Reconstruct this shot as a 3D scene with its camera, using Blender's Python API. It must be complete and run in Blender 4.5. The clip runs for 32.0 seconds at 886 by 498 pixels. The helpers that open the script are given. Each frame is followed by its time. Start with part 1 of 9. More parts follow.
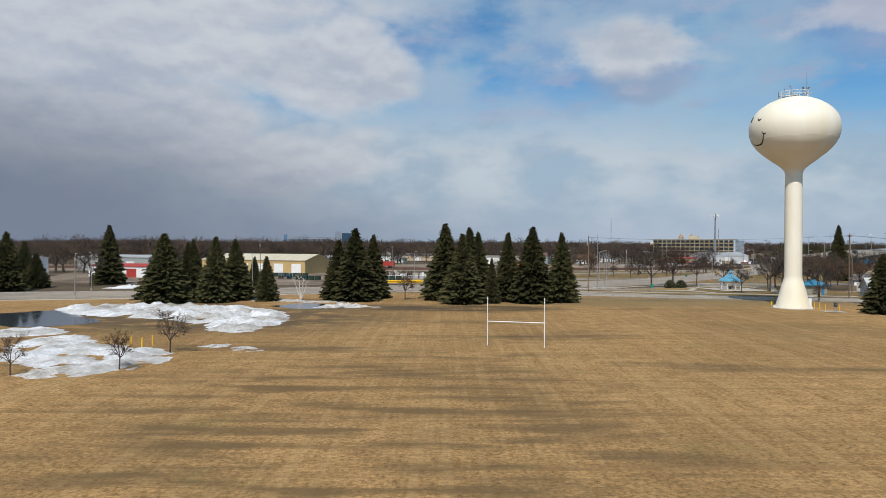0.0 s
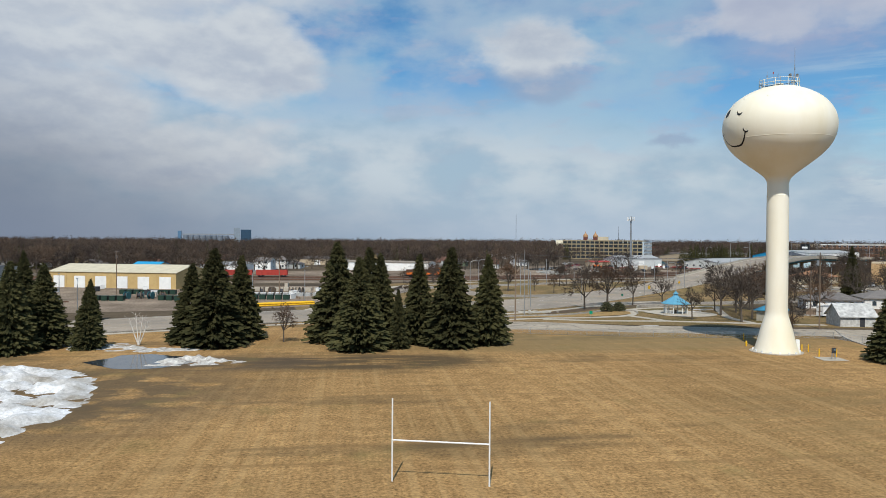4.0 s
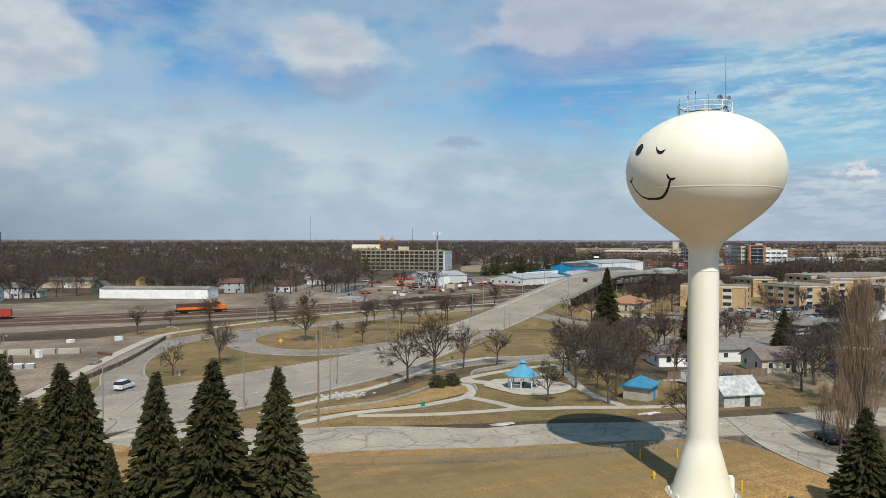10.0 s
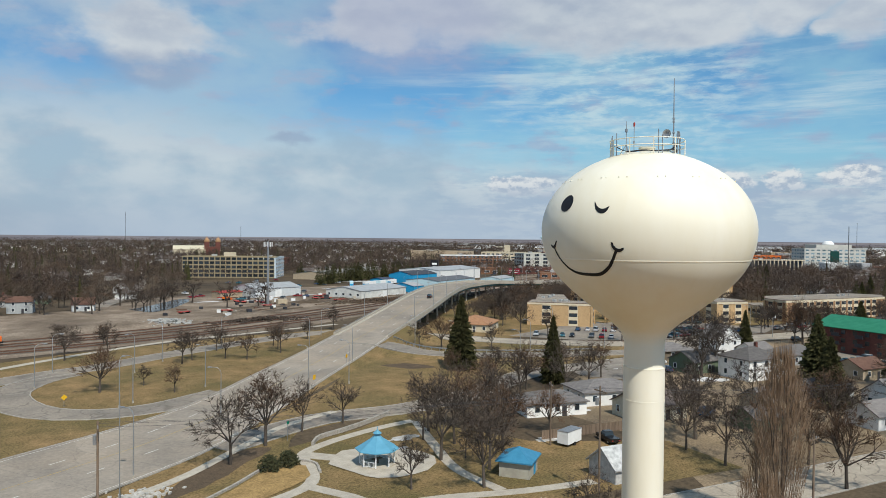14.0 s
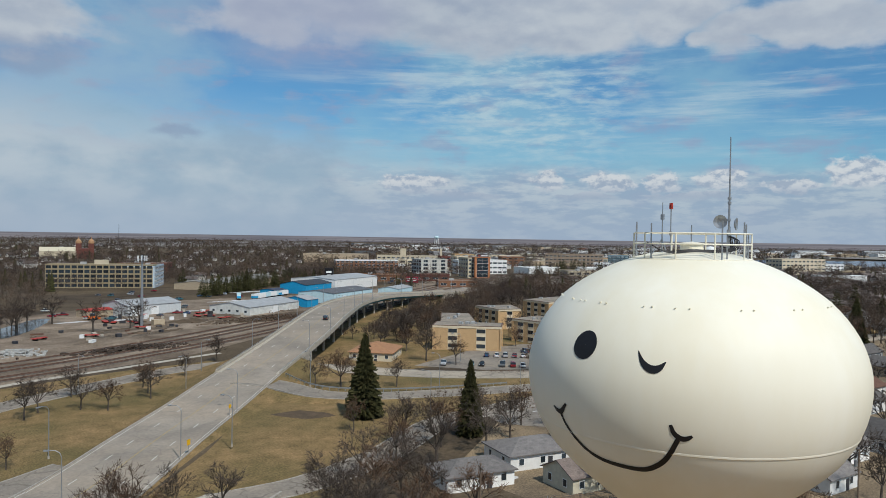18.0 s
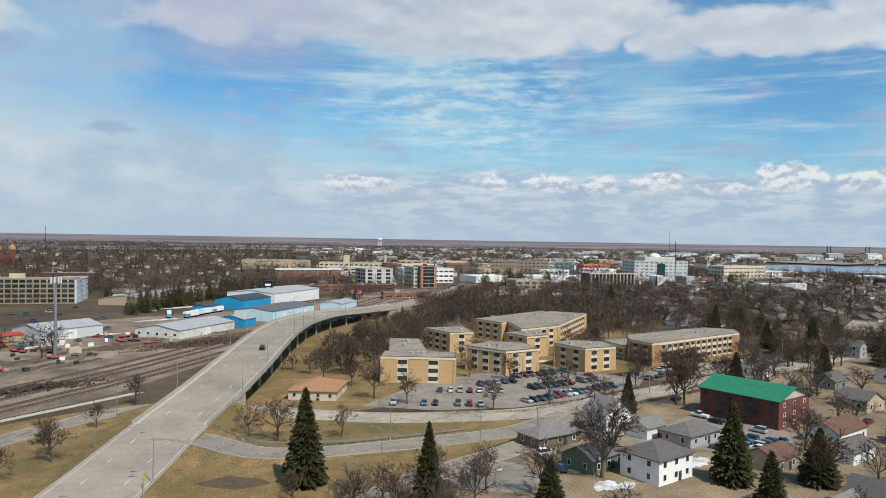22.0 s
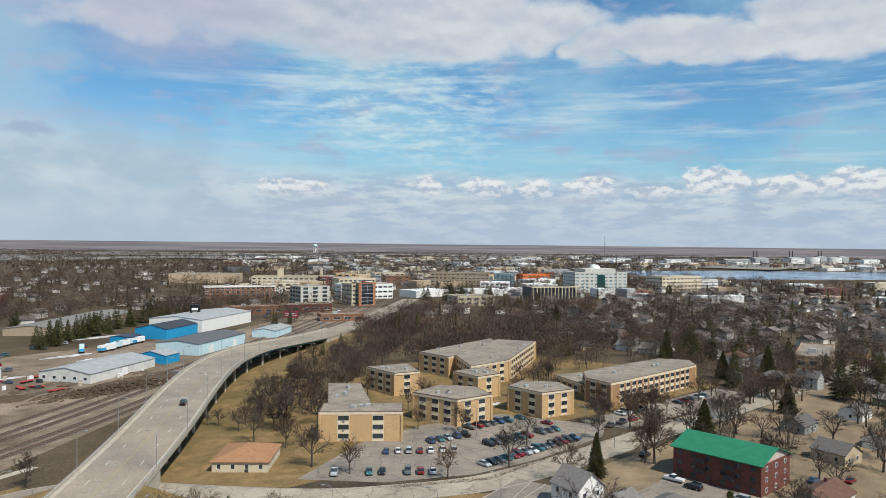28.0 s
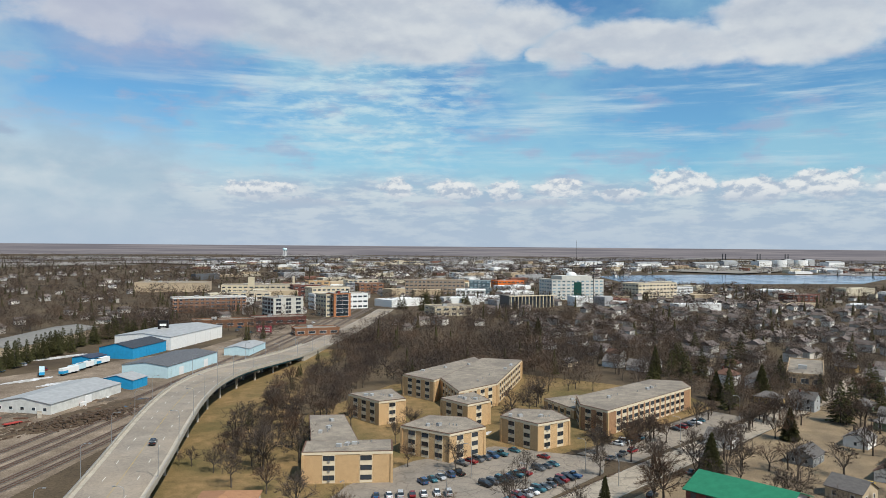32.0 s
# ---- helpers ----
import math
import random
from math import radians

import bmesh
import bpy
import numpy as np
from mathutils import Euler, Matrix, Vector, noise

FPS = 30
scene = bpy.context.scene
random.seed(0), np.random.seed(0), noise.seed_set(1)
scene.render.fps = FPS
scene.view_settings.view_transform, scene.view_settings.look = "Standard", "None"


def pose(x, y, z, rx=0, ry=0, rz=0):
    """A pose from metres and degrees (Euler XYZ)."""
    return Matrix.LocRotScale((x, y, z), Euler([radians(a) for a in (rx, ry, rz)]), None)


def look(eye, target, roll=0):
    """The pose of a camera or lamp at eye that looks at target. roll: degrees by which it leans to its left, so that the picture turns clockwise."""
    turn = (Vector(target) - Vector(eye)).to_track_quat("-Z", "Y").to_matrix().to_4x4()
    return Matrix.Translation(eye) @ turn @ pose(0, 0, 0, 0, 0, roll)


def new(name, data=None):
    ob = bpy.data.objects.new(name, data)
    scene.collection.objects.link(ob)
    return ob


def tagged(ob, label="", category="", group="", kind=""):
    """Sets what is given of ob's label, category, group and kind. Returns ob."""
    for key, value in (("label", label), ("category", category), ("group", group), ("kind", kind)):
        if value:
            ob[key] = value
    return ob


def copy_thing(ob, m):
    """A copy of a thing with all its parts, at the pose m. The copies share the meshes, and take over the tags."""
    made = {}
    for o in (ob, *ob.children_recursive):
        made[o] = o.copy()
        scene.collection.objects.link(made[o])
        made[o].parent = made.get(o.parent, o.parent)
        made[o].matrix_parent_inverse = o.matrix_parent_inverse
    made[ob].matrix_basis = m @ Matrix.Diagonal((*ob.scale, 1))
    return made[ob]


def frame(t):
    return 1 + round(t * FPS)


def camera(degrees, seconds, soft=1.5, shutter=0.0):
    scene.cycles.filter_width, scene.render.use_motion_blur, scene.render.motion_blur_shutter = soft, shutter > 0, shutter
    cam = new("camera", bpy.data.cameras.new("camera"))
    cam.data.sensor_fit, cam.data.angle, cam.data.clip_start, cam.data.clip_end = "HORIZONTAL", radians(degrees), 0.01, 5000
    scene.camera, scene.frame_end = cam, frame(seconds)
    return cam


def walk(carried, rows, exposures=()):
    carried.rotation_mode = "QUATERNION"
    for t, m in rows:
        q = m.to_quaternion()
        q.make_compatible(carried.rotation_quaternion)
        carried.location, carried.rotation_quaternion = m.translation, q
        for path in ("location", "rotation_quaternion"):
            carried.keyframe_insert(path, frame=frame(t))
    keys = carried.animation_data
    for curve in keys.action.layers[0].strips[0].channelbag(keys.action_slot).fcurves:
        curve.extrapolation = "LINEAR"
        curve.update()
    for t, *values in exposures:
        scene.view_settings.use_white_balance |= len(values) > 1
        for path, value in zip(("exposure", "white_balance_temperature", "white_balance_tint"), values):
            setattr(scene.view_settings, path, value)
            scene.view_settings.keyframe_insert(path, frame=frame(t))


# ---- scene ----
PATH = [
    (0, -0.90, -10.37, 12.65, 0.197, -0.395, 0.223),
    (1, -0.48, -1.40, 13.71, -0.683, -0.530, 0.190),
    (2, 0.13, 7.99, 14.79, -2.947, -0.606, 0.239),
    (2.5, 0.55, 12.79, 15.19, -3.757, -0.635, 0.271),
    (4.5, 1.74, 31.77, 18.62, -8.728, -0.736, 0.305),
    (5, 2.32, 35.92, 19.54, -10.232, -0.756, 0.286),
    (6, 3.45, 44.15, 21.33, -12.628, -0.835, 0.220),
    (7, 5.52, 52.21, 22.68, -14.779, -0.642, 0.145),
    (8, 7.28, 59.63, 24.59, -17.627, -0.663, 0.137),
    (9, 8.20, 66.68, 26.78, -20.461, -0.909, 0.184),
    (10, 10.57, 73.35, 28.37, -23.392, -0.787, 0.099),
    (11, 12.71, 79.90, 29.96, -26.573, -0.803, 0.118),
    (12, 15.43, 86.56, 31.80, -29.792, -0.876, 0.256),
    (13, 18.16, 92.91, 33.65, -33.428, -0.985, 0.457),
    (14, 20.47, 97.98, 35.32, -36.571, -0.896, 0.544),
    (14.5, 21.69, 100.57, 36.21, -38.054, -0.860, 0.579),
    (16.5, 27.51, 110.75, 40.07, -42.725, -0.998, 0.733),
    (17, 29.21, 113.18, 41.05, -43.487, -0.982, 0.781),
    (18, 32.64, 117.84, 42.92, -44.985, -0.951, 0.887),
    (19, 36.01, 122.09, 44.85, -46.270, -0.914, 0.974),
    (20, 39.61, 126.30, 46.68, -47.361, -0.915, 1.012),
    (21, 43.14, 130.85, 48.72, -48.423, -0.864, 1.033),
    (22, 46.44, 134.74, 50.68, -49.475, -0.802, 0.956),
    (23, 49.68, 138.06, 52.68, -50.447, -0.753, 0.829),
    (24, 52.74, 141.31, 54.45, -51.399, -0.687, 0.623),
    (25, 55.60, 144.41, 56.39, -52.330, -0.644, 0.523),
    (25.5, 57.02, 145.90, 57.49, -52.785, -0.615, 0.513),
    (27.5, 62.23, 151.51, 61.54, -54.233, -0.471, 0.605),
    (28, 63.47, 153.06, 62.37, -54.487, -0.456, 0.615),
    (29, 66.20, 156.59, 64.18, -55.071, -0.435, 0.606),
    (30, 68.32, 160.07, 66.06, -55.710, -0.371, 0.545),
    (31, 70.26, 163.69, 67.86, -56.287, -0.302, 0.477),
    (32, 72.14, 167.33, 69.38, -56.843, -0.281, 0.473),
]
cam = camera(62.83, 32.0, soft=0.55)
walk(cam, [(t, look((x, y, z), (x - math.sin(radians(a)) * math.cos(radians(b)), y + math.cos(radians(a)) * math.cos(radians(b)), z + math.sin(radians(b))), r))
           for t, x, y, z, a, b, r in PATH],
     exposures=[(0, -0.18, 6450, 11), (3, -0.12, 6450, 10), (6, -0.07, 6450, 8), (14, -0.09, 6450, 8), (16.5, -0.17, 6350, 8), (19, -0.38, 6250, 9), (20.5, -0.26, 6250, 9), (22, 0.03, 6500, 9), (25, 0.04, 6600, 9), (32, 0.02, 6600, 9)])

import functools

# ---- world, sun, exposure ----
SUN_EL, SUN_AZ = radians(52), math.atan2(-0.235, -0.972)
SUN_DIR = Vector((math.sin(SUN_AZ) * math.cos(SUN_EL), math.cos(SUN_AZ) * math.cos(SUN_EL), math.sin(SUN_EL)))
scene.view_settings.exposure = 0.0
world = bpy.data.worlds.new("sky")
scene.world = world
world.use_nodes = True
wn, wl = world.node_tree.nodes, world.node_tree.links


def wnode(kind, **values):
    n = wn.new(kind)
    for k, v in values.items():
        n.inputs[k].default_value = v
    return n


def wmath(op, a, b=None, clamp=False):
    n = wn.new("ShaderNodeMath")
    n.operation, n.use_clamp = op, clamp
    for i, v in enumerate((a, b)):
        if v is None:
            continue
        if isinstance(v, (int, float)):
            n.inputs[i].default_value = v
        else:
            wl.new(v, n.inputs[i])
    return n.outputs[0]


def wramp(value, lo, hi):
    n = wn.new("ShaderNodeMapRange")
    n.interpolation_type = "SMOOTHSTEP"
    wl.new(value, n.inputs[0])
    n.inputs[1].default_value, n.inputs[2].default_value = lo, hi
    return n.outputs[0]


def wmix(fac, a, b):
    n = wn.new("ShaderNodeMix")
    n.data_type = "RGBA"
    for sock, v in ((n.inputs[0], fac), (n.inputs[6], a), (n.inputs[7], b)):
        if isinstance(v, tuple):
            sock.default_value = (*v, 1)
        elif isinstance(v, (int, float)):
            sock.default_value = v
        else:
            wl.new(v, sock)
    return n.outputs[2]


bg = wn["Background"]
sky = wn.new("ShaderNodeTexSky")
sky.sky_type, sky.sun_disc = "NISHITA", False
sky.sun_elevation, sky.sun_rotation = SUN_EL, SUN_AZ
sky.air_density, sky.dust_density, sky.ozone_density = 1.0, 0.6, 2.0
coord = wn.new("ShaderNodeTexCoord")
sep = wn.new("ShaderNodeSeparateXYZ")
wl.new(coord.outputs["Generated"], sep.inputs[0])
# azimuth (clockwise from +y) and elevation of the sky, in degrees
az = wmath("MULTIPLY", wmath("ARCTAN2", sep.outputs[0], sep.outputs[1]), 180 / math.pi)
el = wmath("MULTIPLY", wmath("ARCSINE", sep.outputs[2]), 180 / math.pi)


def wpair(u, v):
    n = wn.new("ShaderNodeCombineXYZ")
    wl.new(u, n.inputs[0]), wl.new(v, n.inputs[1])
    return n.outputs[0]


AZEL = wpair(az, el)


def wnoise(scale, detail, rough, stretch=(1, 1), shift=(0, 0), turn=0.0, vec=None):
    mp = wn.new("ShaderNodeMapping")
    wl.new(vec or AZEL, mp.inputs[0])
    mp.inputs["Location"].default_value, mp.inputs["Scale"].default_value = (*shift, 0), (*stretch, 1)
    mp.inputs["Rotation"].default_value = (0, 0, turn)
    n = wnode("ShaderNodeTexNoise", Scale=scale, Detail=detail, Roughness=rough)
    wl.new(mp.outputs[0], n.inputs["Vector"])
    return n.outputs[0]


def warped(amount_u, amount_v, scale):
    """The sky's two angles, pushed about by noise."""
    u = wmath("ADD", az, wmath("MULTIPLY", wmath("SUBTRACT", wnoise(scale, 6, 0.55, (1, 1.7), (11, 3)), 0.5), amount_u))
    v = wmath("ADD", el, wmath("MULTIPLY", wmath("SUBTRACT", wnoise(scale, 6, 0.55, (1, 1.7), (47, 29)), 0.5), amount_v))
    return u, v


def blob(uv, a, e, wide, tall):
    """1 in the middle of an oval of the sky, 0 outside it."""
    p, q = wmath("DIVIDE", wmath("SUBTRACT", uv[0], a), wide), wmath("DIVIDE", wmath("SUBTRACT", uv[1], e), tall)
    r = wmath("SQRT", wmath("ADD", wmath("MULTIPLY", p, p), wmath("MULTIPLY", q, q)))
    return wramp(r, 1.2, 0.35)


def most(parts):
    return functools.reduce(lambda p, q: wmath("MAXIMUM", p, q), parts)


soft, crisp = warped(11, 5, 0.11), warped(3.2, 1.7, 0.42)
puff = wnoise(0.19, 9, 0.52, (1, 1.8), (5, 9))
puff_up = wnoise(0.19, 9, 0.52, (1, 1.8), (5, 9 + 1.3))
lit = wramp(wmath("SUBTRACT", puff, puff_up), -0.16, 0.16)
broad = wnoise(0.07, 7, 0.55, (1, 1.9), (2, 31))
low = wmath("MULTIPLY", wramp(el, 34, 22), 1.0)
# broad banks of cloud with blue gaps
banks = [(40, 17.8, 11, 4.6), (53, 17.6, 13, 5.2), (62, 16.8, 8, 3.2), (73, 15, 10, 2.1), (83, 15.4, 9, 2.7), (67, 13.6, 3.0, 2.0), (48, 22, 30, 5), (92, 16, 8, 3.0), (14.3, 14.4, 7.0, 3.3), (30, 16.2, 6, 3.2), (-22, 16, 22, 7), (-26, 9, 17, 5), (-9, 13.5, 8, 5), (-13, 6.5, 11, 3.4), (-40, 14, 18, 9)]
clear_sky = [(75, 18.8, 11, 1.8), (3, 11.5, 5, 3), (23, 17, 6, 2.0), (22, 10.6, 9, 2.4), (36, 12.0, 14, 2.6), (62, 10.5, 26, 3.4), (30, 19, 10, 1.6)]
cover = wmath("SUBTRACT", most([blob(soft, *c) for c in banks]), wmath("MULTIPLY", most([blob(soft, *c) for c in clear_sky]), 0.7))
cover = wmath("ADD", cover, wmath("ADD", wmath("MULTIPLY", wmath("SUBTRACT", puff, 0.5), 0.95), wmath("MULTIPLY", wmath("SUBTRACT", broad, 0.5), 1.2)))
thick = wmath("MULTIPLY", wramp(cover, 0.18, 0.92), low)
# the pale sheet that fills the low west, thinning eastwards
reach = wmath("ADD", el, wmath("MULTIPLY", wmath("MAXIMUM", wmath("SUBTRACT", az, 14), 0.0), 0.13))
reach = wmath("ADD", reach, wmath("ADD", wmath("MULTIPLY", wmath("SUBTRACT", puff, 0.5), 5.5), wmath("MULTIPLY", wmath("SUBTRACT", broad, 0.5), 8.0)))
veil = wmath("MULTIPLY", wramp(reach, 11.5, 7.2), wramp(az, 66, 36))
# streaks of ice cloud, and a ribbed patch
streak = wmath("MULTIPLY", wramp(wnoise(1.0, 8, 0.62, (0.075, 0.85), (3, 8), radians(3)), 0.45, 0.72), most([blob(soft, 74, 9.6, 28, 5.0), blob(soft, 50, 11, 20, 6)]))
ribs = wmath("MULTIPLY", wramp(wnoise(1.0, 7, 0.6, (0.42, 1.5), (13, 5), radians(-10)), 0.40, 0.68), blob(soft, 51, 10.6, 10, 5.6))
gain = wn.new("ShaderNodeVectorMath")
gain.operation = "MULTIPLY"
wl.new(sky.outputs[0], gain.inputs[0])
gain.inputs[1].default_value = (0.058, 0.098, 0.119)
west = wramp(az, 20, -22)
col = wmix(wmath("MULTIPLY", wramp(wmath("ADD", broad, wmath("MULTIPLY", wramp(el, 12, 4), 0.12)), 0.38, 0.64), 0.52), gain.outputs[0], (0.37, 0.62, 0.73))
col = wmix(wmath("MULTIPLY", wramp(wnoise(0.22, 6, 0.55, (1, 2.6), (71, 3)), 0.50, 0.68), 0.6), col, (0.36, 0.42, 0.60))
# a thin pale sheet over the west and middle
sheet = wmath("MULTIPLY", wmath("MULTIPLY", wramp(az, 46, 4), wramp(wmath("ADD", wmath("MULTIPLY", puff, 0.5), wmath("MULTIPLY", broad, 0.6)), 0.40, 0.62)), low)
col = wmix(wmath("MULTIPLY", sheet, 0.60), col, (0.46, 0.545, 0.66))
col = wmix(wmath("MULTIPLY", streak, 0.75), col, (0.56, 0.70, 0.78))
col = wmix(wmath("MULTIPLY", ribs, 0.72), col, (0.60, 0.75, 0.80))
col = wmix(wmath("MULTIPLY", veil, 0.88), col, wmix(wramp(wmath("ADD", wmath("MULTIPLY", puff, 0.6), wmath("MULTIPLY", broad, 0.5)), 0.44, 0.66), (0.40, 0.515, 0.625), (0.60, 0.67, 0.725)))
shade = wmath("MULTIPLY", wmath("SUBTRACT", 1.0, lit), wramp(cover, 0.30, 1.05))
cloudcol = wmix(wmath("ADD", wmath("MULTIPLY", shade, 0.40), wmath("MULTIPLY", wramp(broad, 0.42, 0.70), 0.36)), (0.665, 0.705, 0.745), (0.34, 0.405, 0.535))
col = wmix(wmath("MULTIPLY", thick, 0.94), col, cloudcol)
col = wmix(wmath("MULTIPLY", wmath("ADD", blob(crisp, 24.6, 7.5, 2.3, 0.55), blob(soft, 14.5, 11.8, 5, 1.2)), 0.55), col, (0.30, 0.375, 0.53))
col = wmix(wmath("MULTIPLY", blob(soft, 33, 16.5, 9, 4.5), 0.55), col, (0.40, 0.44, 0.60))
# heaped fair-weather clouds in a low row, with dusky bases
row = wmath("MULTIPLY", wramp(wmath("ADD", el, wmath("MULTIPLY", wmath("SUBTRACT", wnoise(0.16, 6, 0.6, (1, 2.0), (17, 4)), 0.5), 2.6)), 6.2, 3.8), wramp(az, 30, 46))
col = wmix(wmath("MULTIPLY", row, 0.85), col, wmix(wramp(wnoise(0.55, 8, 0.62, (0.5, 1.9), (9, 1)), 0.42, 0.60), (0.37, 0.47, 0.61), (0.63, 0.69, 0.735)))
heaps = [(53, 4.5, 2.0, 1.1), (57.6, 4.3, 2.6, 1.05), (61.8, 4.4, 2.0, 0.95), (66, 4.5, 2.4, 1.0), (75, 4.8, 3.0, 1.5), (80, 4.2, 3.4, 1.2), (84.5, 4.6, 3.6, 1.4), (91, 4.4, 4.5, 1.5), (99, 4.4, 5, 1.5), (42.5, 4.1, 4.0, 0.9), (70.5, 4.0, 2.4, 0.8), (46.5, 3.2, 4, 0.6), (56, 3.1, 3.4, 0.6), (64, 3.2, 4, 0.6)]
knots = wnoise(0.95, 7, 0.58, (1, 1.5), (21, 6))
knots_up = wnoise(0.95, 7, 0.58, (1, 1.5), (21, 6 + 0.55))
mass = wmath("ADD", most([blob(crisp, *c) for c in heaps]), wmath("MULTIPLY", wmath("SUBTRACT", knots, 0.5), 1.1))
heap = wmath("MULTIPLY", wramp(mass, 0.36, 0.80), wramp(el, 2.6, 3.5))
sunny = wmath("MULTIPLY", wramp(wmath("SUBTRACT", knots, knots_up), -0.16, 0.10), wramp(el, 3.0, 4.4))
col = wmix(wmath("MULTIPLY", heap, 0.9), col, wmix(sunny, (0.42, 0.50, 0.615), (0.80, 0.82, 0.83)))
# dusk of the rain far in the west, and haze down to the horizon
col = wmix(wmath("MULTIPLY", blob(soft, -42, 1, 40, 11), 0.9), col, (0.18, 0.215, 0.29))
col = wmix(wmath("MULTIPLY", wramp(el, 5.5, 0.0), 0.72), col, wmix(west, (0.43, 0.525, 0.655), (0.22, 0.265, 0.355)))
# farmland beyond the reach of the ground sheet, a glowing backdrop with haze in its colours
land = wmix(wramp(wnoise(1.0, 6, 0.6, (0.12, 9.0), (4, 2)), 0.40, 0.62), (0.185, 0.180, 0.205), (0.285, 0.268, 0.285))
col = wmix(wramp(el, -0.06, -0.11), col, land)
wl.new(col, bg.inputs["Color"])
bg.inputs["Strength"].default_value = 1.0

sun = new("sun", bpy.data.lights.new("sun", "SUN"))
sun.data.energy, sun.data.angle, sun.data.color = 4.6, radians(0.5), (1.0, 0.945, 0.86)
sun.matrix_world = look((0, 0, 300), Vector((0, 0, 300)) - SUN_DIR)

# ---- materials ----


def mat(name, c1, c2=None, scale=1.0, rough=0.85, metal=0.0, bump=0.0, big=None, big_scale=0.05, rnd=0.0, fine=0.0, stretch=None, spec=0.3, amp=0.38):
    """A surface of two colours mixed by noise, drifting towards a third at a larger scale; rnd: how far each object's tone differs."""
    m = bpy.data.materials.new(name)
    m.use_nodes = True
    n, l = m.node_tree.nodes, m.node_tree.links
    b = n["Principled BSDF"]
    b.inputs["Roughness"].default_value, b.inputs["Metallic"].default_value = rough, metal
    b.inputs["Specular IOR Level"].default_value = spec
    tc = n.new("ShaderNodeTexCoord")
    vec = tc.outputs["Object"]
    if stretch:
        mp = n.new("ShaderNodeMapping")
        mp.inputs["Scale"].default_value = stretch
        l.new(vec, mp.inputs[0])
        vec = mp.outputs[0]

    def nz(s, d=5, r=0.6):
        t = n.new("ShaderNodeTexNoise")
        t.inputs["Scale"].default_value, t.inputs["Detail"].default_value, t.inputs["Roughness"].default_value = s, d, r
        l.new(vec, t.inputs["Vector"])
        return t.outputs[0]

    def mix(f, a, c):
        t = n.new("ShaderNodeMix")
        t.data_type = "RGBA"
        for s, v in ((t.inputs[0], f), (t.inputs[6], a), (t.inputs[7], c)):
            if isinstance(v, tuple):
                s.default_value = (*v, 1)
            elif isinstance(v, (int, float)):
                s.default_value = v
            else:
                l.new(v, s)
        return t.outputs[2]

    def rng(v, lo, hi, a=0.0, c=1.0):
        t = n.new("ShaderNodeMapRange")
        l.new(v, t.inputs[0])
        for i, x in enumerate((lo, hi, a, c)):
            t.inputs[1 + i].default_value = x
        return t.outputs[0]
    c2 = c2 or tuple(0.82 * x for x in c1)
    base = nz(scale)
    out = mix(rng(base, 0.35, 0.65), c1, c2)
    if big:
        out = mix(rng(nz(big_scale, 6, 0.62), 0.42, 0.66), out, big)
    if fine:
        f = n.new("ShaderNodeVectorMath")
        f.operation = "SCALE"
        l.new(out, f.inputs[0])
        l.new(rng(nz(fine, 4, 0.75), 0.3, 0.7, 1 - 1.05 * amp, 1 + amp), f.inputs["Scale"])
        out = f.outputs[0]
    if rnd:
        oi = n.new("ShaderNodeObjectInfo")
        f = n.new("ShaderNodeVectorMath")
        f.operation = "SCALE"
        l.new(out, f.inputs[0])
        l.new(rng(oi.outputs["Random"], 0, 1, 1 - rnd, 1 + rnd), f.inputs["Scale"])
        out = f.outputs[0]
    l.new(out, b.inputs["Base Color"])
    l.new(rng(base, 0.3, 0.7, max(rough - 0.08, 0.02), min(rough + 0.08, 1)), b.inputs["Roughness"])
    if bump:
        bp = n.new("ShaderNodeBump")
        bp.inputs["Strength"].default_value, bp.inputs["Distance"].default_value = bump, 0.05
        l.new(nz(scale * 4), bp.inputs["Height"])
        l.new(bp.outputs[0], b.inputs["Normal"])
    return m


def glass(name, tint=(0.03, 0.04, 0.05)):
    m = mat(name, tint, None, 0.4, 0.08, 0.0, 0, rnd=0.5, spec=0.6)
    return m




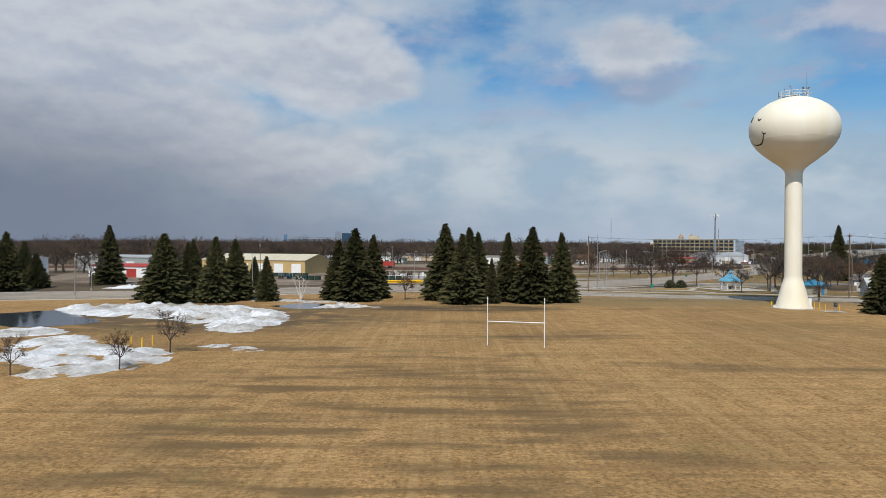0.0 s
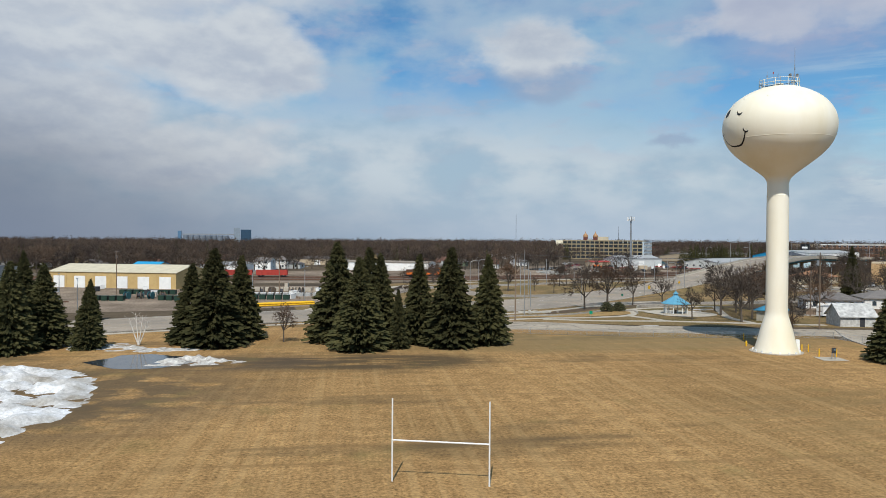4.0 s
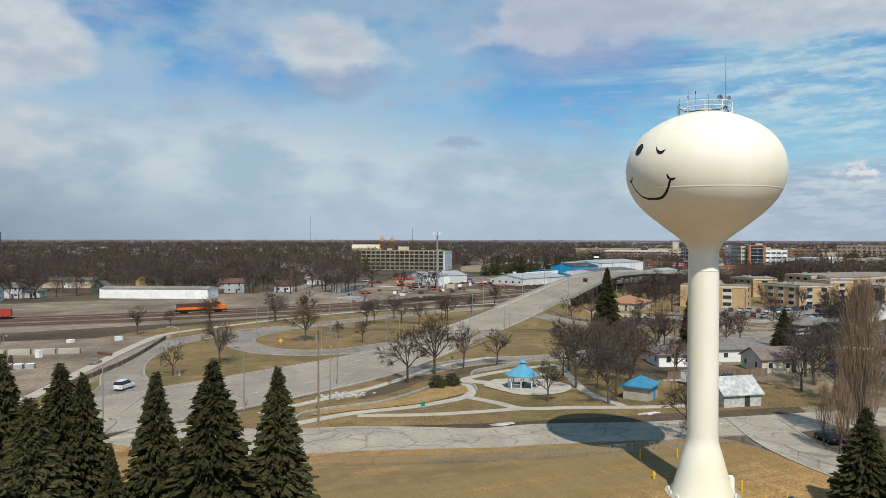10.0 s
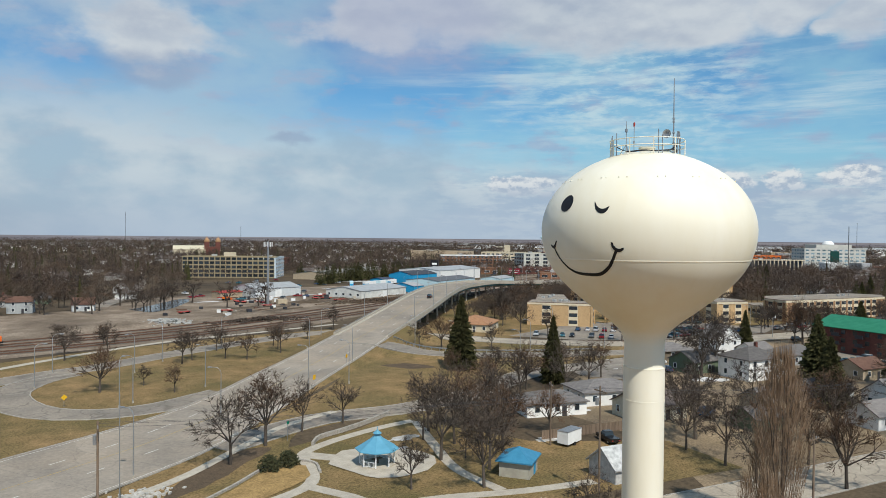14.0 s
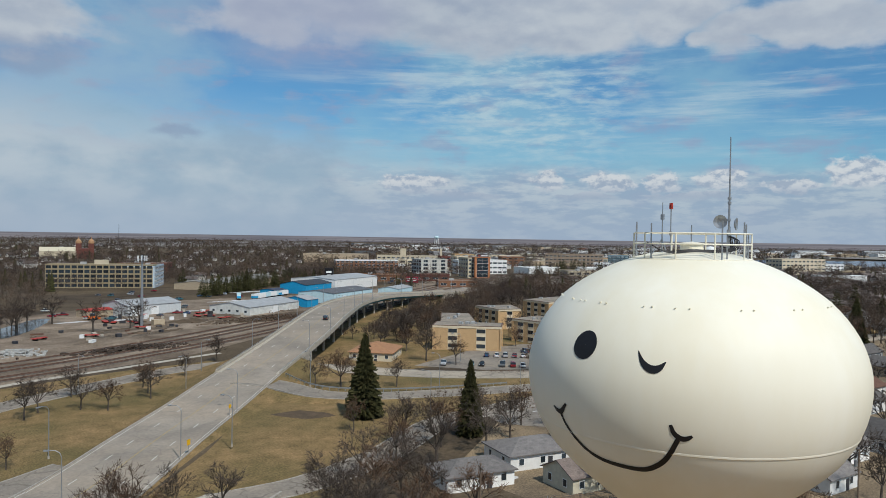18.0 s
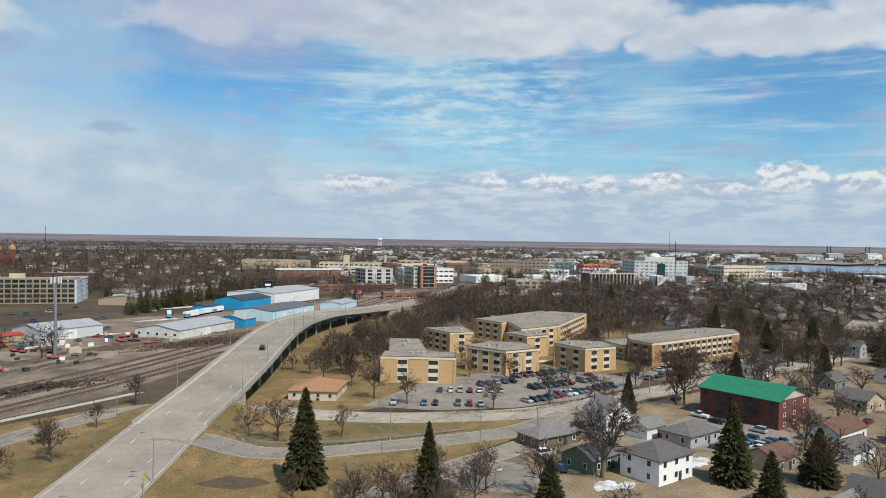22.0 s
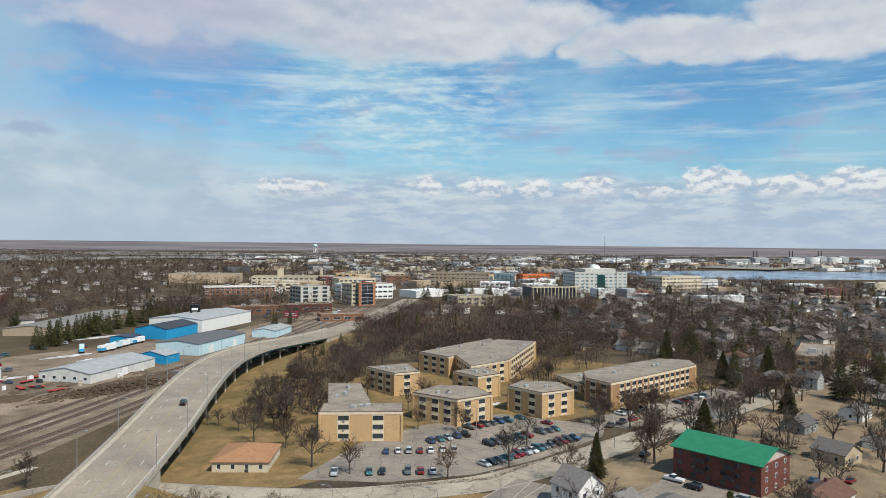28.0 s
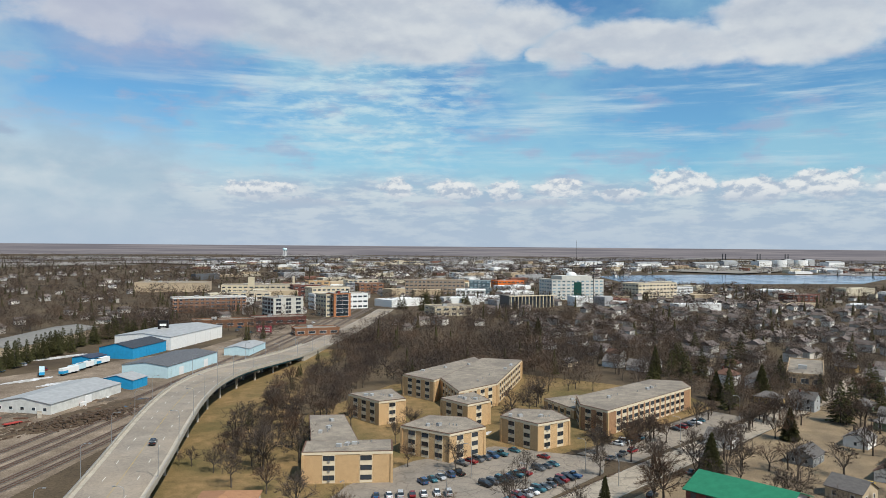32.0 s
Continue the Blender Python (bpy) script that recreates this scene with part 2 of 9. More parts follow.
def field_grass():
    """Dry mown grass with faint mowing lines and long damp streaks."""
    m = mat("dry_grass", (0.392, 0.236, 0.096), (0.262, 0.155, 0.063), 0.5, 0.95, big=(0.23, 0.138, 0.055), big_scale=0.03, fine=3.0, spec=0.1, amp=0.6)
    n, l = m.node_tree.nodes, m.node_tree.links
    b = n["Principled BSDF"]
    src = b.inputs["Base Color"].links[0].from_socket
    tc = n.new("ShaderNodeTexCoord")

    def streak(scale, stretch, lo, hi, turn=0.0, detail=6):
        mp = n.new("ShaderNodeMapping")
        mp.inputs["Scale"].default_value, mp.inputs["Rotation"].default_value = stretch, (0, 0, turn)
        l.new(tc.outputs["Object"], mp.inputs[0])
        t = n.new("ShaderNodeTexNoise")
        t.inputs["Scale"].default_value, t.inputs["Detail"].default_value, t.inputs["Roughness"].default_value = scale, detail, 0.6
        l.new(mp.outputs[0], t.inputs["Vector"])
        r = n.new("ShaderNodeMapRange")
        r.inputs[1].default_value, r.inputs[2].default_value = lo, hi
        l.new(t.outputs[0], r.inputs[0])
        return r.outputs[0]

    def mixed(f, a, c, amount=1.0):
        t = n.new("ShaderNodeMix")
        t.data_type = "RGBA"
        k = n.new("ShaderNodeMath")
        k.operation = "MULTIPLY"
        l.new(f, k.inputs[0])
        k.inputs[1].default_value = amount
        l.new(k.outputs[0], t.inputs[0])
        l.new(a, t.inputs[6])
        t.inputs[7].default_value = (*c, 1)
        return t.outputs[2]
    out = mixed(streak(1.0, (0.9, 0.02, 1), 0.50, 0.60, radians(11.5)), src, (0.45, 0.30, 0.135), 0.28)
    out = mixed(streak(1.0, (0.02, 0.8, 1), 0.52, 0.66, radians(6)), out, (0.205, 0.122, 0.052), 0.55)
    out = mixed(streak(0.055, (0.45, 1.6, 1), 0.55, 0.68), out, (0.105, 0.072, 0.036), 0.85)
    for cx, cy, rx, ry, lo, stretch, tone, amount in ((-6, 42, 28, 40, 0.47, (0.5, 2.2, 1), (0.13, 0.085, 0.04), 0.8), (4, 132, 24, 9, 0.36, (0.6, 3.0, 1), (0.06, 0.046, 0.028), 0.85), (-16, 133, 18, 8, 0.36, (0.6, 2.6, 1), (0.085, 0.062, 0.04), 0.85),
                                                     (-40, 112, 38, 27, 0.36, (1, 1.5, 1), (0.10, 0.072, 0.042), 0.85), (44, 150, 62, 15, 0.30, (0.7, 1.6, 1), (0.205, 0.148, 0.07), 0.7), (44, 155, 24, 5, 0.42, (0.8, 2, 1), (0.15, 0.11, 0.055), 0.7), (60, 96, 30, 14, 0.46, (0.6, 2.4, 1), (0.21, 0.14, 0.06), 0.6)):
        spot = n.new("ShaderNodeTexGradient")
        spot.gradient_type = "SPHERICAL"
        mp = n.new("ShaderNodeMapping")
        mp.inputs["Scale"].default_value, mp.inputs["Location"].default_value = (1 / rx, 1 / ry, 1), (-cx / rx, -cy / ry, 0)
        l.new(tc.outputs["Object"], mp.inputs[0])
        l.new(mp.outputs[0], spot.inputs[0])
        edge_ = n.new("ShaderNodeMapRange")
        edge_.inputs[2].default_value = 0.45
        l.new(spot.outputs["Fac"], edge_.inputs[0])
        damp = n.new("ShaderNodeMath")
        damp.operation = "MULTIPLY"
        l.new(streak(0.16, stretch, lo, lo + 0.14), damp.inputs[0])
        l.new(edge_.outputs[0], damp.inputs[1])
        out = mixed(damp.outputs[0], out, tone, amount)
    out = mixed(streak(0.09, (1, 1, 1), 0.58, 0.72), out, (0.165, 0.140, 0.050), 0.45)
    l.new(out, b.inputs["Base Color"])
    return m


GRASS = field_grass()
LAWN = mat("park_lawn", (0.265, 0.172, 0.081), (0.162, 0.114, 0.052), 0.22, 0.95, big=(0.122, 0.098, 0.042), big_scale=0.035, fine=2.6, spec=0.1, amp=0.6)
TOWN = mat("town_soil", (0.090, 0.067, 0.045), (0.052, 0.040, 0.029), 0.06, 0.95, big=(0.125, 0.093, 0.058), big_scale=0.014, fine=1.0, spec=0.1)
BARK_SOIL = mat("bare_earth", (0.12, 0.085, 0.055), (0.08, 0.06, 0.042), 0.4, 0.95, fine=4.0, spec=0.1)
YARD = mat("rail_yard_gravel", (0.30, 0.235, 0.175), (0.19, 0.145, 0.105), 0.11, 0.95, big=(0.115, 0.085, 0.06), big_scale=0.035, fine=1.4, spec=0.15, amp=0.45)
ASPHALT = mat("old_asphalt", (0.245, 0.212, 0.176), (0.185, 0.161, 0.135), 0.2, 0.9, big=(0.285, 0.24, 0.19), big_scale=0.06, fine=1.6, spec=0.2, amp=0.22)
CONC_ROAD = mat("concrete_road", (0.295, 0.253, 0.205), (0.232, 0.20, 0.165), 0.12, 0.85, big=(0.335, 0.275, 0.212), big_scale=0.05, fine=1.4, spec=0.2, amp=0.16)


def cracked(m, scale, width, tone, amount):
    """Adds an irregular net of tar-filled cracks and a few patches to a road surface."""
    n, l = m.node_tree.nodes, m.node_tree.links
    b = n["Principled BSDF"]
    src = b.inputs["Base Color"].links[0].from_socket
    tc, warp, add = n.new("ShaderNodeTexCoord"), n.new("ShaderNodeTexNoise"), n.new("ShaderNodeVectorMath")
    warp.inputs["Scale"].default_value, warp.inputs["Detail"].default_value = 0.25, 5
    l.new(tc.outputs["Object"], warp.inputs["Vector"])
    add.operation = "MULTIPLY_ADD"
    l.new(warp.outputs["Color"], add.inputs[0])
    add.inputs[1].default_value = (5, 5, 0)
    l.new(tc.outputs["Object"], add.inputs[2])
    v = n.new("ShaderNodeTexVoronoi")
    v.feature = "DISTANCE_TO_EDGE"
    v.inputs["Scale"].default_value = scale
    l.new(add.outputs[0], v.inputs["Vector"])
    r = n.new("ShaderNodeMapRange")
    r.inputs[1].default_value, r.inputs[2].default_value, r.inputs[3].default_value, r.inputs[4].default_value = width * 0.3, width, amount, 0.0
    l.new(v.outputs["Distance"], r.inputs[0])
    mx = n.new("ShaderNodeMix")
    mx.data_type = "RGBA"
    l.new(r.outputs[0], mx.inputs[0])
    l.new(src, mx.inputs[6])
    mx.inputs[7].default_value = (*tone, 1)
    cell = n.new("ShaderNodeTexVoronoi")
    cell.inputs["Scale"].default_value = scale * 0.8
    l.new(add.outputs[0], cell.inputs["Vector"])
    sp = n.new("ShaderNodeSeparateColor")
    l.new(cell.outputs["Color"], sp.inputs[0])
    r2 = n.new("ShaderNodeMapRange")
    r2.inputs[3].default_value, r2.inputs[4].default_value = 0.92, 1.06
    l.new(sp.outputs[0], r2.inputs[0])
    sc = n.new("ShaderNodeVectorMath")
    sc.operation = "SCALE"
    l.new(mx.outputs[2], sc.inputs[0])
    l.new(r2.outputs[0], sc.inputs["Scale"])
    l.new(sc.outputs[0], b.inputs["Base Color"])


PALE_STREET = mat("pale_worn_street", (0.36, 0.31, 0.245), (0.27, 0.232, 0.186), 0.2, 0.9, big=(0.40, 0.34, 0.262), big_scale=0.06, fine=1.6, spec=0.2, amp=0.22)
cracked(PALE_STREET, 0.16, 0.03, (0.13, 0.11, 0.09), 0.55)
cracked(ASPHALT, 0.16, 0.03, (0.10, 0.086, 0.072), 0.5)
cracked(CONC_ROAD, 0.07, 0.008, (0.15, 0.13, 0.11), 0.3)
CONC = mat("concrete", (0.45, 0.40, 0.325), (0.36, 0.32, 0.262), 0.5, 0.85, fine=4.0, rnd=0.06, amp=0.2)
KERB = mat("kerb_concrete", (0.38, 0.345, 0.30), (0.30, 0.275, 0.235), 0.8, 0.85, fine=4.0)
LINE = mat("road_paint", (0.68, 0.66, 0.60), (0.5, 0.48, 0.43), 2.0, 0.8)
SNOW = mat("old_snow", (0.72, 0.725, 0.74), (0.54, 0.53, 0.51), 0.5, 0.65, bump=0.6, big=(0.30, 0.27, 0.225), big_scale=0.16, fine=2.4, amp=0.28)
DIRTY_SNOW = mat("dirty_snow", (0.60, 0.58, 0.54), (0.30, 0.27, 0.24), 0.9, 0.75, bump=0.8, fine=2.5)
WATER = mat("still_water", (0.035, 0.045, 0.055), (0.03, 0.04, 0.05), 0.5, 0.06, spec=0.6)
PAINT = mat("cream_tank_paint", (0.825, 0.785, 0.665), (0.795, 0.75, 0.615), 0.25, 0.5, big=(0.75, 0.675, 0.495), big_scale=0.10, spec=0.22, stretch=(1, 1, 0.25))
BLACK = mat("black_paint", (0.012, 0.012, 0.014), None, 1.0, 0.5)
STEEL = mat("galvanised_steel", (0.42, 0.43, 0.44), (0.34, 0.35, 0.36), 3.0, 0.45, 0.7)
DARK = mat("dark_metal", (0.05, 0.05, 0.055), (0.035, 0.035, 0.04), 2.0, 0.6)
WHITE = mat("white_paint", (0.78, 0.78, 0.76), (0.70, 0.70, 0.68), 0.6, 0.6, rnd=0.05)
YELLOW = mat("yellow_paint", (0.78, 0.46, 0.02), (0.68, 0.38, 0.02), 2.0, 0.55)
RED = mat("red_paint", (0.42, 0.05, 0.035), (0.32, 0.04, 0.03), 1.0, 0.6)
ORANGE = mat("orange_paint", (0.75, 0.17, 0.02), (0.62, 0.13, 0.02), 1.0, 0.55)
GREENSIGN = mat("green_sign", (0.0, 0.30, 0.17), None, 1.0, 0.5)
BARK = mat("bark", (0.098, 0.079, 0.063), (0.06, 0.048, 0.039), 1.5, 0.95, rnd=0.18)
TWIG = mat("bare_twigs", (0.083, 0.062, 0.048), (0.050, 0.038, 0.030), 0.8, 0.95, rnd=0.3)
TWIG_WARM = mat("red_brown_twigs", (0.125, 0.074, 0.044), (0.078, 0.048, 0.031), 0.8, 0.95, rnd=0.3)
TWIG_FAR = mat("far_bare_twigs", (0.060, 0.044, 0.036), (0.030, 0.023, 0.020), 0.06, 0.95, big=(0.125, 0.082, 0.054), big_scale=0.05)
BIRCH = mat("birch_bark", (0.62, 0.58, 0.52), (0.40, 0.36, 0.32), 2.0, 0.8)
NEEDLE = mat("spruce_needles", (0.036, 0.038, 0.0165), (0.066, 0.061, 0.025), 0.7, 0.95, rnd=0.22, fine=3.0, spec=0.08)
BUSH = mat("juniper_foliage", (0.030, 0.034, 0.014), (0.052, 0.050, 0.021), 1.2, 0.9)
TAN = mat("tan_brick", (0.54, 0.36, 0.188), (0.47, 0.31, 0.16), 0.8, 0.9, fine=6.0, rnd=0.04)
TAN_LIGHT = mat("pale_band", (0.69, 0.59, 0.43), (0.62, 0.53, 0.38), 0.8, 0.85)
BROWN_BRICK = mat("brown_brick", (0.25, 0.125, 0.07), (0.20, 0.095, 0.055), 1.0, 0.9, fine=6.0)
RED_BRICK = mat("red_brick", (0.165, 0.062, 0.046), (0.12, 0.045, 0.036), 1.0, 0.9, fine=6.0)
FLATROOF = mat("gravel_roof", (0.31, 0.262, 0.205), (0.225, 0.192, 0.153), 0.3, 0.95, big=(0.18, 0.153, 0.125), big_scale=0.08, fine=3.0)
SHINGLE = mat("grey_shingles", (0.17, 0.155, 0.145), (0.125, 0.115, 0.11), 1.0, 0.95, fine=4.0, rnd=0.35, stretch=(1, 1, 3))
SHINGLE_BROWN = mat("brown_shingles", (0.15, 0.082, 0.058), (0.115, 0.062, 0.045), 1.0, 0.95, fine=4.0)
GREENROOF = mat("green_metal_roof", (0.025, 0.19, 0.10), (0.02, 0.16, 0.085), 0.5, 0.5, 0.0)
BLUEROOF = mat("blue_metal_roof", (0.12, 0.33, 0.46), (0.09, 0.28, 0.40), 0.6, 0.5)
BLUE = mat("blue_steel_siding", (0.02, 0.30, 0.55), (0.02, 0.26, 0.48), 0.6, 0.55)
PALEBLUE = mat("pale_blue_siding", (0.52, 0.68, 0.72), (0.46, 0.62, 0.66), 0.5, 0.6)
METALROOF = mat("grey_metal_roof", (0.43, 0.43, 0.42), (0.36, 0.36, 0.355), 0.4, 0.5, 0.2)
SIDING = mat("white_siding", (0.80, 0.79, 0.76), (0.70, 0.69, 0.66), 0.8, 0.7, rnd=0.10)
SIDING_GREY = mat("grey_siding", (0.33, 0.34, 0.34), (0.27, 0.28, 0.28), 0.8, 0.75, rnd=0.25)
SIDING_GREEN = mat("green_siding", (0.13, 0.17, 0.11), (0.11, 0.145, 0.095), 0.8, 0.75)
SIDING_TAN = mat("tan_siding", (0.42, 0.34, 0.24), (0.36, 0.29, 0.2), 0.8, 0.75, rnd=0.25)
YELLOW_WALL = mat("yellow_metal_wall", (0.52, 0.37, 0.16), (0.46, 0.32, 0.14), 0.6, 0.65)
CREAM_ROOF = mat("cream_metal_roof", (0.58, 0.52, 0.38), (0.50, 0.45, 0.33), 0.4, 0.6)
BRONZE = mat("bronze_frames", (0.085, 0.06, 0.045), (0.06, 0.045, 0.035), 1.0, 0.6)
CREAM = mat("cream_stone", (0.58, 0.50, 0.36), (0.50, 0.43, 0.31), 0.2, 0.85)
TEAL = mat("teal_girder_paint", (0.05, 0.16, 0.18), (0.04, 0.13, 0.15), 0.8, 0.6)
GLASS = glass("window_glass")
PALEGLASS = glass("pale_window_glass", (0.16, 0.24, 0.28))
TYRE = mat("tyre_rubber", (0.02, 0.02, 0.02), None, 3.0, 0.9)
RUST = mat("rusty_steel", (0.16, 0.085, 0.055), (0.09, 0.05, 0.035), 1.0, 0.85)
WOOD = mat("weathered_pole_wood", (0.22, 0.16, 0.115), (0.16, 0.115, 0.08), 1.0, 0.9, stretch=(4, 4, 0.5), rnd=0.2)
TIE = mat("rail_ties", (0.10, 0.075, 0.06), (0.07, 0.055, 0.045), 1.0, 0.95)

# ---- mesh helpers ----


class Mesh:
    """Vertices and faces of one part, in metres, gathered before they become a mesh."""

    def __init__(self):
        self.v, self.f, self.smooth = [], [], False

    def face(self, *pts):
        k = len(self.v)
        self.v += [tuple(p) for p in pts]
        self.f.append(tuple(range(k, k + len(pts))))
        return self

    def box(self, x0, y0, z0, x1, y1, z1):
        k = len(self.v)
        self.v += [(x, y, z) for z in (z0, z1) for x, y in ((x0, y0), (x1, y0), (x1, y1), (x0, y1))]
        self.f += [tuple(k + i for i in q) for q in ((3, 2, 1, 0), (4, 5, 6, 7), (0, 1, 5, 4), (1, 2, 6, 5), (2, 3, 7, 6), (3, 0, 4, 7))]
        return self

    def boxc(self, cx, cy, z0, sx, sy, sz, turn=0.0):
        k, c, s = len(self.v), math.cos(turn), math.sin(turn)
        for z in (z0, z0 + sz):
            for x, y in ((-sx / 2, -sy / 2), (sx / 2, -sy / 2), (sx / 2, sy / 2), (-sx / 2, sy / 2)):
                self.v.append((cx + c * x - s * y, cy + s * x + c * y, z))
        self.f += [tuple(k + i for i in q) for q in ((3, 2, 1, 0), (4, 5, 6, 7), (0, 1, 5, 4), (1, 2, 6, 5), (2, 3, 7, 6), (3, 0, 4, 7))]
        return self

    def rod(self, p, q, r0, r1=None, n=6, cap=True):
        """A tapered rod from p to q."""
        r1 = r0 if r1 is None else r1
        p, q = Vector(p), Vector(q)
        d = (q - p).normalized()
        a = d.orthogonal().normalized()
        b = d.cross(a)
        k = len(self.v)
        for c, r in ((p, r0), (q, r1)):
            for i in range(n):
                t = 2 * math.pi * i / n
                self.v.append(tuple(c + r * (math.cos(t) * a + math.sin(t) * b)))
        for i in range(n):
            j = (i + 1) % n
            self.f.append((k + i, k + j, k + n + j, k + n + i))
        if cap:
            self.f.append(tuple(k + n + i for i in range(n)))
            self.f.append(tuple(k + i for i in reversed(range(n))))
        return self

    def bend(self, pts, r, n=6):
        """One bent rod through points."""
        pts = [Vector(p) for p in pts]
        k = len(self.v)
        for i, p in enumerate(pts):
            d = (pts[min(i + 1, len(pts) - 1)] - pts[max(i - 1, 0)]).normalized()
            a = d.cross(Vector((0, 0, 1)))
            a = a.normalized() if a.length > 1e-3 else Vector((1, 0, 0))
            b = d.cross(a)
            for j in range(n):
                t = 2 * math.pi * j / n
                self.v.append(tuple(p + r * (math.cos(t) * a + math.sin(t) * b)))
        for i in range(len(pts) - 1):
            for j in range(n):
                a, b = k + i * n + j, k + i * n + (j + 1) % n
                self.f.append((a, b, b + n, a + n))
        return self

    def lathe(self, profile, n=48, cx=0.0, cy=0.0):
        k = len(self.v)
        for r, z in profile:
            for i in range(n):
                t = 2 * math.pi * i / n
                self.v.append((cx + r * math.cos(t), cy + r * math.sin(t), z))
        for j in range(len(profile) - 1):
            for i in range(n):
                a, b = k + j * n + i, k + j * n + (i + 1) % n
                self.f.append((a, b, b + n, a + n))
        return self

    def prism(self, poly, z0, z1, bottom=False):
        k, n = len(self.v), len(poly)
        self.v += [(x, y, z0) for x, y in poly] + [(x, y, z1) for x, y in poly]
        for i in range(n):
            j = (i + 1) % n
            self.f.append((k + i, k + j, k + n + j, k + n + i))
        self.f.append(tuple(k + n + i for i in range(n)))
        if bottom:
            self.f.append(tuple(k + i for i in reversed(range(n))))
        return self

    def data(self, name, material):
        me = bpy.data.meshes.new(name)
        me.from_pydata(self.v, [], self.f)
        me.materials.append(material)
        if self.smooth:
            me.polygons.foreach_set("use_smooth", [True] * len(me.polygons))
        me.update()
        return me


def part(name, m, material, parent=None, label=""):
    ob = new(name, m if isinstance(m, bpy.types.Mesh) else m.data(name, material))
    ob.parent = parent
    if label:
        ob["label"] = label
    return ob


def thing(name, x, y, z=0.0, turn=0.0, label="", category="", group="", kind="", m=None, material=None):
    ob = new(name, m.data(name, material) if m else None)
    ob.matrix_basis = pose(x, y, z, 0, 0, turn)
    return tagged(ob, label, category, group, kind)


def curve_pts(pts, step=3.0):
    """A smooth line through points of any number of values, about every step metres."""
    p = [Vector(q) for q in pts]
    p = [2 * p[0] - p[1]] + p + [2 * p[-1] - p[-2]]
    out = []
    for i in range(1, len(p) - 2):
        a, b, c, d = p[i - 1 : i + 3]
        n = max(1, int(math.hypot(c[0] - b[0], c[1] - b[1]) / step))
        for j in range(n):
            t = j / n
            out.append(0.5 * (2 * b + (c - a) * t + (2 * a - 5 * b + 4 * c - d) * t * t + (3 * b - a - 3 * c + d) * t ** 3))
    return out + [p[-2]]


def side_of(line, i):
    """The unit normal to the left of a line at its point i."""
    a, b = line[max(i - 1, 0)], line[min(i + 1, len(line) - 1)]
    d = Vector((b[0] - a[0], b[1] - a[1])).normalized()
    return Vector((-d[1], d[0]))


def band(line, off0, off1, lift=0.0, skirt=None):
    """A strip along a line of (x, y, z) between two distances to its left; skirt: side faces down to this much below it."""
    m = Mesh()
    for i, p in enumerate(line):
        n = side_of(line, i)
        o0 = off0(i) if callable(off0) else off0
        o1 = off1(i) if callable(off1) else off1
        m.v += [(p[0] + n[0] * o0, p[1] + n[1] * o0, p[2] + lift), (p[0] + n[0] * o1, p[1] + n[1] * o1, p[2] + lift)]
    for i in range(len(line) - 1):
        m.f.append((2 * i, 2 * i + 2, 2 * i + 3, 2 * i + 1))
    if skirt:
        k = len(m.v)
        m.v += [(x, y, z - skirt) for x, y, z in m.v[:k]]
        for i in range(len(line) - 1):
            m.f += [(2 * i, k + 2 * i, k + 2 * i + 2, 2 * i + 2), (2 * i + 1, 2 * i + 3, k + 2 * i + 3, k + 2 * i + 1)]
            m.f.append((k + 2 * i, k + 2 * i + 1, k + 2 * i + 3, k + 2 * i + 2))
        e = k - 2
        m.f += [(0, 1, k + 1, k), (e, k + e, k + e + 1, e + 1)]
    return m

# ---- ground and roads ----


def ground_height(r):
    return 0.0


g = Mesh()
rings = [0, 60, 120, 200, 300, 450, 650, 900, 1300, 1900, 2600, 3000, 3500, 4000, 4500, 4900]
for r in rings:
    for i in range(96):
        t = 2 * math.pi * i / 96
        g.v.append((60 + r * math.cos(t), 140 + r * math.sin(t), ground_height(r)))
for j in range(len(rings) - 1):
    for i in range(96):
        a, b = j * 96 + i, j * 96 + (i + 1) % 96
        g.f.append((a, a + 96, b + 96, b))
tagged(part("ground", g, TOWN), "brown early-spring soil and thin grass of a flat town", "ground", kind="structure")


def patch(name, poly, material, label, category, lift=0.02, kind="structure"):
    m = Mesh()
    m.face(*[(x, y, lift) for x, y in poly])
    return tagged(part(name, m, material), label, category, kind=kind)


def wavy(poly, amount, seed, step=2.5):
    """A rounded outline through the given corners, with an uneven edge."""
    rng = random.Random(seed)
    line = curve_pts([(x, y, 0) for x, y in poly] + [(*poly[0], 0)], step)[:-1]
    return [(p[0] + rng.uniform(-amount, amount), p[1] + rng.uniform(-amount, amount)) for p in line]


field = [(-160, -90), (160, -90), (120, 20), (96, 100), (90, 134), (89, 150), (86, 157), (64, 160.5), (40, 166), (22, 181), (5, 188), (-15, 181), (-40, 169.5), (-71, 156), (-110, 145.5), (-160, 126)]
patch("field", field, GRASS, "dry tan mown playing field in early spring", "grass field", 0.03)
patch("park_lawn", [(30, 182), (60, 173), (90, 167), (125, 160), (128, 176), (108, 190), (100, 212), (122, 224), (110, 226), (88, 214), (60, 207)], LAWN, "dry park lawn with bare patches", "grass", 0.03)
patch("verge_lawn", [(-10, 198), (60, 240), (100, 262), (140, 300), (150, 345), (120, 345), (60, 335), (20, 320), (0, 300), (-15, 230)], LAWN, "dry grass island between the slip roads", "grass", 0.02)
patch("ramp_lawn", [(60, 215), (100, 222), (160, 240), (225, 240), (190, 280), (170, 312), (140, 292), (100, 250)], LAWN, "dry grass bank beside the overpass ramp", "grass", 0.02)
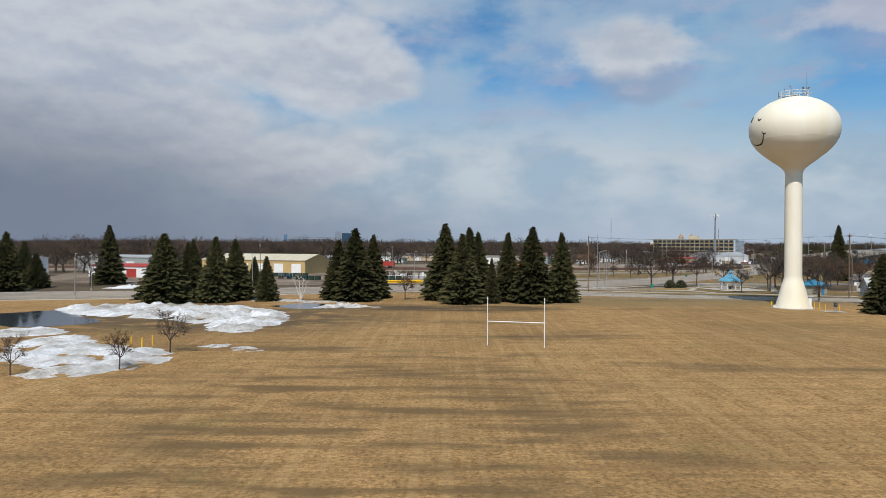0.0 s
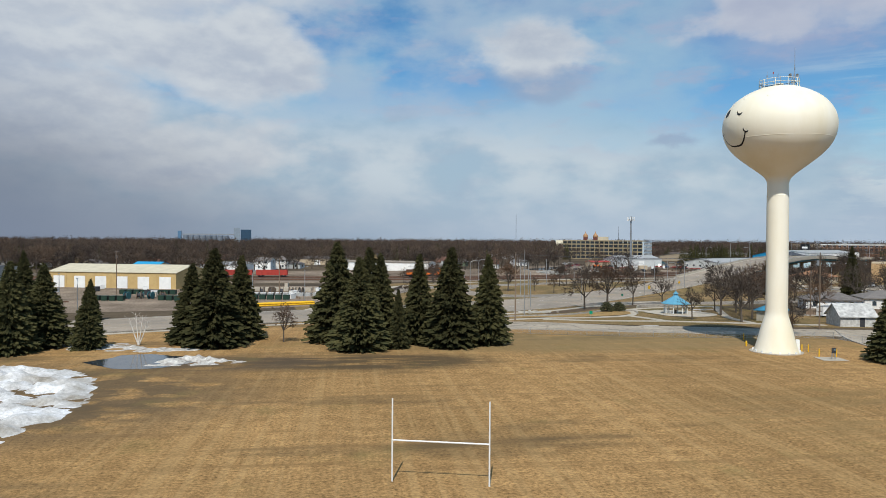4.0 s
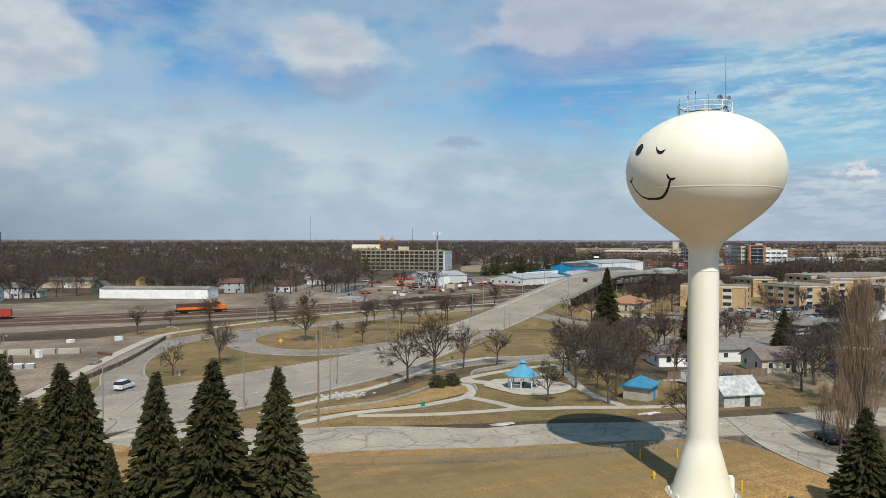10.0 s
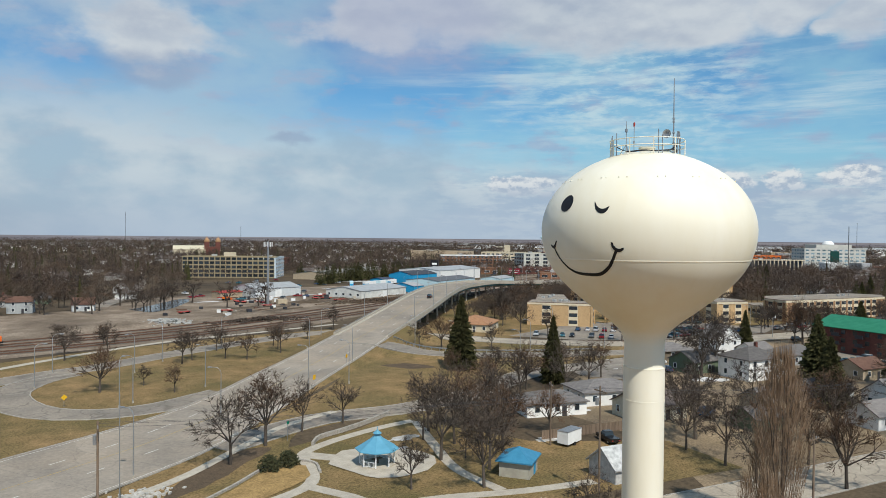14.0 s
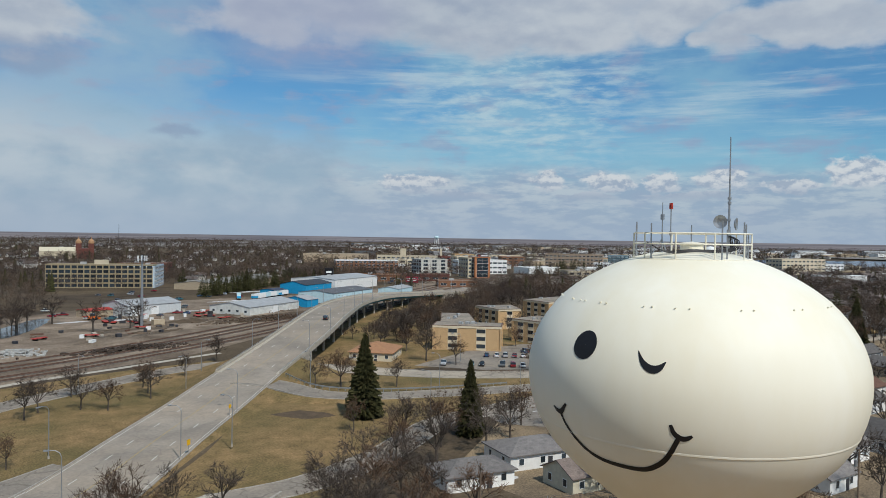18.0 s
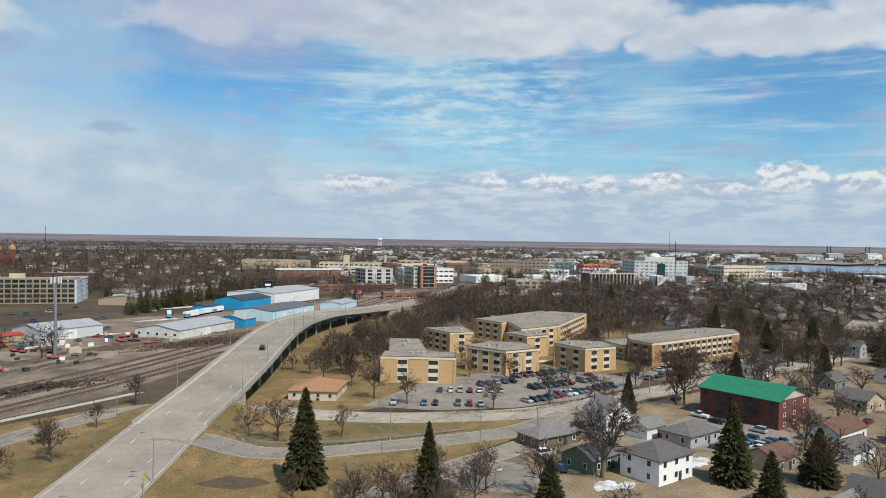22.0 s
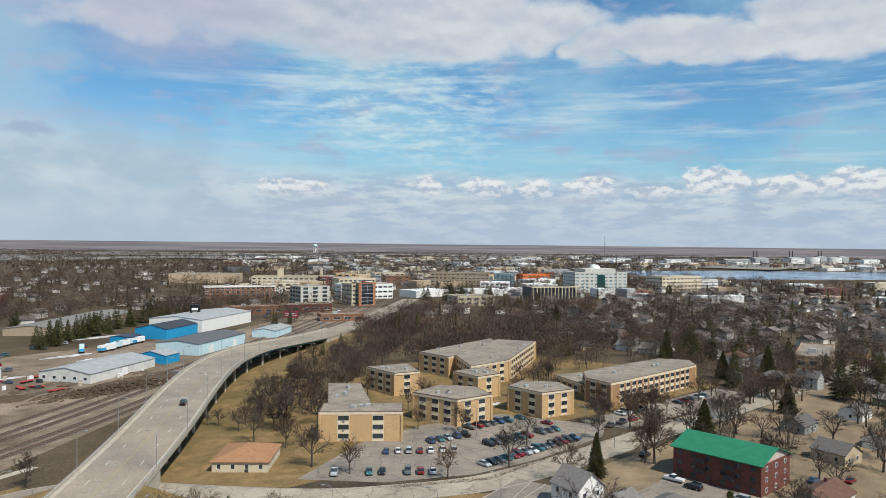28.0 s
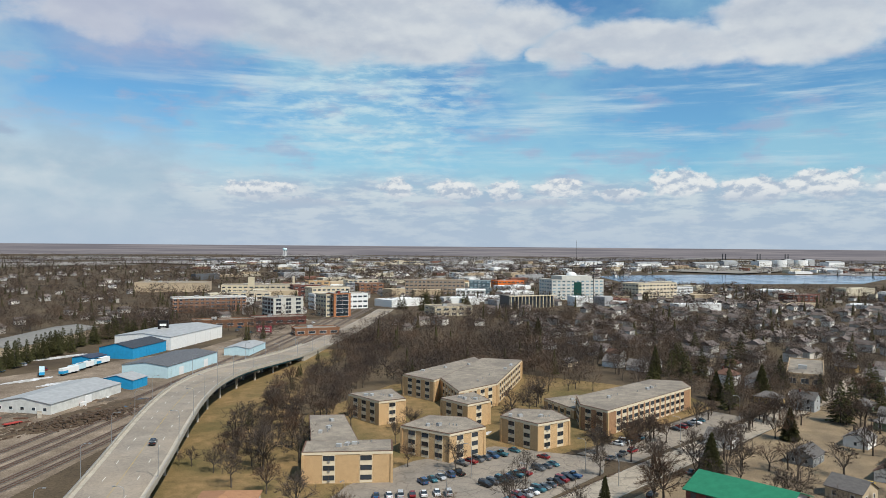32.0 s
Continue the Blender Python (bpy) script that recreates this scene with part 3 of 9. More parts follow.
patch("bridge_bank", [(165, 318), (185, 292), (215, 285), (225, 315), (262, 350), (300, 390), (340, 420), (330, 432), (285, 412), (225, 362)], LAWN, "dry grass slope below the overpass", "grass", 0.03)
patch("apartment_lawn", [(205, 300), (245, 285), (320, 258), (400, 240), (425, 262), (425, 350), (360, 385), (290, 375), (230, 335)], LAWN, "dry lawns between the apartment blocks", "grass", 0.02)
patch("yard_grass", [(112, 158), (150, 150), (330, 112), (470, 120), (470, 196), (300, 226), (240, 238), (170, 232), (128, 210), (126, 178)], mat("back_garden_grass", (0.30, 0.222, 0.135), (0.195, 0.143, 0.085), 0.12, 0.95, big=(0.145, 0.108, 0.070), big_scale=0.05, fine=2.4, amp=0.55), "worn brown back gardens between the small houses", "grass", 0.012)
patch("rail_yard", [(-400, 310), (-60, 318), (20, 330), (95, 346), (150, 360), (200, 388), (280, 432), (420, 505), (600, 600), (560, 640), (380, 560), (300, 560), (230, 560), (130, 520), (90, 470), (-10, 440), (-120, 420), (-400, 400)], YARD, "brown gravel rail yard with worn tracks", "gravel yard", 0.015)
patch("storage_yard", [(-140, 225), (-75, 205), (-20, 216), (2, 226), (16, 262), (22, 300), (-40, 305), (-120, 320), (-160, 300)], YARD, "gravel storage yard of a utility depot", "gravel yard", 0.03)
patch("verge_lawn", [(20, 184), (30, 180), (40, 178), (62, 192), (74, 214), (84, 226), (70, 224), (52, 210), (30, 196), (12, 189)], LAWN, "dry grass verge between avenue and park walk", "grass", 0.025)
patch("bare_earth", wavy([(47, 196), (54, 199), (63, 206), (70, 212), (64, 212.5), (54, 206)], 0.5, 2), BARK_SOIL, "dark planting bed beside the avenue", "soil", 0.045)
patch("bare_earth", wavy([(125.6, 268), (133.5, 266.8), (136.4, 257.2), (129, 259.4)], 0.4, 3), BARK_SOIL, "dark patch of turned earth in the grass", "soil", 0.04)


def road(name, pts, width, material, label, lift=0.06, kerb=True, step=4.0, category="road"):
    """A road along a centre line of (x, y, z, width or nothing), with kerbs of their own."""
    rows = curve_pts([(p[0], p[1], p[2] if len(p) > 2 else 0.0, p[3] if len(p) > 3 else width) for p in pts], step)
    half = [r[3] / 2 for r in rows]
    ob = tagged(part(name, band(rows, lambda i: -half[i], lambda i: half[i], lift, 0.5), material), label, category, kind="structure")
    if kerb:
        for s in (-1, 1):
            part("kerb", band(rows, lambda i: s * half[i] if s > 0 else -half[i] - 0.25, lambda i: half[i] + 0.25 if s > 0 else -half[i], lift + 0.11, 0.4), KERB, ob)
    return rows, half


RIGHT_EDGE = [(-160, 128, 0, 23), (-110, 147, 0, 23), (-71, 157, 0, 23), (-40, 171, 0, 23), (-15, 183, 0, 23), (5, 188.5, 0, 24.5), (25, 196, 0, 26), (42, 204.6, 0, 26), (53, 210.8, 0, 25.5), (63, 218, 0, 24), (81, 235, 0.1, 19.5),
              (103, 257, 0.5, 18.9), (124.2, 276.8, 1.2, 18.9), (146.7, 297.4, 2.6, 18.9), (174.8, 320.1, 5.6, 18.9), (200.7, 343.2, 7.7, 18.9), (226.1, 367.9, 8.8, 18.9), (254.8, 395.3, 9.1, 18.9), (284.4, 420.8, 8.2, 18.9),
              (314.6, 438.8, 7.6, 18.9), (354.9, 456.3, 5.5, 18.9), (395, 475, 3.2, 18.9), (440, 499, 1.2, 18.9), (490, 525, 0.1, 18.5), (560, 562, 0, 17.4), (700, 640, 0, 17)]
edge = curve_pts(RIGHT_EDGE, 4.0)
MAIN = []
for i, p in enumerate(edge):
    n = side_of(edge, i)
    MAIN.append(Vector((p[0] + n[0] * p[3] / 2, p[1] + n[1] * p[3] / 2, p[2], p[3])))
i0 = min(range(len(MAIN)), key=lambda i: (edge[i][0] - 146.7) ** 2 + (edge[i][1] - 297.4) ** 2)
i1 = min(range(len(MAIN)), key=lambda i: (edge[i][0] - 440) ** 2 + (edge[i][1] - 499) ** 2)
west_road, deck_line, east_road = MAIN[: i0 + 1], MAIN[i0 : i1 + 1], MAIN[i1:]
for name, rows, label in (("road", west_road, "wide worn concrete avenue with faint lane lines"), ("road", east_road, "worn avenue leading into the town centre")):
    ob = tagged(part(name, band(rows, lambda i: -rows[i][3] / 2, lambda i: rows[i][3] / 2, 0.07, 2.0), CONC_ROAD), label, "road", kind="structure")
    for s in (-1, 1):
        part("kerb", band(rows, lambda i: s * rows[i][3] / 2 - (0.25 if s < 0 else 0), lambda i: s * rows[i][3] / 2 + (0.25 if s > 0 else 0), 0.2, 0.6), KERB, ob)


def dashes(rows, off, lift, name, on=3.0, gap=9.0, wide=0.16, solid=False):
    m, run = Mesh(), 0.0
    for i in range(len(rows) - 1):
        p, q = rows[i], rows[i + 1]
        a, b = side_of(rows, i), side_of(rows, i + 1)
        o = off(i) if callable(off) else off
        length = math.hypot(q[0] - p[0], q[1] - p[1])
        s = 0.0
        while s < length:
            e = min(length, s + (length if solid else on))
            if solid or (run + s) % (on + gap) < 4.0:
                for w0, w1 in ((o - wide / 2, o + wide / 2),):
                    def at(f, w):
                        n = a.lerp(b, f)
                        return (p[0] + (q[0] - p[0]) * f + n[0] * w, p[1] + (q[1] - p[1]) * f + n[1] * w, p[2] + (q[2] - p[2]) * f + lift)
                    m.face(at(s / length, w0), at(e / length, w0), at(e / length, w1), at(s / length, w1))
            s += length if solid else on + gap
        run += length
    return m


lines = thing("road_markings", 0, 0, label="worn white dashed lane lines on concrete", category="road marking", kind="structure")
for off in (-4.3, 4.3):
    part("lane_line", dashes(MAIN, off, 0.078, "lane_line"), LINE, lines)
part("edge_line", dashes(MAIN, lambda i: MAIN[i][3] / 2 - 0.7, 0.078, "edge_line", solid=True, wide=0.12), LINE, lines)
part("edge_line", dashes(MAIN, lambda i: 0.7 - MAIN[i][3] / 2, 0.078, "edge_line", solid=True, wide=0.12), LINE, lines)
part("centre_line", dashes(MAIN, 0.0, 0.078, "centre_line", solid=True, wide=0.14), mat("yellow_line", (0.42, 0.30, 0.10), None, 1, 0.8), lines)
# cross joints of the concrete slabs
joints = Mesh()
for i in range(0, len(MAIN) - 1, 3):
    p, n = MAIN[i], side_of(MAIN, i)
    if -120 < p[0] < 420:
        d = Vector((n[1], -n[0])) * 0.03
        w = p[3] / 2
        joints.face(*[(p[0] + n[0] * s * w + d[0] * e, p[1] + n[1] * s * w + d[1] * e, p[2] + 0.075) for s, e in ((-1, -1), (-1, 1), (1, 1), (1, -1))])
part("slab_joint", joints, mat("joint_tar", (0.17, 0.155, 0.135), None, 1, 0.9), lines)

road("street", [(10, 189, 0, 12), (26, 176.5, 0, 12), (40, 172.5, 0, 12), (50, 168.5, 0, 10.5), (58, 165.2, 0, 9), (66, 164, 0, 10), (83, 158.8), (101, 155.3), (125, 151), (160, 145), (230, 130), (330, 110)], 9.0, PALE_STREET, "cracked pale residential street beside the water tower")
road("street", [(101, 159), (93.5, 144), (91, 128), (89, 105), (86, 60), (80, 0), (74, -60)], 8.0, PALE_STREET, "cracked pale side street", 0.055)
road("street", [(165, 322), (177, 300), (190, 280), (205, 266), (224, 253), (250, 245), (280, 239), (315, 232), (360, 222), (450, 204), (600, 175)], 11.0, PALE_STREET, "pale worn street past the apartment parking lot")
road("slip_road", [(135, 300, 2.05), (140.5, 290, 1.9), (144.5, 275.5, 0.95), (155, 266.5, 0.4), (171, 258.5, 0.1), (184, 252.5), (206, 244), (232, 244)], 8.0, ASPHALT, "curved slip road off the overpass", 0.065)
road("street", [(62, 216), (84, 224), (104, 222), (125, 226), (150, 236), (172, 236), (200, 235), (232, 240)], 7.5, ASPHALT, "narrow grey street behind the small park", 0.05)
road("slip_road", [(78, 258), (62, 251), (50, 252), (42, 259), (38.5, 270), (39, 283), (46, 295), (54, 301)], 8.0, ASPHALT, "looped slip road round a grass island", 0.06)
road("slip_road", [(3, 204, 0, 13), (9.5, 222, 0, 9.5), (9.2, 237), (10.3, 253), (15.3, 271), (23, 285), (33, 295), (48, 302.5), (63, 307), (83, 317.5), (108, 328), (134, 336.5), (154, 335), (168, 319), (176, 302)], 8.0, ASPHALT, "curved slip road from the avenue past the grass islands and under the overpass", 0.05)
road("path", [(-9, 210), (-4, 227), (3.6, 254), (13, 285), (21.5, 304), (43, 319.5), (65, 333), (89.5, 344), (120, 350), (160, 358)], 2.6, CONC, "pale concrete cycle path beside the slip road", 0.07, kerb=False, step=2.0, category="path")
road("street", [(96, 480), (130, 560), (165, 680), (190, 800)], 8.0, ASPHALT, "town street leading away past the condominium", kerb=False)



def bank(rows, half, material, label, spread=3.2):
    """Grassed side slopes of a raised road."""
    m = Mesh()
    for s in (-1, 1):
        for i in range(len(rows) - 1):
            p, q = rows[i], rows[i + 1]
            if max(p[2], q[2]) < 0.06 or max(p[2], q[2]) > 4.6:
                continue
            a, b = side_of(rows, i), side_of(rows, i + 1)
            w0, w1 = half(i), half(i + 1)
            u0, u1 = p[2] * spread + 0.3, q[2] * spread + 0.3
            m.face((p[0] + a[0] * s * w0, p[1] + a[1] * s * w0, p[2] + 0.05), (q[0] + b[0] * s * w1, q[1] + b[1] * s * w1, q[2] + 0.05),
                   (q[0] + b[0] * s * (w1 + u1), q[1] + b[1] * s * (w1 + u1), -0.05), (p[0] + a[0] * s * (w0 + u0), p[1] + a[1] * s * (w0 + u0), -0.05))
    return tagged(part("embankment", m, material), label, "embankment", kind="structure")


bank(MAIN[: i0 + 10], lambda i: MAIN[i][3] / 2 + 0.2, LAWN, "dry grass side slopes of the overpass ramp")
for pts in ([(140.5, 290, 1.6), (144.5, 275.5, 0.95), (155, 266.5, 0.4), (171, 258.5, 0.1), (184, 252.5, 0)],):
    line = curve_pts(pts, 3.0)
    bank(line, lambda i: 4.2, LAWN, "dry grass side slopes of the slip road")

# concrete walks of the small park
for nth, (pts, w) in enumerate((([(34, 184), (44, 187), (55, 187.5), (66, 191), (70, 198), (72, 205), (79, 209), (90, 212), (99, 213)], 2.0),
               ([(66, 191), (69, 184), (71, 179), (80, 176), (90, 172), (101, 169)], 2.0), ([(72, 205), (76, 200), (82, 194)], 3.0), ([(70, 179), (56, 181), (44, 185)], 1.8),
               ([(99, 212), (93, 198), (88, 185), (87.5, 174)], 1.8), ([(30, 192.5), (44.6, 200.3), (53.6, 205.3), (62, 211.8), (76, 222.5), (90, 228)], 1.7), ([(-40, 168), (-10, 180), (16, 188)], 1.6), ([(-110, 143), (-70, 154), (-40, 168)], 1.6))):
    road("path", pts, w, CONC, "pale concrete footpath with worn edges", 0.085 + 0.006 * nth, kerb=False, step=1.5, category="path")
patch("gazebo_plaza", wavy([(73, 198), (78, 203), (86, 200), (89, 192), (84, 187), (76, 188)], 0.1, 5), CONC, "round concrete plaza under the gazebo", "paving", 0.15)
patch("parking_lot", [(196, 294), (232, 304), (262, 302), (292, 289), (300, 252), (285, 247), (250, 252), (228, 259), (208, 274)], ASPHALT, "grey asphalt parking lot of the apartments", "parking lot", 0.07)
patch("parking_lot", [(300, 262), (392, 240), (388, 225), (300, 243)], ASPHALT, "grey asphalt parking strip", "parking lot", 0.06)
patch("parking_lot", [(215, 222), (262, 216), (256, 186), (226, 192)], ASPHALT, "asphalt lot beside the green-roofed block", "parking lot", 0.05)
patch("concrete_pad", [(71.4, 130), (75, 129), (74.5, 125.6), (70.8, 126.4)], CONC, "thin concrete pad in the grass", "slab", 0.10)

kl = curve_pts([(34.6, 187.2, 0), (36.2, 189.6, 0), (39, 191.0, 0), (45, 191.8, 0), (51, 192.9, 0), (57, 196.4, 0), (66.8, 203.2, 0), (71.4, 200.2, 0), (70.2, 195.2, 0)], 1.2)
tagged(part("lawn_kerb", band(kl, -0.18, 0.18, 0.38, 0.5), KERB), "pale concrete kerb round the raised park lawn", "kerb", kind="structure")
patch("park_lawn", wavy([(36.4, 187.6), (39, 190.2), (45, 191), (51, 192), (57, 195.5), (66.5, 202), (70, 199.5), (68.6, 195), (61, 190.5), (53, 188.6), (44, 188.3)], 0.15, 14), mat("straw_lawn", (0.34, 0.225, 0.095), (0.25, 0.165, 0.072), 0.4, 0.95, fine=3.0, spec=0.1, amp=0.4), "straw-coloured raised lawn inside a concrete kerb", "grass", 0.14)
patch("turning_circle", wavy([(160.5, 226), (163, 232), (168, 235), (176, 234), (182, 229.5), (181, 222), (174, 216.5), (166, 217)], 0.2, 15), ASPHALT, "worn asphalt turning circle at the end of a street", "road", 0.075)
rb = curve_pts([(75.5, 208.5, 0), (78.5, 211.8, 0), (84, 213.6, 0), (91, 216.4, 0), (98, 220, 0)], 1.0)
tagged(part("garden_wall", band(rb, -0.2, 0.2, 0.75, 0.9), KERB), "low curved pale garden wall behind the gazebo", "wall", kind="structure")

# ---- overpass ----
flat = [Vector((p[0], p[1], 0)) for p in deck_line if 170 < p[0] < 430]
tagged(part("verge_lawn", band(flat, -30, -1, 0.016, 0.1), LAWN), "dry grass strip along the foot of the overpass", "grass", kind="structure")
bridge = thing("overpass", 0, 0, label="long curved concrete road overpass with teal steel girders on piers", category="bridge")
half = deck_line[0][3] / 2
part("deck", band(deck_line, -half, half, 0.07, 0.45), CONC_ROAD, bridge, "worn concrete road deck")
for s in (-1, 1):
    part("parapet", band(deck_line, s * half - 0.2, s * half + 0.2, 0.95, 1.6), CONC, bridge, "pale concrete parapet")
    rail = Mesh()
    for i in range(0, len(deck_line) - 1):
        n, n2 = side_of(deck_line, i), side_of(deck_line, i + 1)
        p, q = deck_line[i], deck_line[i + 1]
        rail.rod((p[0] + n[0] * s * half, p[1] + n[1] * s * half, p[2] + 1.25), (q[0] + n2[0] * s * half, q[1] + n2[1] * s * half, q[2] + 1.25), 0.06, n=4)
        rail.rod((p[0] + n[0] * s * half, p[1] + n[1] * s * half, p[2] + 0.95), (p[0] + n[0] * s * half, p[1] + n[1] * s * half, p[2] + 1.25), 0.05, n=4)
    part("railing", rail, STEEL, bridge)
    part("sidewalk", band(deck_line, s * half - (1.4 if s > 0 else -0.2), s * half + (-0.2 if s > 0 else 1.4), 0.22, 0.2), CONC, bridge)
for off in (-8.3, -2.8, 2.8, 8.3):
    span = [p for p in deck_line if p[2] > 3.2]
    part("girder", band(span, off - 0.22, off + 0.22, -0.38, 1.35), TEAL, bridge)
run = 0.0
for i in range(1, len(deck_line)):
    run += math.hypot(deck_line[i][0] - deck_line[i - 1][0], deck_line[i][1] - deck_line[i - 1][1])
    if run > 19 and deck_line[i][2] > 3.2:
        run = 0.0
        p, n = deck_line[i], side_of(deck_line, i)
        a = math.atan2(n[1], n[0])
        top = p[2] - 1.75
        pier = Mesh().boxc(p[0], p[1], top - 1.0, 17.2, 1.1, 1.0, a)
        part("pier_cap", pier, CONC, bridge)
        for off in (-6.2, 0, 6.2):
            part("pier_column", Mesh().rod((p[0] + n[0] * off, p[1] + n[1] * off, -0.3), (p[0] + n[0] * off, p[1] + n[1] * off, top - 1.0), 0.5, n=12), CONC, bridge)
a = side_of(deck_line, 0)
for line_end, zmax in ((deck_line[:9], 3.3),):
    low = [Vector((p[0], p[1], p[2] - 0.4)) for p in line_end]
    part("abutment_wall", band(low, -half + 0.1, half - 0.1, 0.0, 4.5), CONC, bridge)
low = [Vector((p[0], p[1], p[2] - 0.4)) for p in deck_line if p[0] > 380]
part("abutment_wall", band(low, -half + 0.1, half - 0.1, 0.0, 4.5), CONC, bridge)

# guard rail of the curved slip road
gr = thing("guard_rail", 0, 0, label="low galvanised guard rail on short posts beside the curved slip road", category="guard rail")
grl = curve_pts([(147.8, 296, 2.5), (147.5, 284, 1.6), (152, 276.5, 0.95), (164, 268.5, 0.3), (180, 261, 0), (196, 254, 0)], 2.0)
part("beam", band(grl, -0.06, 0.06, 0.75, 0.35), STEEL, gr)
for p in grl:
    part("post", Mesh().box(p[0] - .07, p[1] - .07, p[2] - 0.3, p[0] + .07, p[1] + .07, p[2] + .7), STEEL, gr)

# ---- water tower ----
TX, TY = 69.0, 135.65
PROFILE = [(3.42, -0.25), (3.36, 0.1), (3.12, 0.9), (2.75, 2.2), (2.35, 3.8), (2.0, 5.0), (1.76, 5.8), (1.68, 6.3), (1.66, 7.0), (1.65, 24.9), (1.62, 25.0), (1.61, 26.4), (1.62, 27.1), (1.85, 27.7), (2.35, 28.25),
           (3.0, 28.8), (4.0, 29.55), (5.0, 30.35), (5.75, 30.95), (6.5, 31.65), (7.1, 32.3), (7.65, 33.1), (8.05, 33.95), (8.3, 34.8), (8.42, 35.7), (8.40, 36.6), (8.2, 37.5), (7.85, 38.35), (7.3, 39.2),
           (6.6, 39.98), (5.7, 40.68), (4.6, 41.33), (3.4, 41.85), (2.2, 42.18), (1.0, 42.34), (0.01, 42.38)]


def smooth_profile(pr, k=3):
    line = curve_pts([(r, z, 0) for r, z in pr], 0.35)
    return [(max(p[0], 0.005), p[1]) for p in line]


tower = thing("water_tower", TX, TY, 0, 0, "tall cream spheroid water tower with a black painted winking smile", "water tower")
tank_prof = smooth_profile(PROFILE[9:])
tank = Mesh().lathe(tank_prof, 96)
tank.smooth = True
tank_ob = part("tank", tank, PAINT, tower, "cream-painted spheroid steel tank")
col = Mesh().lathe([(1.65, 24.9), (1.65, 16.0), (1.65, 7.0)][::-1] , 64)
col.smooth = True
part("column", col, PAINT, tower)
flare = Mesh().lathe(smooth_profile(PROFILE[:9]), 64)
flare.smooth = True
part("flared_base", flare, PAINT, tower)
part("footing", Mesh().lathe([(4.0, -0.2), (4.0, 0.12), (3.3, 0.14)], 48), CONC, tower)
for z, r in ((24.95, 1.675), (22.3, 1.662), (6.9, 1.668)):
    part("weld_ring", Mesh().lathe([(r - 0.06, z - 0.07), (r, z - 0.05), (r, z + 0.05), (r - 0.06, z + 0.07)], 48), PAINT, tower)


def tank_r(z):
    for (r0, z0), (r1, z1) in zip(tank_prof, tank_prof[1:]):
        if z0 <= z <= z1:
            return r0 + (r1 - r0) * (z - z0) / max(z1 - z0, 1e-6)
    return 0.01


part("seam_ring", Mesh().lathe([(tank_r(33.75) - 0.02, 33.70), (tank_r(33.78) + 0.007, 33.74), (tank_r(33.82) + 0.007, 33.82), (tank_r(33.86) - 0.02, 33.88)], 96), PAINT, tower)


def on_tank(az, z, out=0.02):
    r = tank_r(z) + out
    return (r * math.cos(az), r * math.sin(az), z)


def stroke(pts, widths, name, label):
    """A painted line on the tank through (angle in degrees, height) points, with a width at each."""
    line = curve_pts([(a, z, w) for (a, z), w in zip(pts, widths)], 0.6)
    m = Mesh()
    for i, p in enumerate(line):
        a, b = line[max(i - 1, 0)], line[min(i + 1, len(line) - 1)]
        k = radians(1) * tank_r(p[1])
        d = Vector(((b[0] - a[0]) * k, b[1] - a[1]))
        d = d.normalized() if d.length else Vector((1, 0))
        w = p[2] / 2
        m.v += [on_tank(radians(p[0] - d[1] * w * s / k), p[1] + d[0] * w * s) for s in (-1, 0, 1)]
    for i in range(len(line) - 1):
        for j in (0, 1):
            m.f.append((3 * i + j, 3 * i + 3 + j, 3 * i + 4 + j, 3 * i + 1 + j))
    return part(name, m, BLACK, tower, label)


def oval(az, z, wide, high, lean, name, label):
    m = Mesh()
    rings = [0.01, 0.35, 0.7, 1.0]
    for q in rings:
        for i in range(28):
            t = 2 * math.pi * i / 28
            x, y = q * wide / 2 * math.cos(t), q * high / 2 * math.sin(t)
            c, s = math.cos(lean), math.sin(lean)
            x, y = c * x - s * y, s * x + c * y
            m.v.append(on_tank(radians(az) + x / tank_r(z), z + y))
    for j in range(3):
        for i in range(28):
            a, b = j * 28 + i, j * 28 + (i + 1) % 28
            m.f.append((a, b, b + 28, a + 28))
    return part(name, m, BLACK, tower, label)


oval(171.2, 38.03, 1.32, 1.28, 0.12, "painted_eye", "black painted oval")
stroke([(190.8, 38.08), (192.2, 37.68), (194.2, 37.42), (196.2, 37.36), (198.0, 37.48), (199.5, 37.72)], [0.03, 0.2, 0.32, 0.34, 0.24, 0.03], "painted_wink", "black painted crescent")
stroke([(161.8, 34.66), (164.4, 33.89), (169.7, 33.12), (175.8, 32.76), (184.1, 32.66), (192.4, 32.74), (198.0, 33.2), (201.1, 33.77), (203.5, 34.5)], [0.16, 0.18, 0.2, 0.22, 0.23, 0.24, 0.24, 0.22, 0.2], "painted_smile", "black painted curve")
stroke([(158.4, 34.85), (160.4, 34.68), (162.6, 34.72), (165.4, 35.16)], [0.1, 0.22, 0.24, 0.12], "painted_cheek", "short black painted tick")
stroke([(201.3, 35.1), (202.0, 34.8), (203.7, 34.56), (205.6, 34.54), (207.4, 34.68)], [0.14, 0.2, 0.24, 0.22, 0.12], "painted_cheek", "short black painted tick")
for a in (126, 131, 149, 156, 159.4, 168.7, 172, 188.7, 192, 200.7, 205.9, 224.5, 229.2, 246.6, 251, 270, 275, 300, 305, 330, 335):
    x, y, z = on_tank(radians(a), 39.88, -0.05)
    u = Vector((x, y, 0)).normalized()
    part("lug", Mesh().rod((x, y, z), (x + u[0] * 0.1, y + u[1] * 0.1, z + 0.08), 0.04, n=5), PAINT, tower)
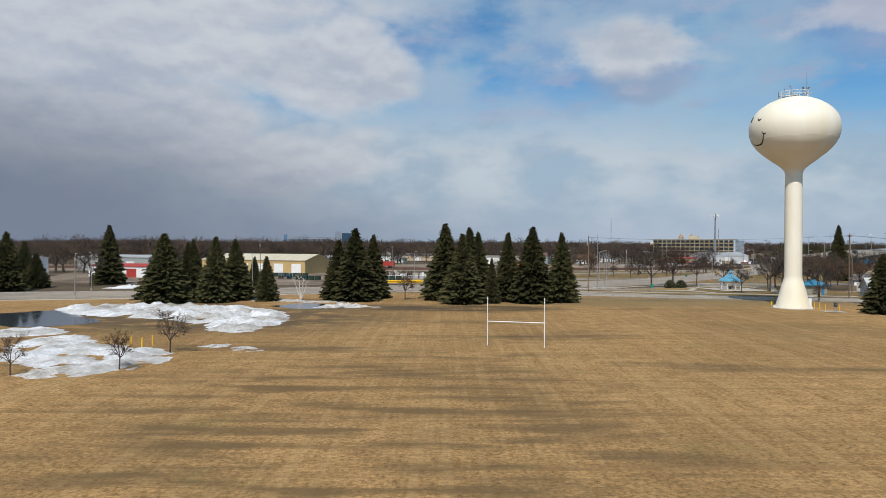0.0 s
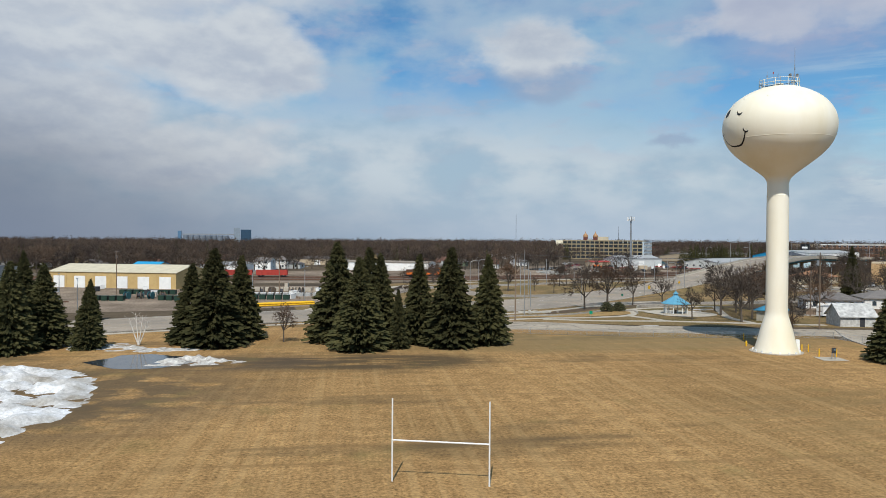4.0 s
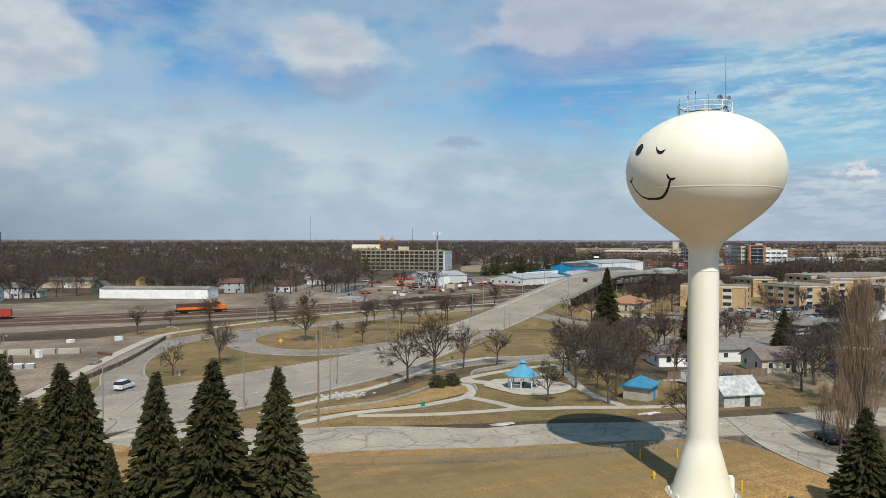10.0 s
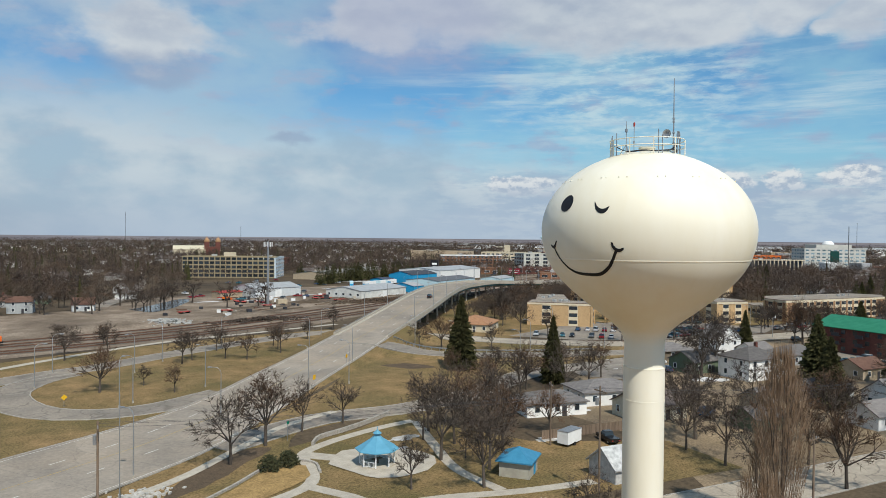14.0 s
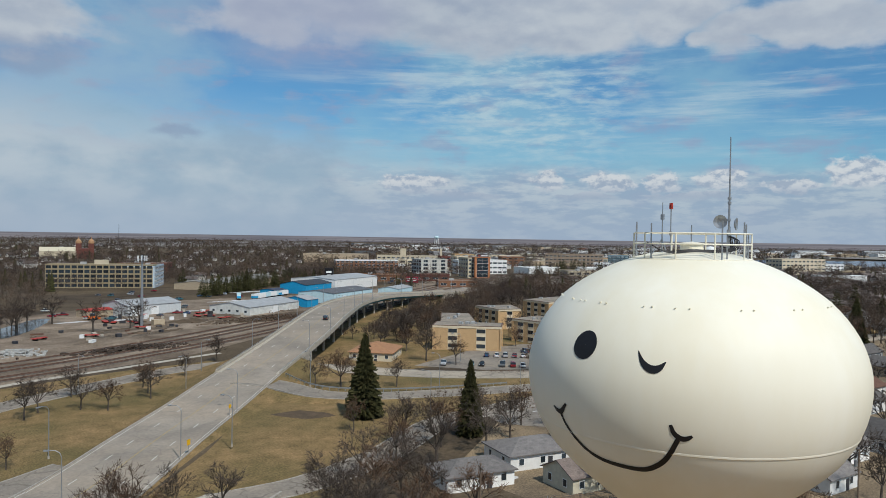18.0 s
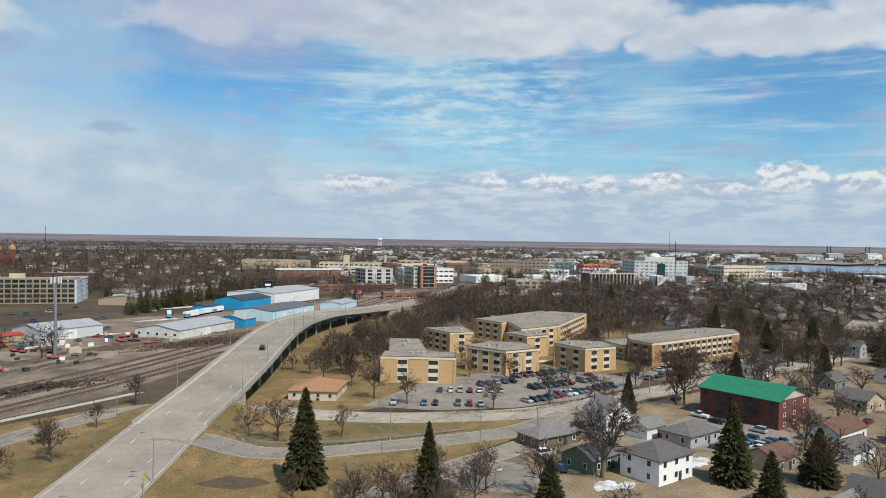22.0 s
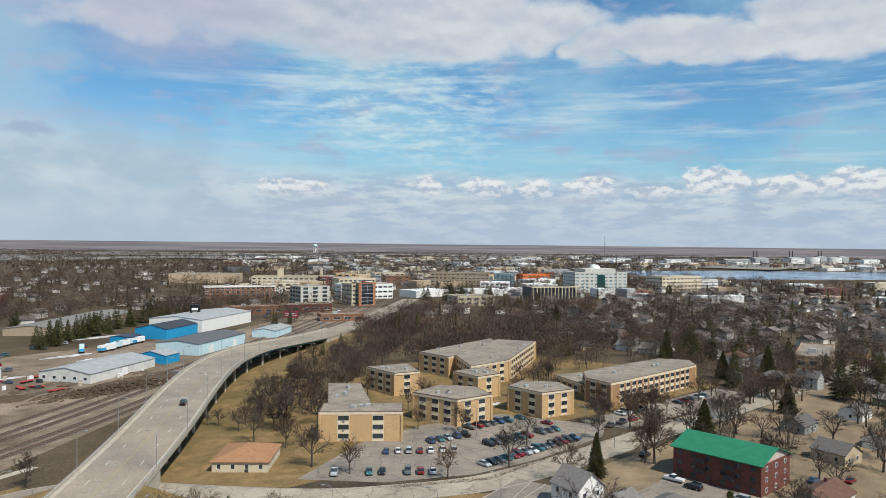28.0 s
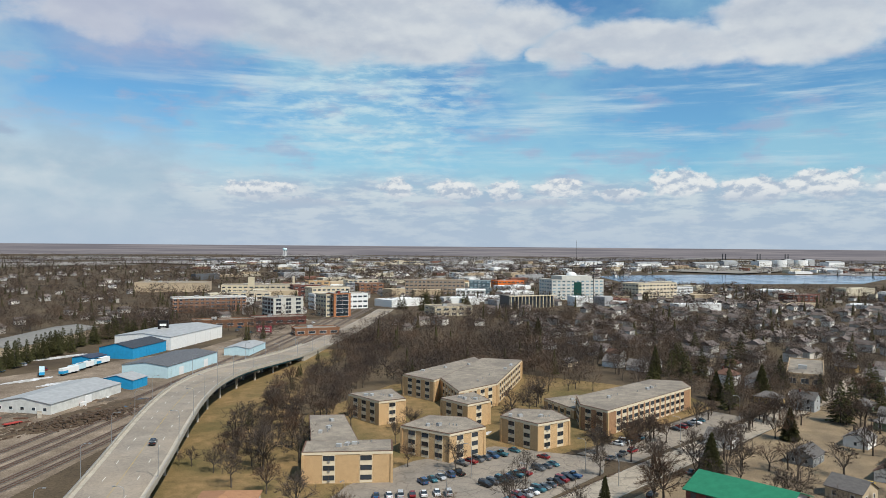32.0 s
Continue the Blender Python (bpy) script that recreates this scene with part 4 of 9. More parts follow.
# catwalk with railing on the crown
RR = 2.95
part("crown_plate", Mesh().lathe([(RR + 0.1, 41.8), (RR + 0.1, 42.0), (RR - 0.05, 42.03), (2.0, 42.27), (0.02, 42.42)], 40), PAINT, tower)
for z in (42.75, 43.3):
    part("rail", Mesh().bend([(RR * math.cos(2 * math.pi * i / 40), RR * math.sin(2 * math.pi * i / 40), z) for i in range(41)], 0.036, 5), PAINT, tower)
for i in range(10):
    t = 2 * math.pi * i / 10 + 0.2
    part("rail_post", Mesh().rod((RR * math.cos(t), RR * math.sin(t), 41.95), (RR * math.cos(t), RR * math.sin(t), 43.3), 0.04, n=6), PAINT, tower)
part("hatch", Mesh().lathe([(0.6, 42.3), (0.6, 42.72), (0.68, 42.73), (0.68, 42.8), (0.01, 42.88)], 24), PAINT, tower)
WX, WY = 1.9, -1.15
mast = part("whip_antenna", Mesh().rod((WX, WY, 42.2), (WX, WY, 45.2), 0.06, 0.055, 8).rod((WX, WY, 45.2), (WX, WY, 48.5), 0.05, 0.03, 8), STEEL, tower, "tall grey whip antenna")
for z in (43.1, 44.0, 44.9, 45.15):
    part("clamp", Mesh().rod((WX, WY, z), (WX, WY, z + 0.14), 0.1, n=8), STEEL, mast)
tri = Mesh().rod((-1.5, 0.9, 42.3), (-1.5, 0.9, 44.9), 0.045, 0.02, 6)
for i in range(3):
    t = 2.1 * i
    tri.rod((-1.5 + 0.5 * math.cos(t), 0.9 + 0.5 * math.sin(t), 42.2), (-1.5, 0.9, 43.0), 0.03, n=4)
part("tripod_mast", tri.boxc(-1.5, 0.9, 44.0, 0.16, 0.14, 0.28), STEEL, tower)
beacon = part("beacon_post", Mesh().rod((-0.4, 1.0, 42.3), (-0.4, 1.0, 44.6), 0.03, n=6).rod((-0.4, 1.0, 43.2), (-0.4, 1.0, 43.4), 0.08, n=8), STEEL, tower)
part("beacon", Mesh().boxc(-0.4, 1.0, 44.6, 0.24, 0.12, 0.12, 0.83).rod((-0.46, 0.93, 44.72), (-0.46, 0.93, 44.92), 0.07, 0.06, 8).rod((-0.34, 1.07, 44.72), (-0.34, 1.07, 44.92), 0.07, 0.06, 8), RED, beacon, "small red double obstruction light")


def dish(x, y, z, az, r):
    d = Vector((math.cos(az), math.sin(az), 0.05))
    m = Mesh()
    a, b = Vector((-math.sin(az), math.cos(az), 0)), Vector((0, 0, 1))
    prof = [(0.02, -0.18), (0.6, -0.1), (1.0, 0.05), (1.0, 0.12), (0.55, 0.0), (0.02, -0.06)]
    k = 0
    for q, h in prof:
        for i in range(20):
            t = 2 * math.pi * i / 20
            m.v.append(tuple(Vector((x, y, z)) + d * h * r * 1.6 + r * q * (math.cos(t) * a + math.sin(t) * b)))
    for j in range(len(prof) - 1):
        for i in range(20):
            p, s = j * 20 + i, j * 20 + (i + 1) % 20
            m.f.append((p, s, s + 20, p + 20))
    return m


part("dish_antenna", dish(1.3, -0.95, 43.95, radians(190), 0.36), STEEL, tower, "round grey dish antenna")
part("dish_antenna", dish(2.15, -1.4, 43.85, radians(285), 0.34), STEEL, tower, "round grey dish antenna")
for x, y, h in ((-1.7, -2.4, 43.9), (-1.35, -2.5, 43.5), (0.4, -2.6, 43.9), (0.75, -2.55, 43.8), (0.55, -2.75, 43.3), (-1.3, 2.5, 43.9), (-1.5, 2.4, 43.7), (-2.8, 0.8, 43.8), (2.6, 1.3, 43.8)):
    part("antenna_pipe", Mesh().rod((x, y, 42.0), (x, y, h), 0.04, n=6), STEEL, tower)
cable = [(-2.75, 0.9, 42.75), (-2.3, 0.1, 42.3), (-1.5, -0.9, 42.38), (-0.5, -1.7, 42.36), (0.5, -2.2, 42.5), (1.2, -2.0, 42.95), (1.7, -1.4, 43.1), (2.3, -1.2, 42.5), (2.8, -0.4, 42.6)]
for k in range(4):
    part("cable", Mesh().bend([tuple(p) for p in curve_pts([(x + 0.05 * k, y + 0.1 * k, z + 0.03 * k) for x, y, z in cable], 0.3)], 0.03, 5), BLACK, tower)
door = part("access_door", Mesh().boxc(2.75, -1.45, 0.1, 0.5, 0.9, 2.0, radians(-28)), WHITE, tower, "white steel access door")
for i in range(16):
    t = 2 * math.pi * i / 16
    part("anchor_bolt", Mesh().boxc(3.5 * math.cos(t), 3.5 * math.sin(t), 0.12, 0.18, 0.3, 0.3, t), WHITE, tower)

# ---- trees ----


def bare_tree_meshes(seed, height, limbs=6, fork=4, twigs=4, thick=0.035):
    """Trunk with limbs and a crown of fine twigs, for a broadleaf tree without leaves."""
    rng = random.Random(seed)
    wood, crown = Mesh(), Mesh()

    def turned(d, angle):
        side = Vector((rng.gauss(0, 1), rng.gauss(0, 1), rng.gauss(0, 0.6)))
        side = (side - d * side.dot(d)).normalized()
        return (d * math.cos(angle) + side * math.sin(angle)).normalized()
    top = height * rng.uniform(0.20, 0.28)
    r = height * (0.0145 if thick < 0.045 else 0.019)
    lean = Vector((rng.uniform(-.06, .06), rng.uniform(-.06, .06), 1)).normalized()
    wood.rod((0, 0, -0.2), lean * top, r * 1.25, r * 0.9, 8, False)
    stack = []
    for i in range(limbs):
        t = 2 * math.pi * (i + rng.uniform(-.3, .3)) / limbs
        tilt = rng.uniform(0.28, 0.98) if i else 0.12
        d = Vector((math.cos(t) * math.sin(tilt), math.sin(t) * math.sin(tilt), math.cos(tilt)))
        stack.append((lean * top * rng.uniform(0.85, 1.05), d, height * rng.uniform(0.32, 0.42) * (1 - 0.25 * tilt), r * rng.uniform(0.5, 0.7), 0))
    while stack:
        p, d, length, r, level = stack.pop()
        mid = p + d * length * 0.5
        d2 = (d + Vector((rng.uniform(-.2, .2), rng.uniform(-.2, .2), 0.10))).normalized()
        q = mid + d2 * length * 0.5
        if level < 2:
            sides = (5 if level == 0 else 3) if thick < 0.045 else 3
            if level and thick > 0.045:
                q = mid = p + d2 * length
                wood.rod(p, q, r, r * 0.45, sides, False)
            else:
                wood.rod(p, mid, r, r * 0.75, sides, False)
                wood.rod(mid, q, r * 0.75, r * 0.45, sides, False)
        else:
            n = (q - p).cross(Vector((rng.gauss(0, 1), rng.gauss(0, 1), rng.gauss(0, 1)))).normalized() * thick
            crown.face(p - n, p + n, q)
        if level == 3:
            continue
        for k in range(fork if level < 2 else twigs):
            f = rng.uniform(0.35, 1.0)
            base = p.lerp(mid, f * 2) if f < 0.5 else mid.lerp(q, f * 2 - 1)
            stack.append((base, turned(d2, rng.uniform(0.35, 1.1)), length * rng.uniform(0.42, 0.68), r * 0.45, level + 1))
    return wood, crown


def spruce_meshes(seed, height, radius, rows=26, dense=13, ragged=0.15):
    """A straight trunk and whorls of drooping boughs, each bough several ragged fans of needles."""
    rng = random.Random(seed)
    wood, crown = Mesh(), Mesh()
    wood.rod((0, 0, -0.2), (0, 0, height * 0.97), height * 0.014, 0.03, 7, False)
    for k in range(rows):
        f = (k + 0.5) / rows
        z = height * (0.07 + 0.92 * f)
        reach = radius * (1 - f) ** 0.82 * (0.82 if f < 0.06 else 1.0) + 0.12
        n = max(5, int(dense * (1 - 0.55 * f)))
        for i in range(n):
            t = 2 * math.pi * (i + rng.uniform(-0.4, 0.4)) / n + k * 0.7
            long = reach * rng.uniform(1 - 2 * ragged, 1 + ragged)
            drop = long * rng.uniform(0.12, 0.38)
            zz = z + rng.uniform(-0.45, 0.45)
            out, side = Vector((math.cos(t), math.sin(t), 0)), Vector((-math.sin(t), math.cos(t), 0))
            w = max(0.16, long * rng.uniform(0.065, 0.12))
            a = out * long * 0.15 + Vector((0, 0, zz + 0.15))
            b = out * long * 0.6 + Vector((0, 0, zz - drop * 0.55))
            c = out * long + Vector((0, 0, zz - drop * 0.8))
            # a fan with hanging sides, then three loose sprays
            for s in (-1, 1):
                e = b + side * w * s + Vector((0, 0, -0.22 * w - rng.uniform(0.05, 0.35)))
                crown.face(a, e, b) if s > 0 else crown.face(a, b, e)
                g2 = c + side * w * 0.5 * s + Vector((0, 0, -rng.uniform(0.1, 0.4)))
                crown.face(b, e, g2)
                crown.face(b, g2, c)
            for j in range(7):
                p = a.lerp(c, rng.uniform(0.35, 1.0)) + side * rng.uniform(-w, w) * 0.8
                tip = p + out * rng.uniform(0.2, 0.55) + side * rng.uniform(-.4, .4) + Vector((0, 0, rng.uniform(-0.45, 0.15)))
                hn = (tip - p).cross(Vector((rng.gauss(0, 1), rng.gauss(0, 1), 1))).normalized() * rng.uniform(0.05, 0.12)
                crown.face(p - hn, p + hn, tip)
    return wood, crown


SPRUCES, BARE, MID = [], [], []


def template(name, wood, crown, wood_mat, crown_mat, height=0):
    if height:
        k = height / max(p[2] for p in crown.v)
        for m in (wood, crown):
            m.v = [(p[0] * k, p[1] * k, p[2] * k) for p in m.v]
    wd, cd = wood.data("trunk", wood_mat), crown.data("crown", crown_mat)
    return name, wd, cd, wood, crown


for k in range(4):
    SPRUCES.append(template("spruce", *spruce_meshes(20 + k, 15.0, (4.5, 4.9, 4.2, 4.7)[k], 44, 38, 0.2), BARK, NEEDLE))
FAR_SPRUCES = [template("spruce", *spruce_meshes(30 + k, 15.0, (4.4, 4.0, 4.8)[k], 20, 13, 0.25), BARK, NEEDLE) for k in range(3)]
for k in range(6):
    BARE.append(template("bare_tree", *bare_tree_meshes(50 + k, 11.0, (6, 7, 6, 6, 7, 7)[k], 6, 10, 0.024), BARK, TWIG_WARM if k in (1, 4) else TWIG, 10.6))
for k in range(5):
    MID.append(template("bare_tree", *bare_tree_meshes(80 + k, 12.0, 6, 5, 4, 0.055), BARK, TWIG, 12.0))


def plant(kind, x, y, scale=1.0, turn=0.0, label="", group="", wide=1.0, z=0.0, name="", category=""):
    base, wd, cd = kind[:3]
    ob = new(name or base)
    ob.matrix_basis = pose(x, y, z, 0, 0, turn)
    ob.scale = (scale * wide, scale * wide, scale)
    tagged(ob, label, category or ("evergreen tree" if base == "spruce" else "bare tree"), group)
    part("trunk", wd, None, ob)
    part("crown", cd, None, ob)
    return ob


rng = random.Random(4)
FIELD_SPRUCES = [(24.5, 148.0, 15.1, 0.80), (18.0, 146.8, 16.3, 0.92), (12.9, 150.0, 15.0, 0.82), (9.0, 144.5, 9.6, 0.6), (6.4, 151.2, 15.2, 0.8), (4.5, 151.6, 16.2, 0.85), (2.8, 143.5, 14.6, 1.1), (-0.9, 153.4, 17.2, 0.95),
                 (-17.6, 157.5, 14.6, 0.85), (-20.9, 150.5, 15.9, 1.0), (-25, 153.0, 13.3, 1.0), (-40.1, 148.5, 9.8, 0.85), (-47.7, 151.3, 13.4, 1.0), (-50.1, 144.9, 13.9, 0.9), (-60.5, 157.5, 12.7, 0.85), (-59.8, 141.5, 14.6, 1.2), (-53.5, 189.5, 8.9, 0.8),
                 (-114.1, 176.2, 15.3, 0.9), (-114.5, 190.5, 9.7, 1.3), (-103.7, 211.2, 18.0, 0.8), (-88, 240, 14, 0.8), (-132, 215, 13, 1.0)]
for k, (x, y, h, w) in enumerate(FIELD_SPRUCES):
    plant(SPRUCES[k % 4], x, y, h / 15, rng.uniform(0, 360), "dark green spruce with dense drooping boughs at the field edge" if h > 12 else "smaller dark spruce at the field edge", "spruces along the field", w * 1.1)
for x, y, h, w, lab in ((80.3, 124.5, 11.0, 1.15, "dark green spruce beside the water tower lot"), (140.7, 251.5, 19.8, 0.78, "tall narrow dark spruce beside the slip road"), (147.8, 224, 16.5, 0.62, "thin ragged dark spruce among bare trees"),
                        (160, 205, 11, 1.0, "dark spruce beside small houses"), (203, 187, 17, 1.0, "tall dark spruce among the houses"), (215, 173, 12, 1.25, "broad dark spruce among the houses"),
                        (298.6, 218.4, 13.8, 0.9, "dark spruce beside the street"), (417.6, 243.4, 13.2, 0.9, "dark spruce behind the apartments"), (430.9, 226.3, 15.9, 0.9, "dark spruce in the housing district"),
                        (466, 286, 15.7, 0.8, "dark spruce in the housing district"), (557, 400, 16.9, 0.8, "tall dark spruce in the housing district"), (430, 275, 13.7, 0.8, "dark spruce behind the apartments"), (500, 330, 9, 0.9, "small spruce in the housing district"),
                        (246, 232, 12, 0.8, "dark spruce beside the street"),
                        (178, 172, 15, 1.0, "dark spruce among houses"), (262, 162, 14, 1.0, "dark spruce among houses"), (360, 205, 12, .9, "dark spruce among houses")):
    plant(SPRUCES[int(x + y) % 4], x, y, h / 15, rng.uniform(0, 360), lab, "spruces", w)
NEAR_TREES = [(60.7, 206.6, 12.1), (69.1, 213.1, 13.8), (78, 217.8, 10.5), (87.1, 219, 9), (34.5, 318, 11.1), (29.4, 244.2, 10.7), (56.1, 322.7, 11.1), (55.3, 273, 11.6), (67.8, 324.9, 10.7), (65.3, 275.4, 5.5), (69, 264, 7.5),
              (85.8, 305, 9.5), (94.3, 302, 8.5), (98.8, 297, 8.5), (111.7, 303, 10.1), (150.7, 342.6, 10.5), (256, 300, 9), (262, 286, 10), (240, 331, 11), (252, 346, 11), (275, 319, 10), (290, 323, 11), (283, 346, 12), (321, 299, 9), (322, 284, 11), (322, 264, 10), (341, 300, 11), (362, 306, 12), (331, 241, 10), (361, 238, 11), (391, 232, 11), (214, 318, 10), (-103.8, 199.4, 12), (12.6, 305.2, 9.5), (22.6, 319.3, 7), (35.1, 327.6, 9.1), (57.6, 332.7, 9.7), (70.8, 345.3, 8.1), (81.4, 299.8, 10.4), (97.2, 317.4, 9.3), (115.7, 317.5, 8.5), (86.3, 176.4, 12.5), (88.7, 190, 13.9), (114.6, 191.8, 9.3), (123.6, 162.3, 13.1), (77.4, 181.6, 8.2), 
              (113.7, 309.4, 9.4), (131.3, 325, 7.4), (154.5, 291, 8.6), (156.3, 281.3, 12), (169.3, 272.5, 9.1), (205.8, 298.5, 13.8), (207.7, 286, 11), (187, 209, 17.3), (196.5, 211, 16.8), (266.5, 225.9, 13), (262, 262, 10.6), (282.3, 247.1, 9.7), (301.1, 243.8, 13.2), (321.3, 219.6, 14.3), (289.2, 193.2, 12), (420.3, 205.1, 11.3), (392.3, 213, 12.2),
              (227.4, 333.8, 16.4), (220.7, 262.9, 10.5), (239.1, 254.9, 12.9), (237.2, 236, 12.4), (267.2, 223.4, 16.5), (296.9, 253.8, 11.5), (311, 212.4, 12.7), (358.4, 205.5, 13.6), (452, 199.5, 16), (430.1, 206, 15.3), (444.7, 187.3, 15.4), (84, 154.5, 9.5), (96, 196, 12), (103, 202, 13), (108, 197, 12), (112, 206, 11), (100, 188, 12), (117, 212, 10), (128, 214, 12), (137, 222, 13), (133, 229, 11), (142, 214, 12), (150, 226, 11), (92, 182, 13),
              (158, 232, 10), (131, 243, 8.5), (139, 181, 12), (148, 172, 14), (165, 165, 12), (155, 188, 12), (250, 338, 12), (262, 355, 11), (238, 345, 13), (246, 360, 12), (275, 378, 11), (255, 375, 12), (286, 392, 11), (300, 402, 12), (270, 365, 12), (312, 415, 10), (325, 420, 12), (212, 330, 12), (218, 345, 9), (225, 350, 9), (97, 205, 12), (113, 218, 10), (124, 221, 10), (143, 231, 9), (153, 217, 12), (163, 222, 11), (133, 174, 12), (126, 171, 11), (142, 162, 13), (156, 168, 12), (168, 212, 13), (135, 155, 12), (150, 158, 13), (120, 155, 11), (128, 146, 13), (166, 150, 13), (178, 158, 13), (212, 172, 13), (240, 182, 12), (93, 201, 9)]
for k, (x, y, h) in enumerate(NEAR_TREES):
    plant(BARE[k % 6], x, y, h / 10.5, rng.uniform(0, 360), "leafless broadleaf tree with grey-brown branches in dry grass", "bare trees", rng.uniform(0.92, 1.15))
for x, y, h in ((-33.3, 61.6, 4.6), (-32.5, 72.8, 5.4), (-42.2, 58.3, 4.2), (-10.0, 153.5, 7.6), (18.8, 233, 7.2), (83, 153, 4.6), (92.5, 188.5, 5)):
    plant(BARE[int(h * 10) % 6], x, y, h / 10.5, rng.uniform(0, 360), "young leafless tree standing in the grass", "young trees", 0.95)

# ---- buildings ----
SHARED = {}


def shared(key, make, material):
    if key not in SHARED:
        SHARED[key] = make().data(key[0], material)
    return SHARED[key]


def window(parent, x, y, z, w, h, turn, pane=None, name="window", trim=None):
    """A framed pane on a wall that faces the local direction turn (radians; 0 faces -y). z: its sill."""
    pane = pane or GLASS

    def frame_mesh():
        m, b = Mesh(), 0.09
        for x0, z0, x1, z1 in ((-w / 2 - b, -b, w / 2 + b, 0), (-w / 2 - b, h, w / 2 + b, h + b), (-w / 2 - b, 0, -w / 2, h), (w / 2, 0, w / 2 + b, h)):
            m.box(x0, -0.08, z0, x1, 0.03, z1)
        if w > 1.6:
            m.box(-0.04, -0.06, 0, 0.04, 0.03, h)
        return m
    key = (name, round(w, 2), round(h, 2), pane.name, trim and trim.name)
    if key not in SHARED:
        m = frame_mesh()
        k = len(m.f)
        me = m.box(-w / 2, -0.035, 0, w / 2, 0.02, h).data(name, trim or WHITE)
        me.materials.append(pane)
        for q in me.polygons[k:]:
            q.material_index = 1
        SHARED[key] = me
    f = part(name, SHARED[key], None, parent)
    f.matrix_basis = Matrix.Translation((x, y, z)) @ Matrix.Rotation(turn, 4, "Z")
    return f


def ccw(poly):
    area = sum(a[0] * b[1] - b[0] * a[1] for a, b in zip(poly, poly[1:] + poly[:1]))
    return list(poly) if area > 0 else list(poly)[::-1]


def grown(poly, d):
    """A convex outline moved outwards by d."""
    c = Vector((sum(p[0] for p in poly) / len(poly), sum(p[1] for p in poly) / len(poly)))
    out = []
    for p in poly:
        v = Vector(p) - c
        out.append(tuple(c + v * (1 + d * 1.3 / v.length)))
    return out


def apartments(poly, h, floors, label, gap=5.4, strip=2.7, group="apartment blocks", wall=None, skip=(), pane=None):
    """A flat-roofed block on an outline, with pale window strips on its faces."""
    poly = ccw(poly)
    cx, cy = sum(p[0] for p in poly) / len(poly), sum(p[1] for p in poly) / len(poly)
    ob = thing("apartment_building", cx, cy, label=label, category="apartment building", group=group)
    loc = [(x - cx, y - cy) for x, y in poly]
    part("wall", Mesh().prism(loc, -0.2, h - 0.9), wall or TAN, ob)
    roof = part("roof", Mesh().prism(grown(loc, 0.25), h - 0.9, h, True), TAN_LIGHT, ob, "flat roof with a pale fascia band")
    part("roof_gravel", Mesh().prism(grown(loc, -0.1), h, h + 0.05), FLATROOF, roof)
    part("roof_edge", Mesh().prism(grown(loc, 0.33), h - 0.12, h + 0.02), RUST, roof)
    fh = (h - 0.9) / floors
    rr = random.Random(int(cx * 7 + cy))
    for a, b in zip(loc, loc[1:] + loc[:1]):
        d = Vector((b[0] - a[0], b[1] - a[1]))
        length = d.length
        d.normalize()
        turn = math.atan2(d[1], d[0])
        n = max(1, int(length / gap)) if length > 4.5 else 0
        if d[1] * (60 - cx) - d[0] * (150 - cy) < -0.25 * math.hypot(60 - cx, 150 - cy):
            n = min(n, 2)
        for k in range(n):
            s = length * (0.5 + (k + 0.5 - n / 2) / n * 0.84)
            x, y = a[0] + d[0] * s, a[1] + d[1] * s
            nx, ny = d[1], -d[0]
            panel = part("panel_strip", shared(("panel_strip", strip, round(h, 1)), lambda: Mesh().box(-strip / 2 - 0.15, -0.05, 0.2, strip / 2 + 0.15, 0.05, h - 0.95), TAN_LIGHT), None, ob)
            panel.matrix_basis = Matrix.Translation((x, y, 0)) @ Matrix.Rotation(turn, 4, "Z")
            for f in range(floors):
                window(ob, x + nx * 0.06, y + ny * 0.06, f * fh + 1.15, strip - 0.25, 1.25, turn, pane, trim=BRONZE)
                if k % 2 == 0 and strip < 3.5:
                    ac = part("air_conditioner", shared(("air_conditioner",), lambda: Mesh().box(-0.35, -0.3, 0, 0.35, 0, 0.4), STEEL), None, ob)
                    ac.matrix_basis = Matrix.Translation((x + nx * 0.05, y + ny * 0.05, f * fh + 0.65)) @ Matrix.Rotation(turn, 4, "Z")
        # brick piers at the corners
        pier = part("pier", shared(("pier", round(h, 1)), lambda: Mesh().box(-0.35, -0.35, -0.1, 0.35, 0.35, h - 0.95), wall or TAN), None, ob)
        pier.matrix_basis = Matrix.Translation((a[0], a[1], 0)) @ Matrix.Rotation(turn, 4, "Z")
    for k in range(7):
        u, v = rr.uniform(-0.5, 0.5), rr.uniform(-0.5, 0.5)
        p = Vector(loc[0]).lerp(Vector(loc[len(loc) // 2]), 0.5 + u * 0.6) + Vector((v * 4, -v * 3))
        if k < 3:
            part("roof_unit", Mesh().boxc(p[0], p[1], h, 1.6, 1.1, 0.9, rr.uniform(0, 3)), METALROOF, ob)
        else:
            part("roof_vent", Mesh().rod((p[0], p[1], h), (p[0], p[1], h + 0.7), 0.18, n=8), STEEL, ob)
    return ob


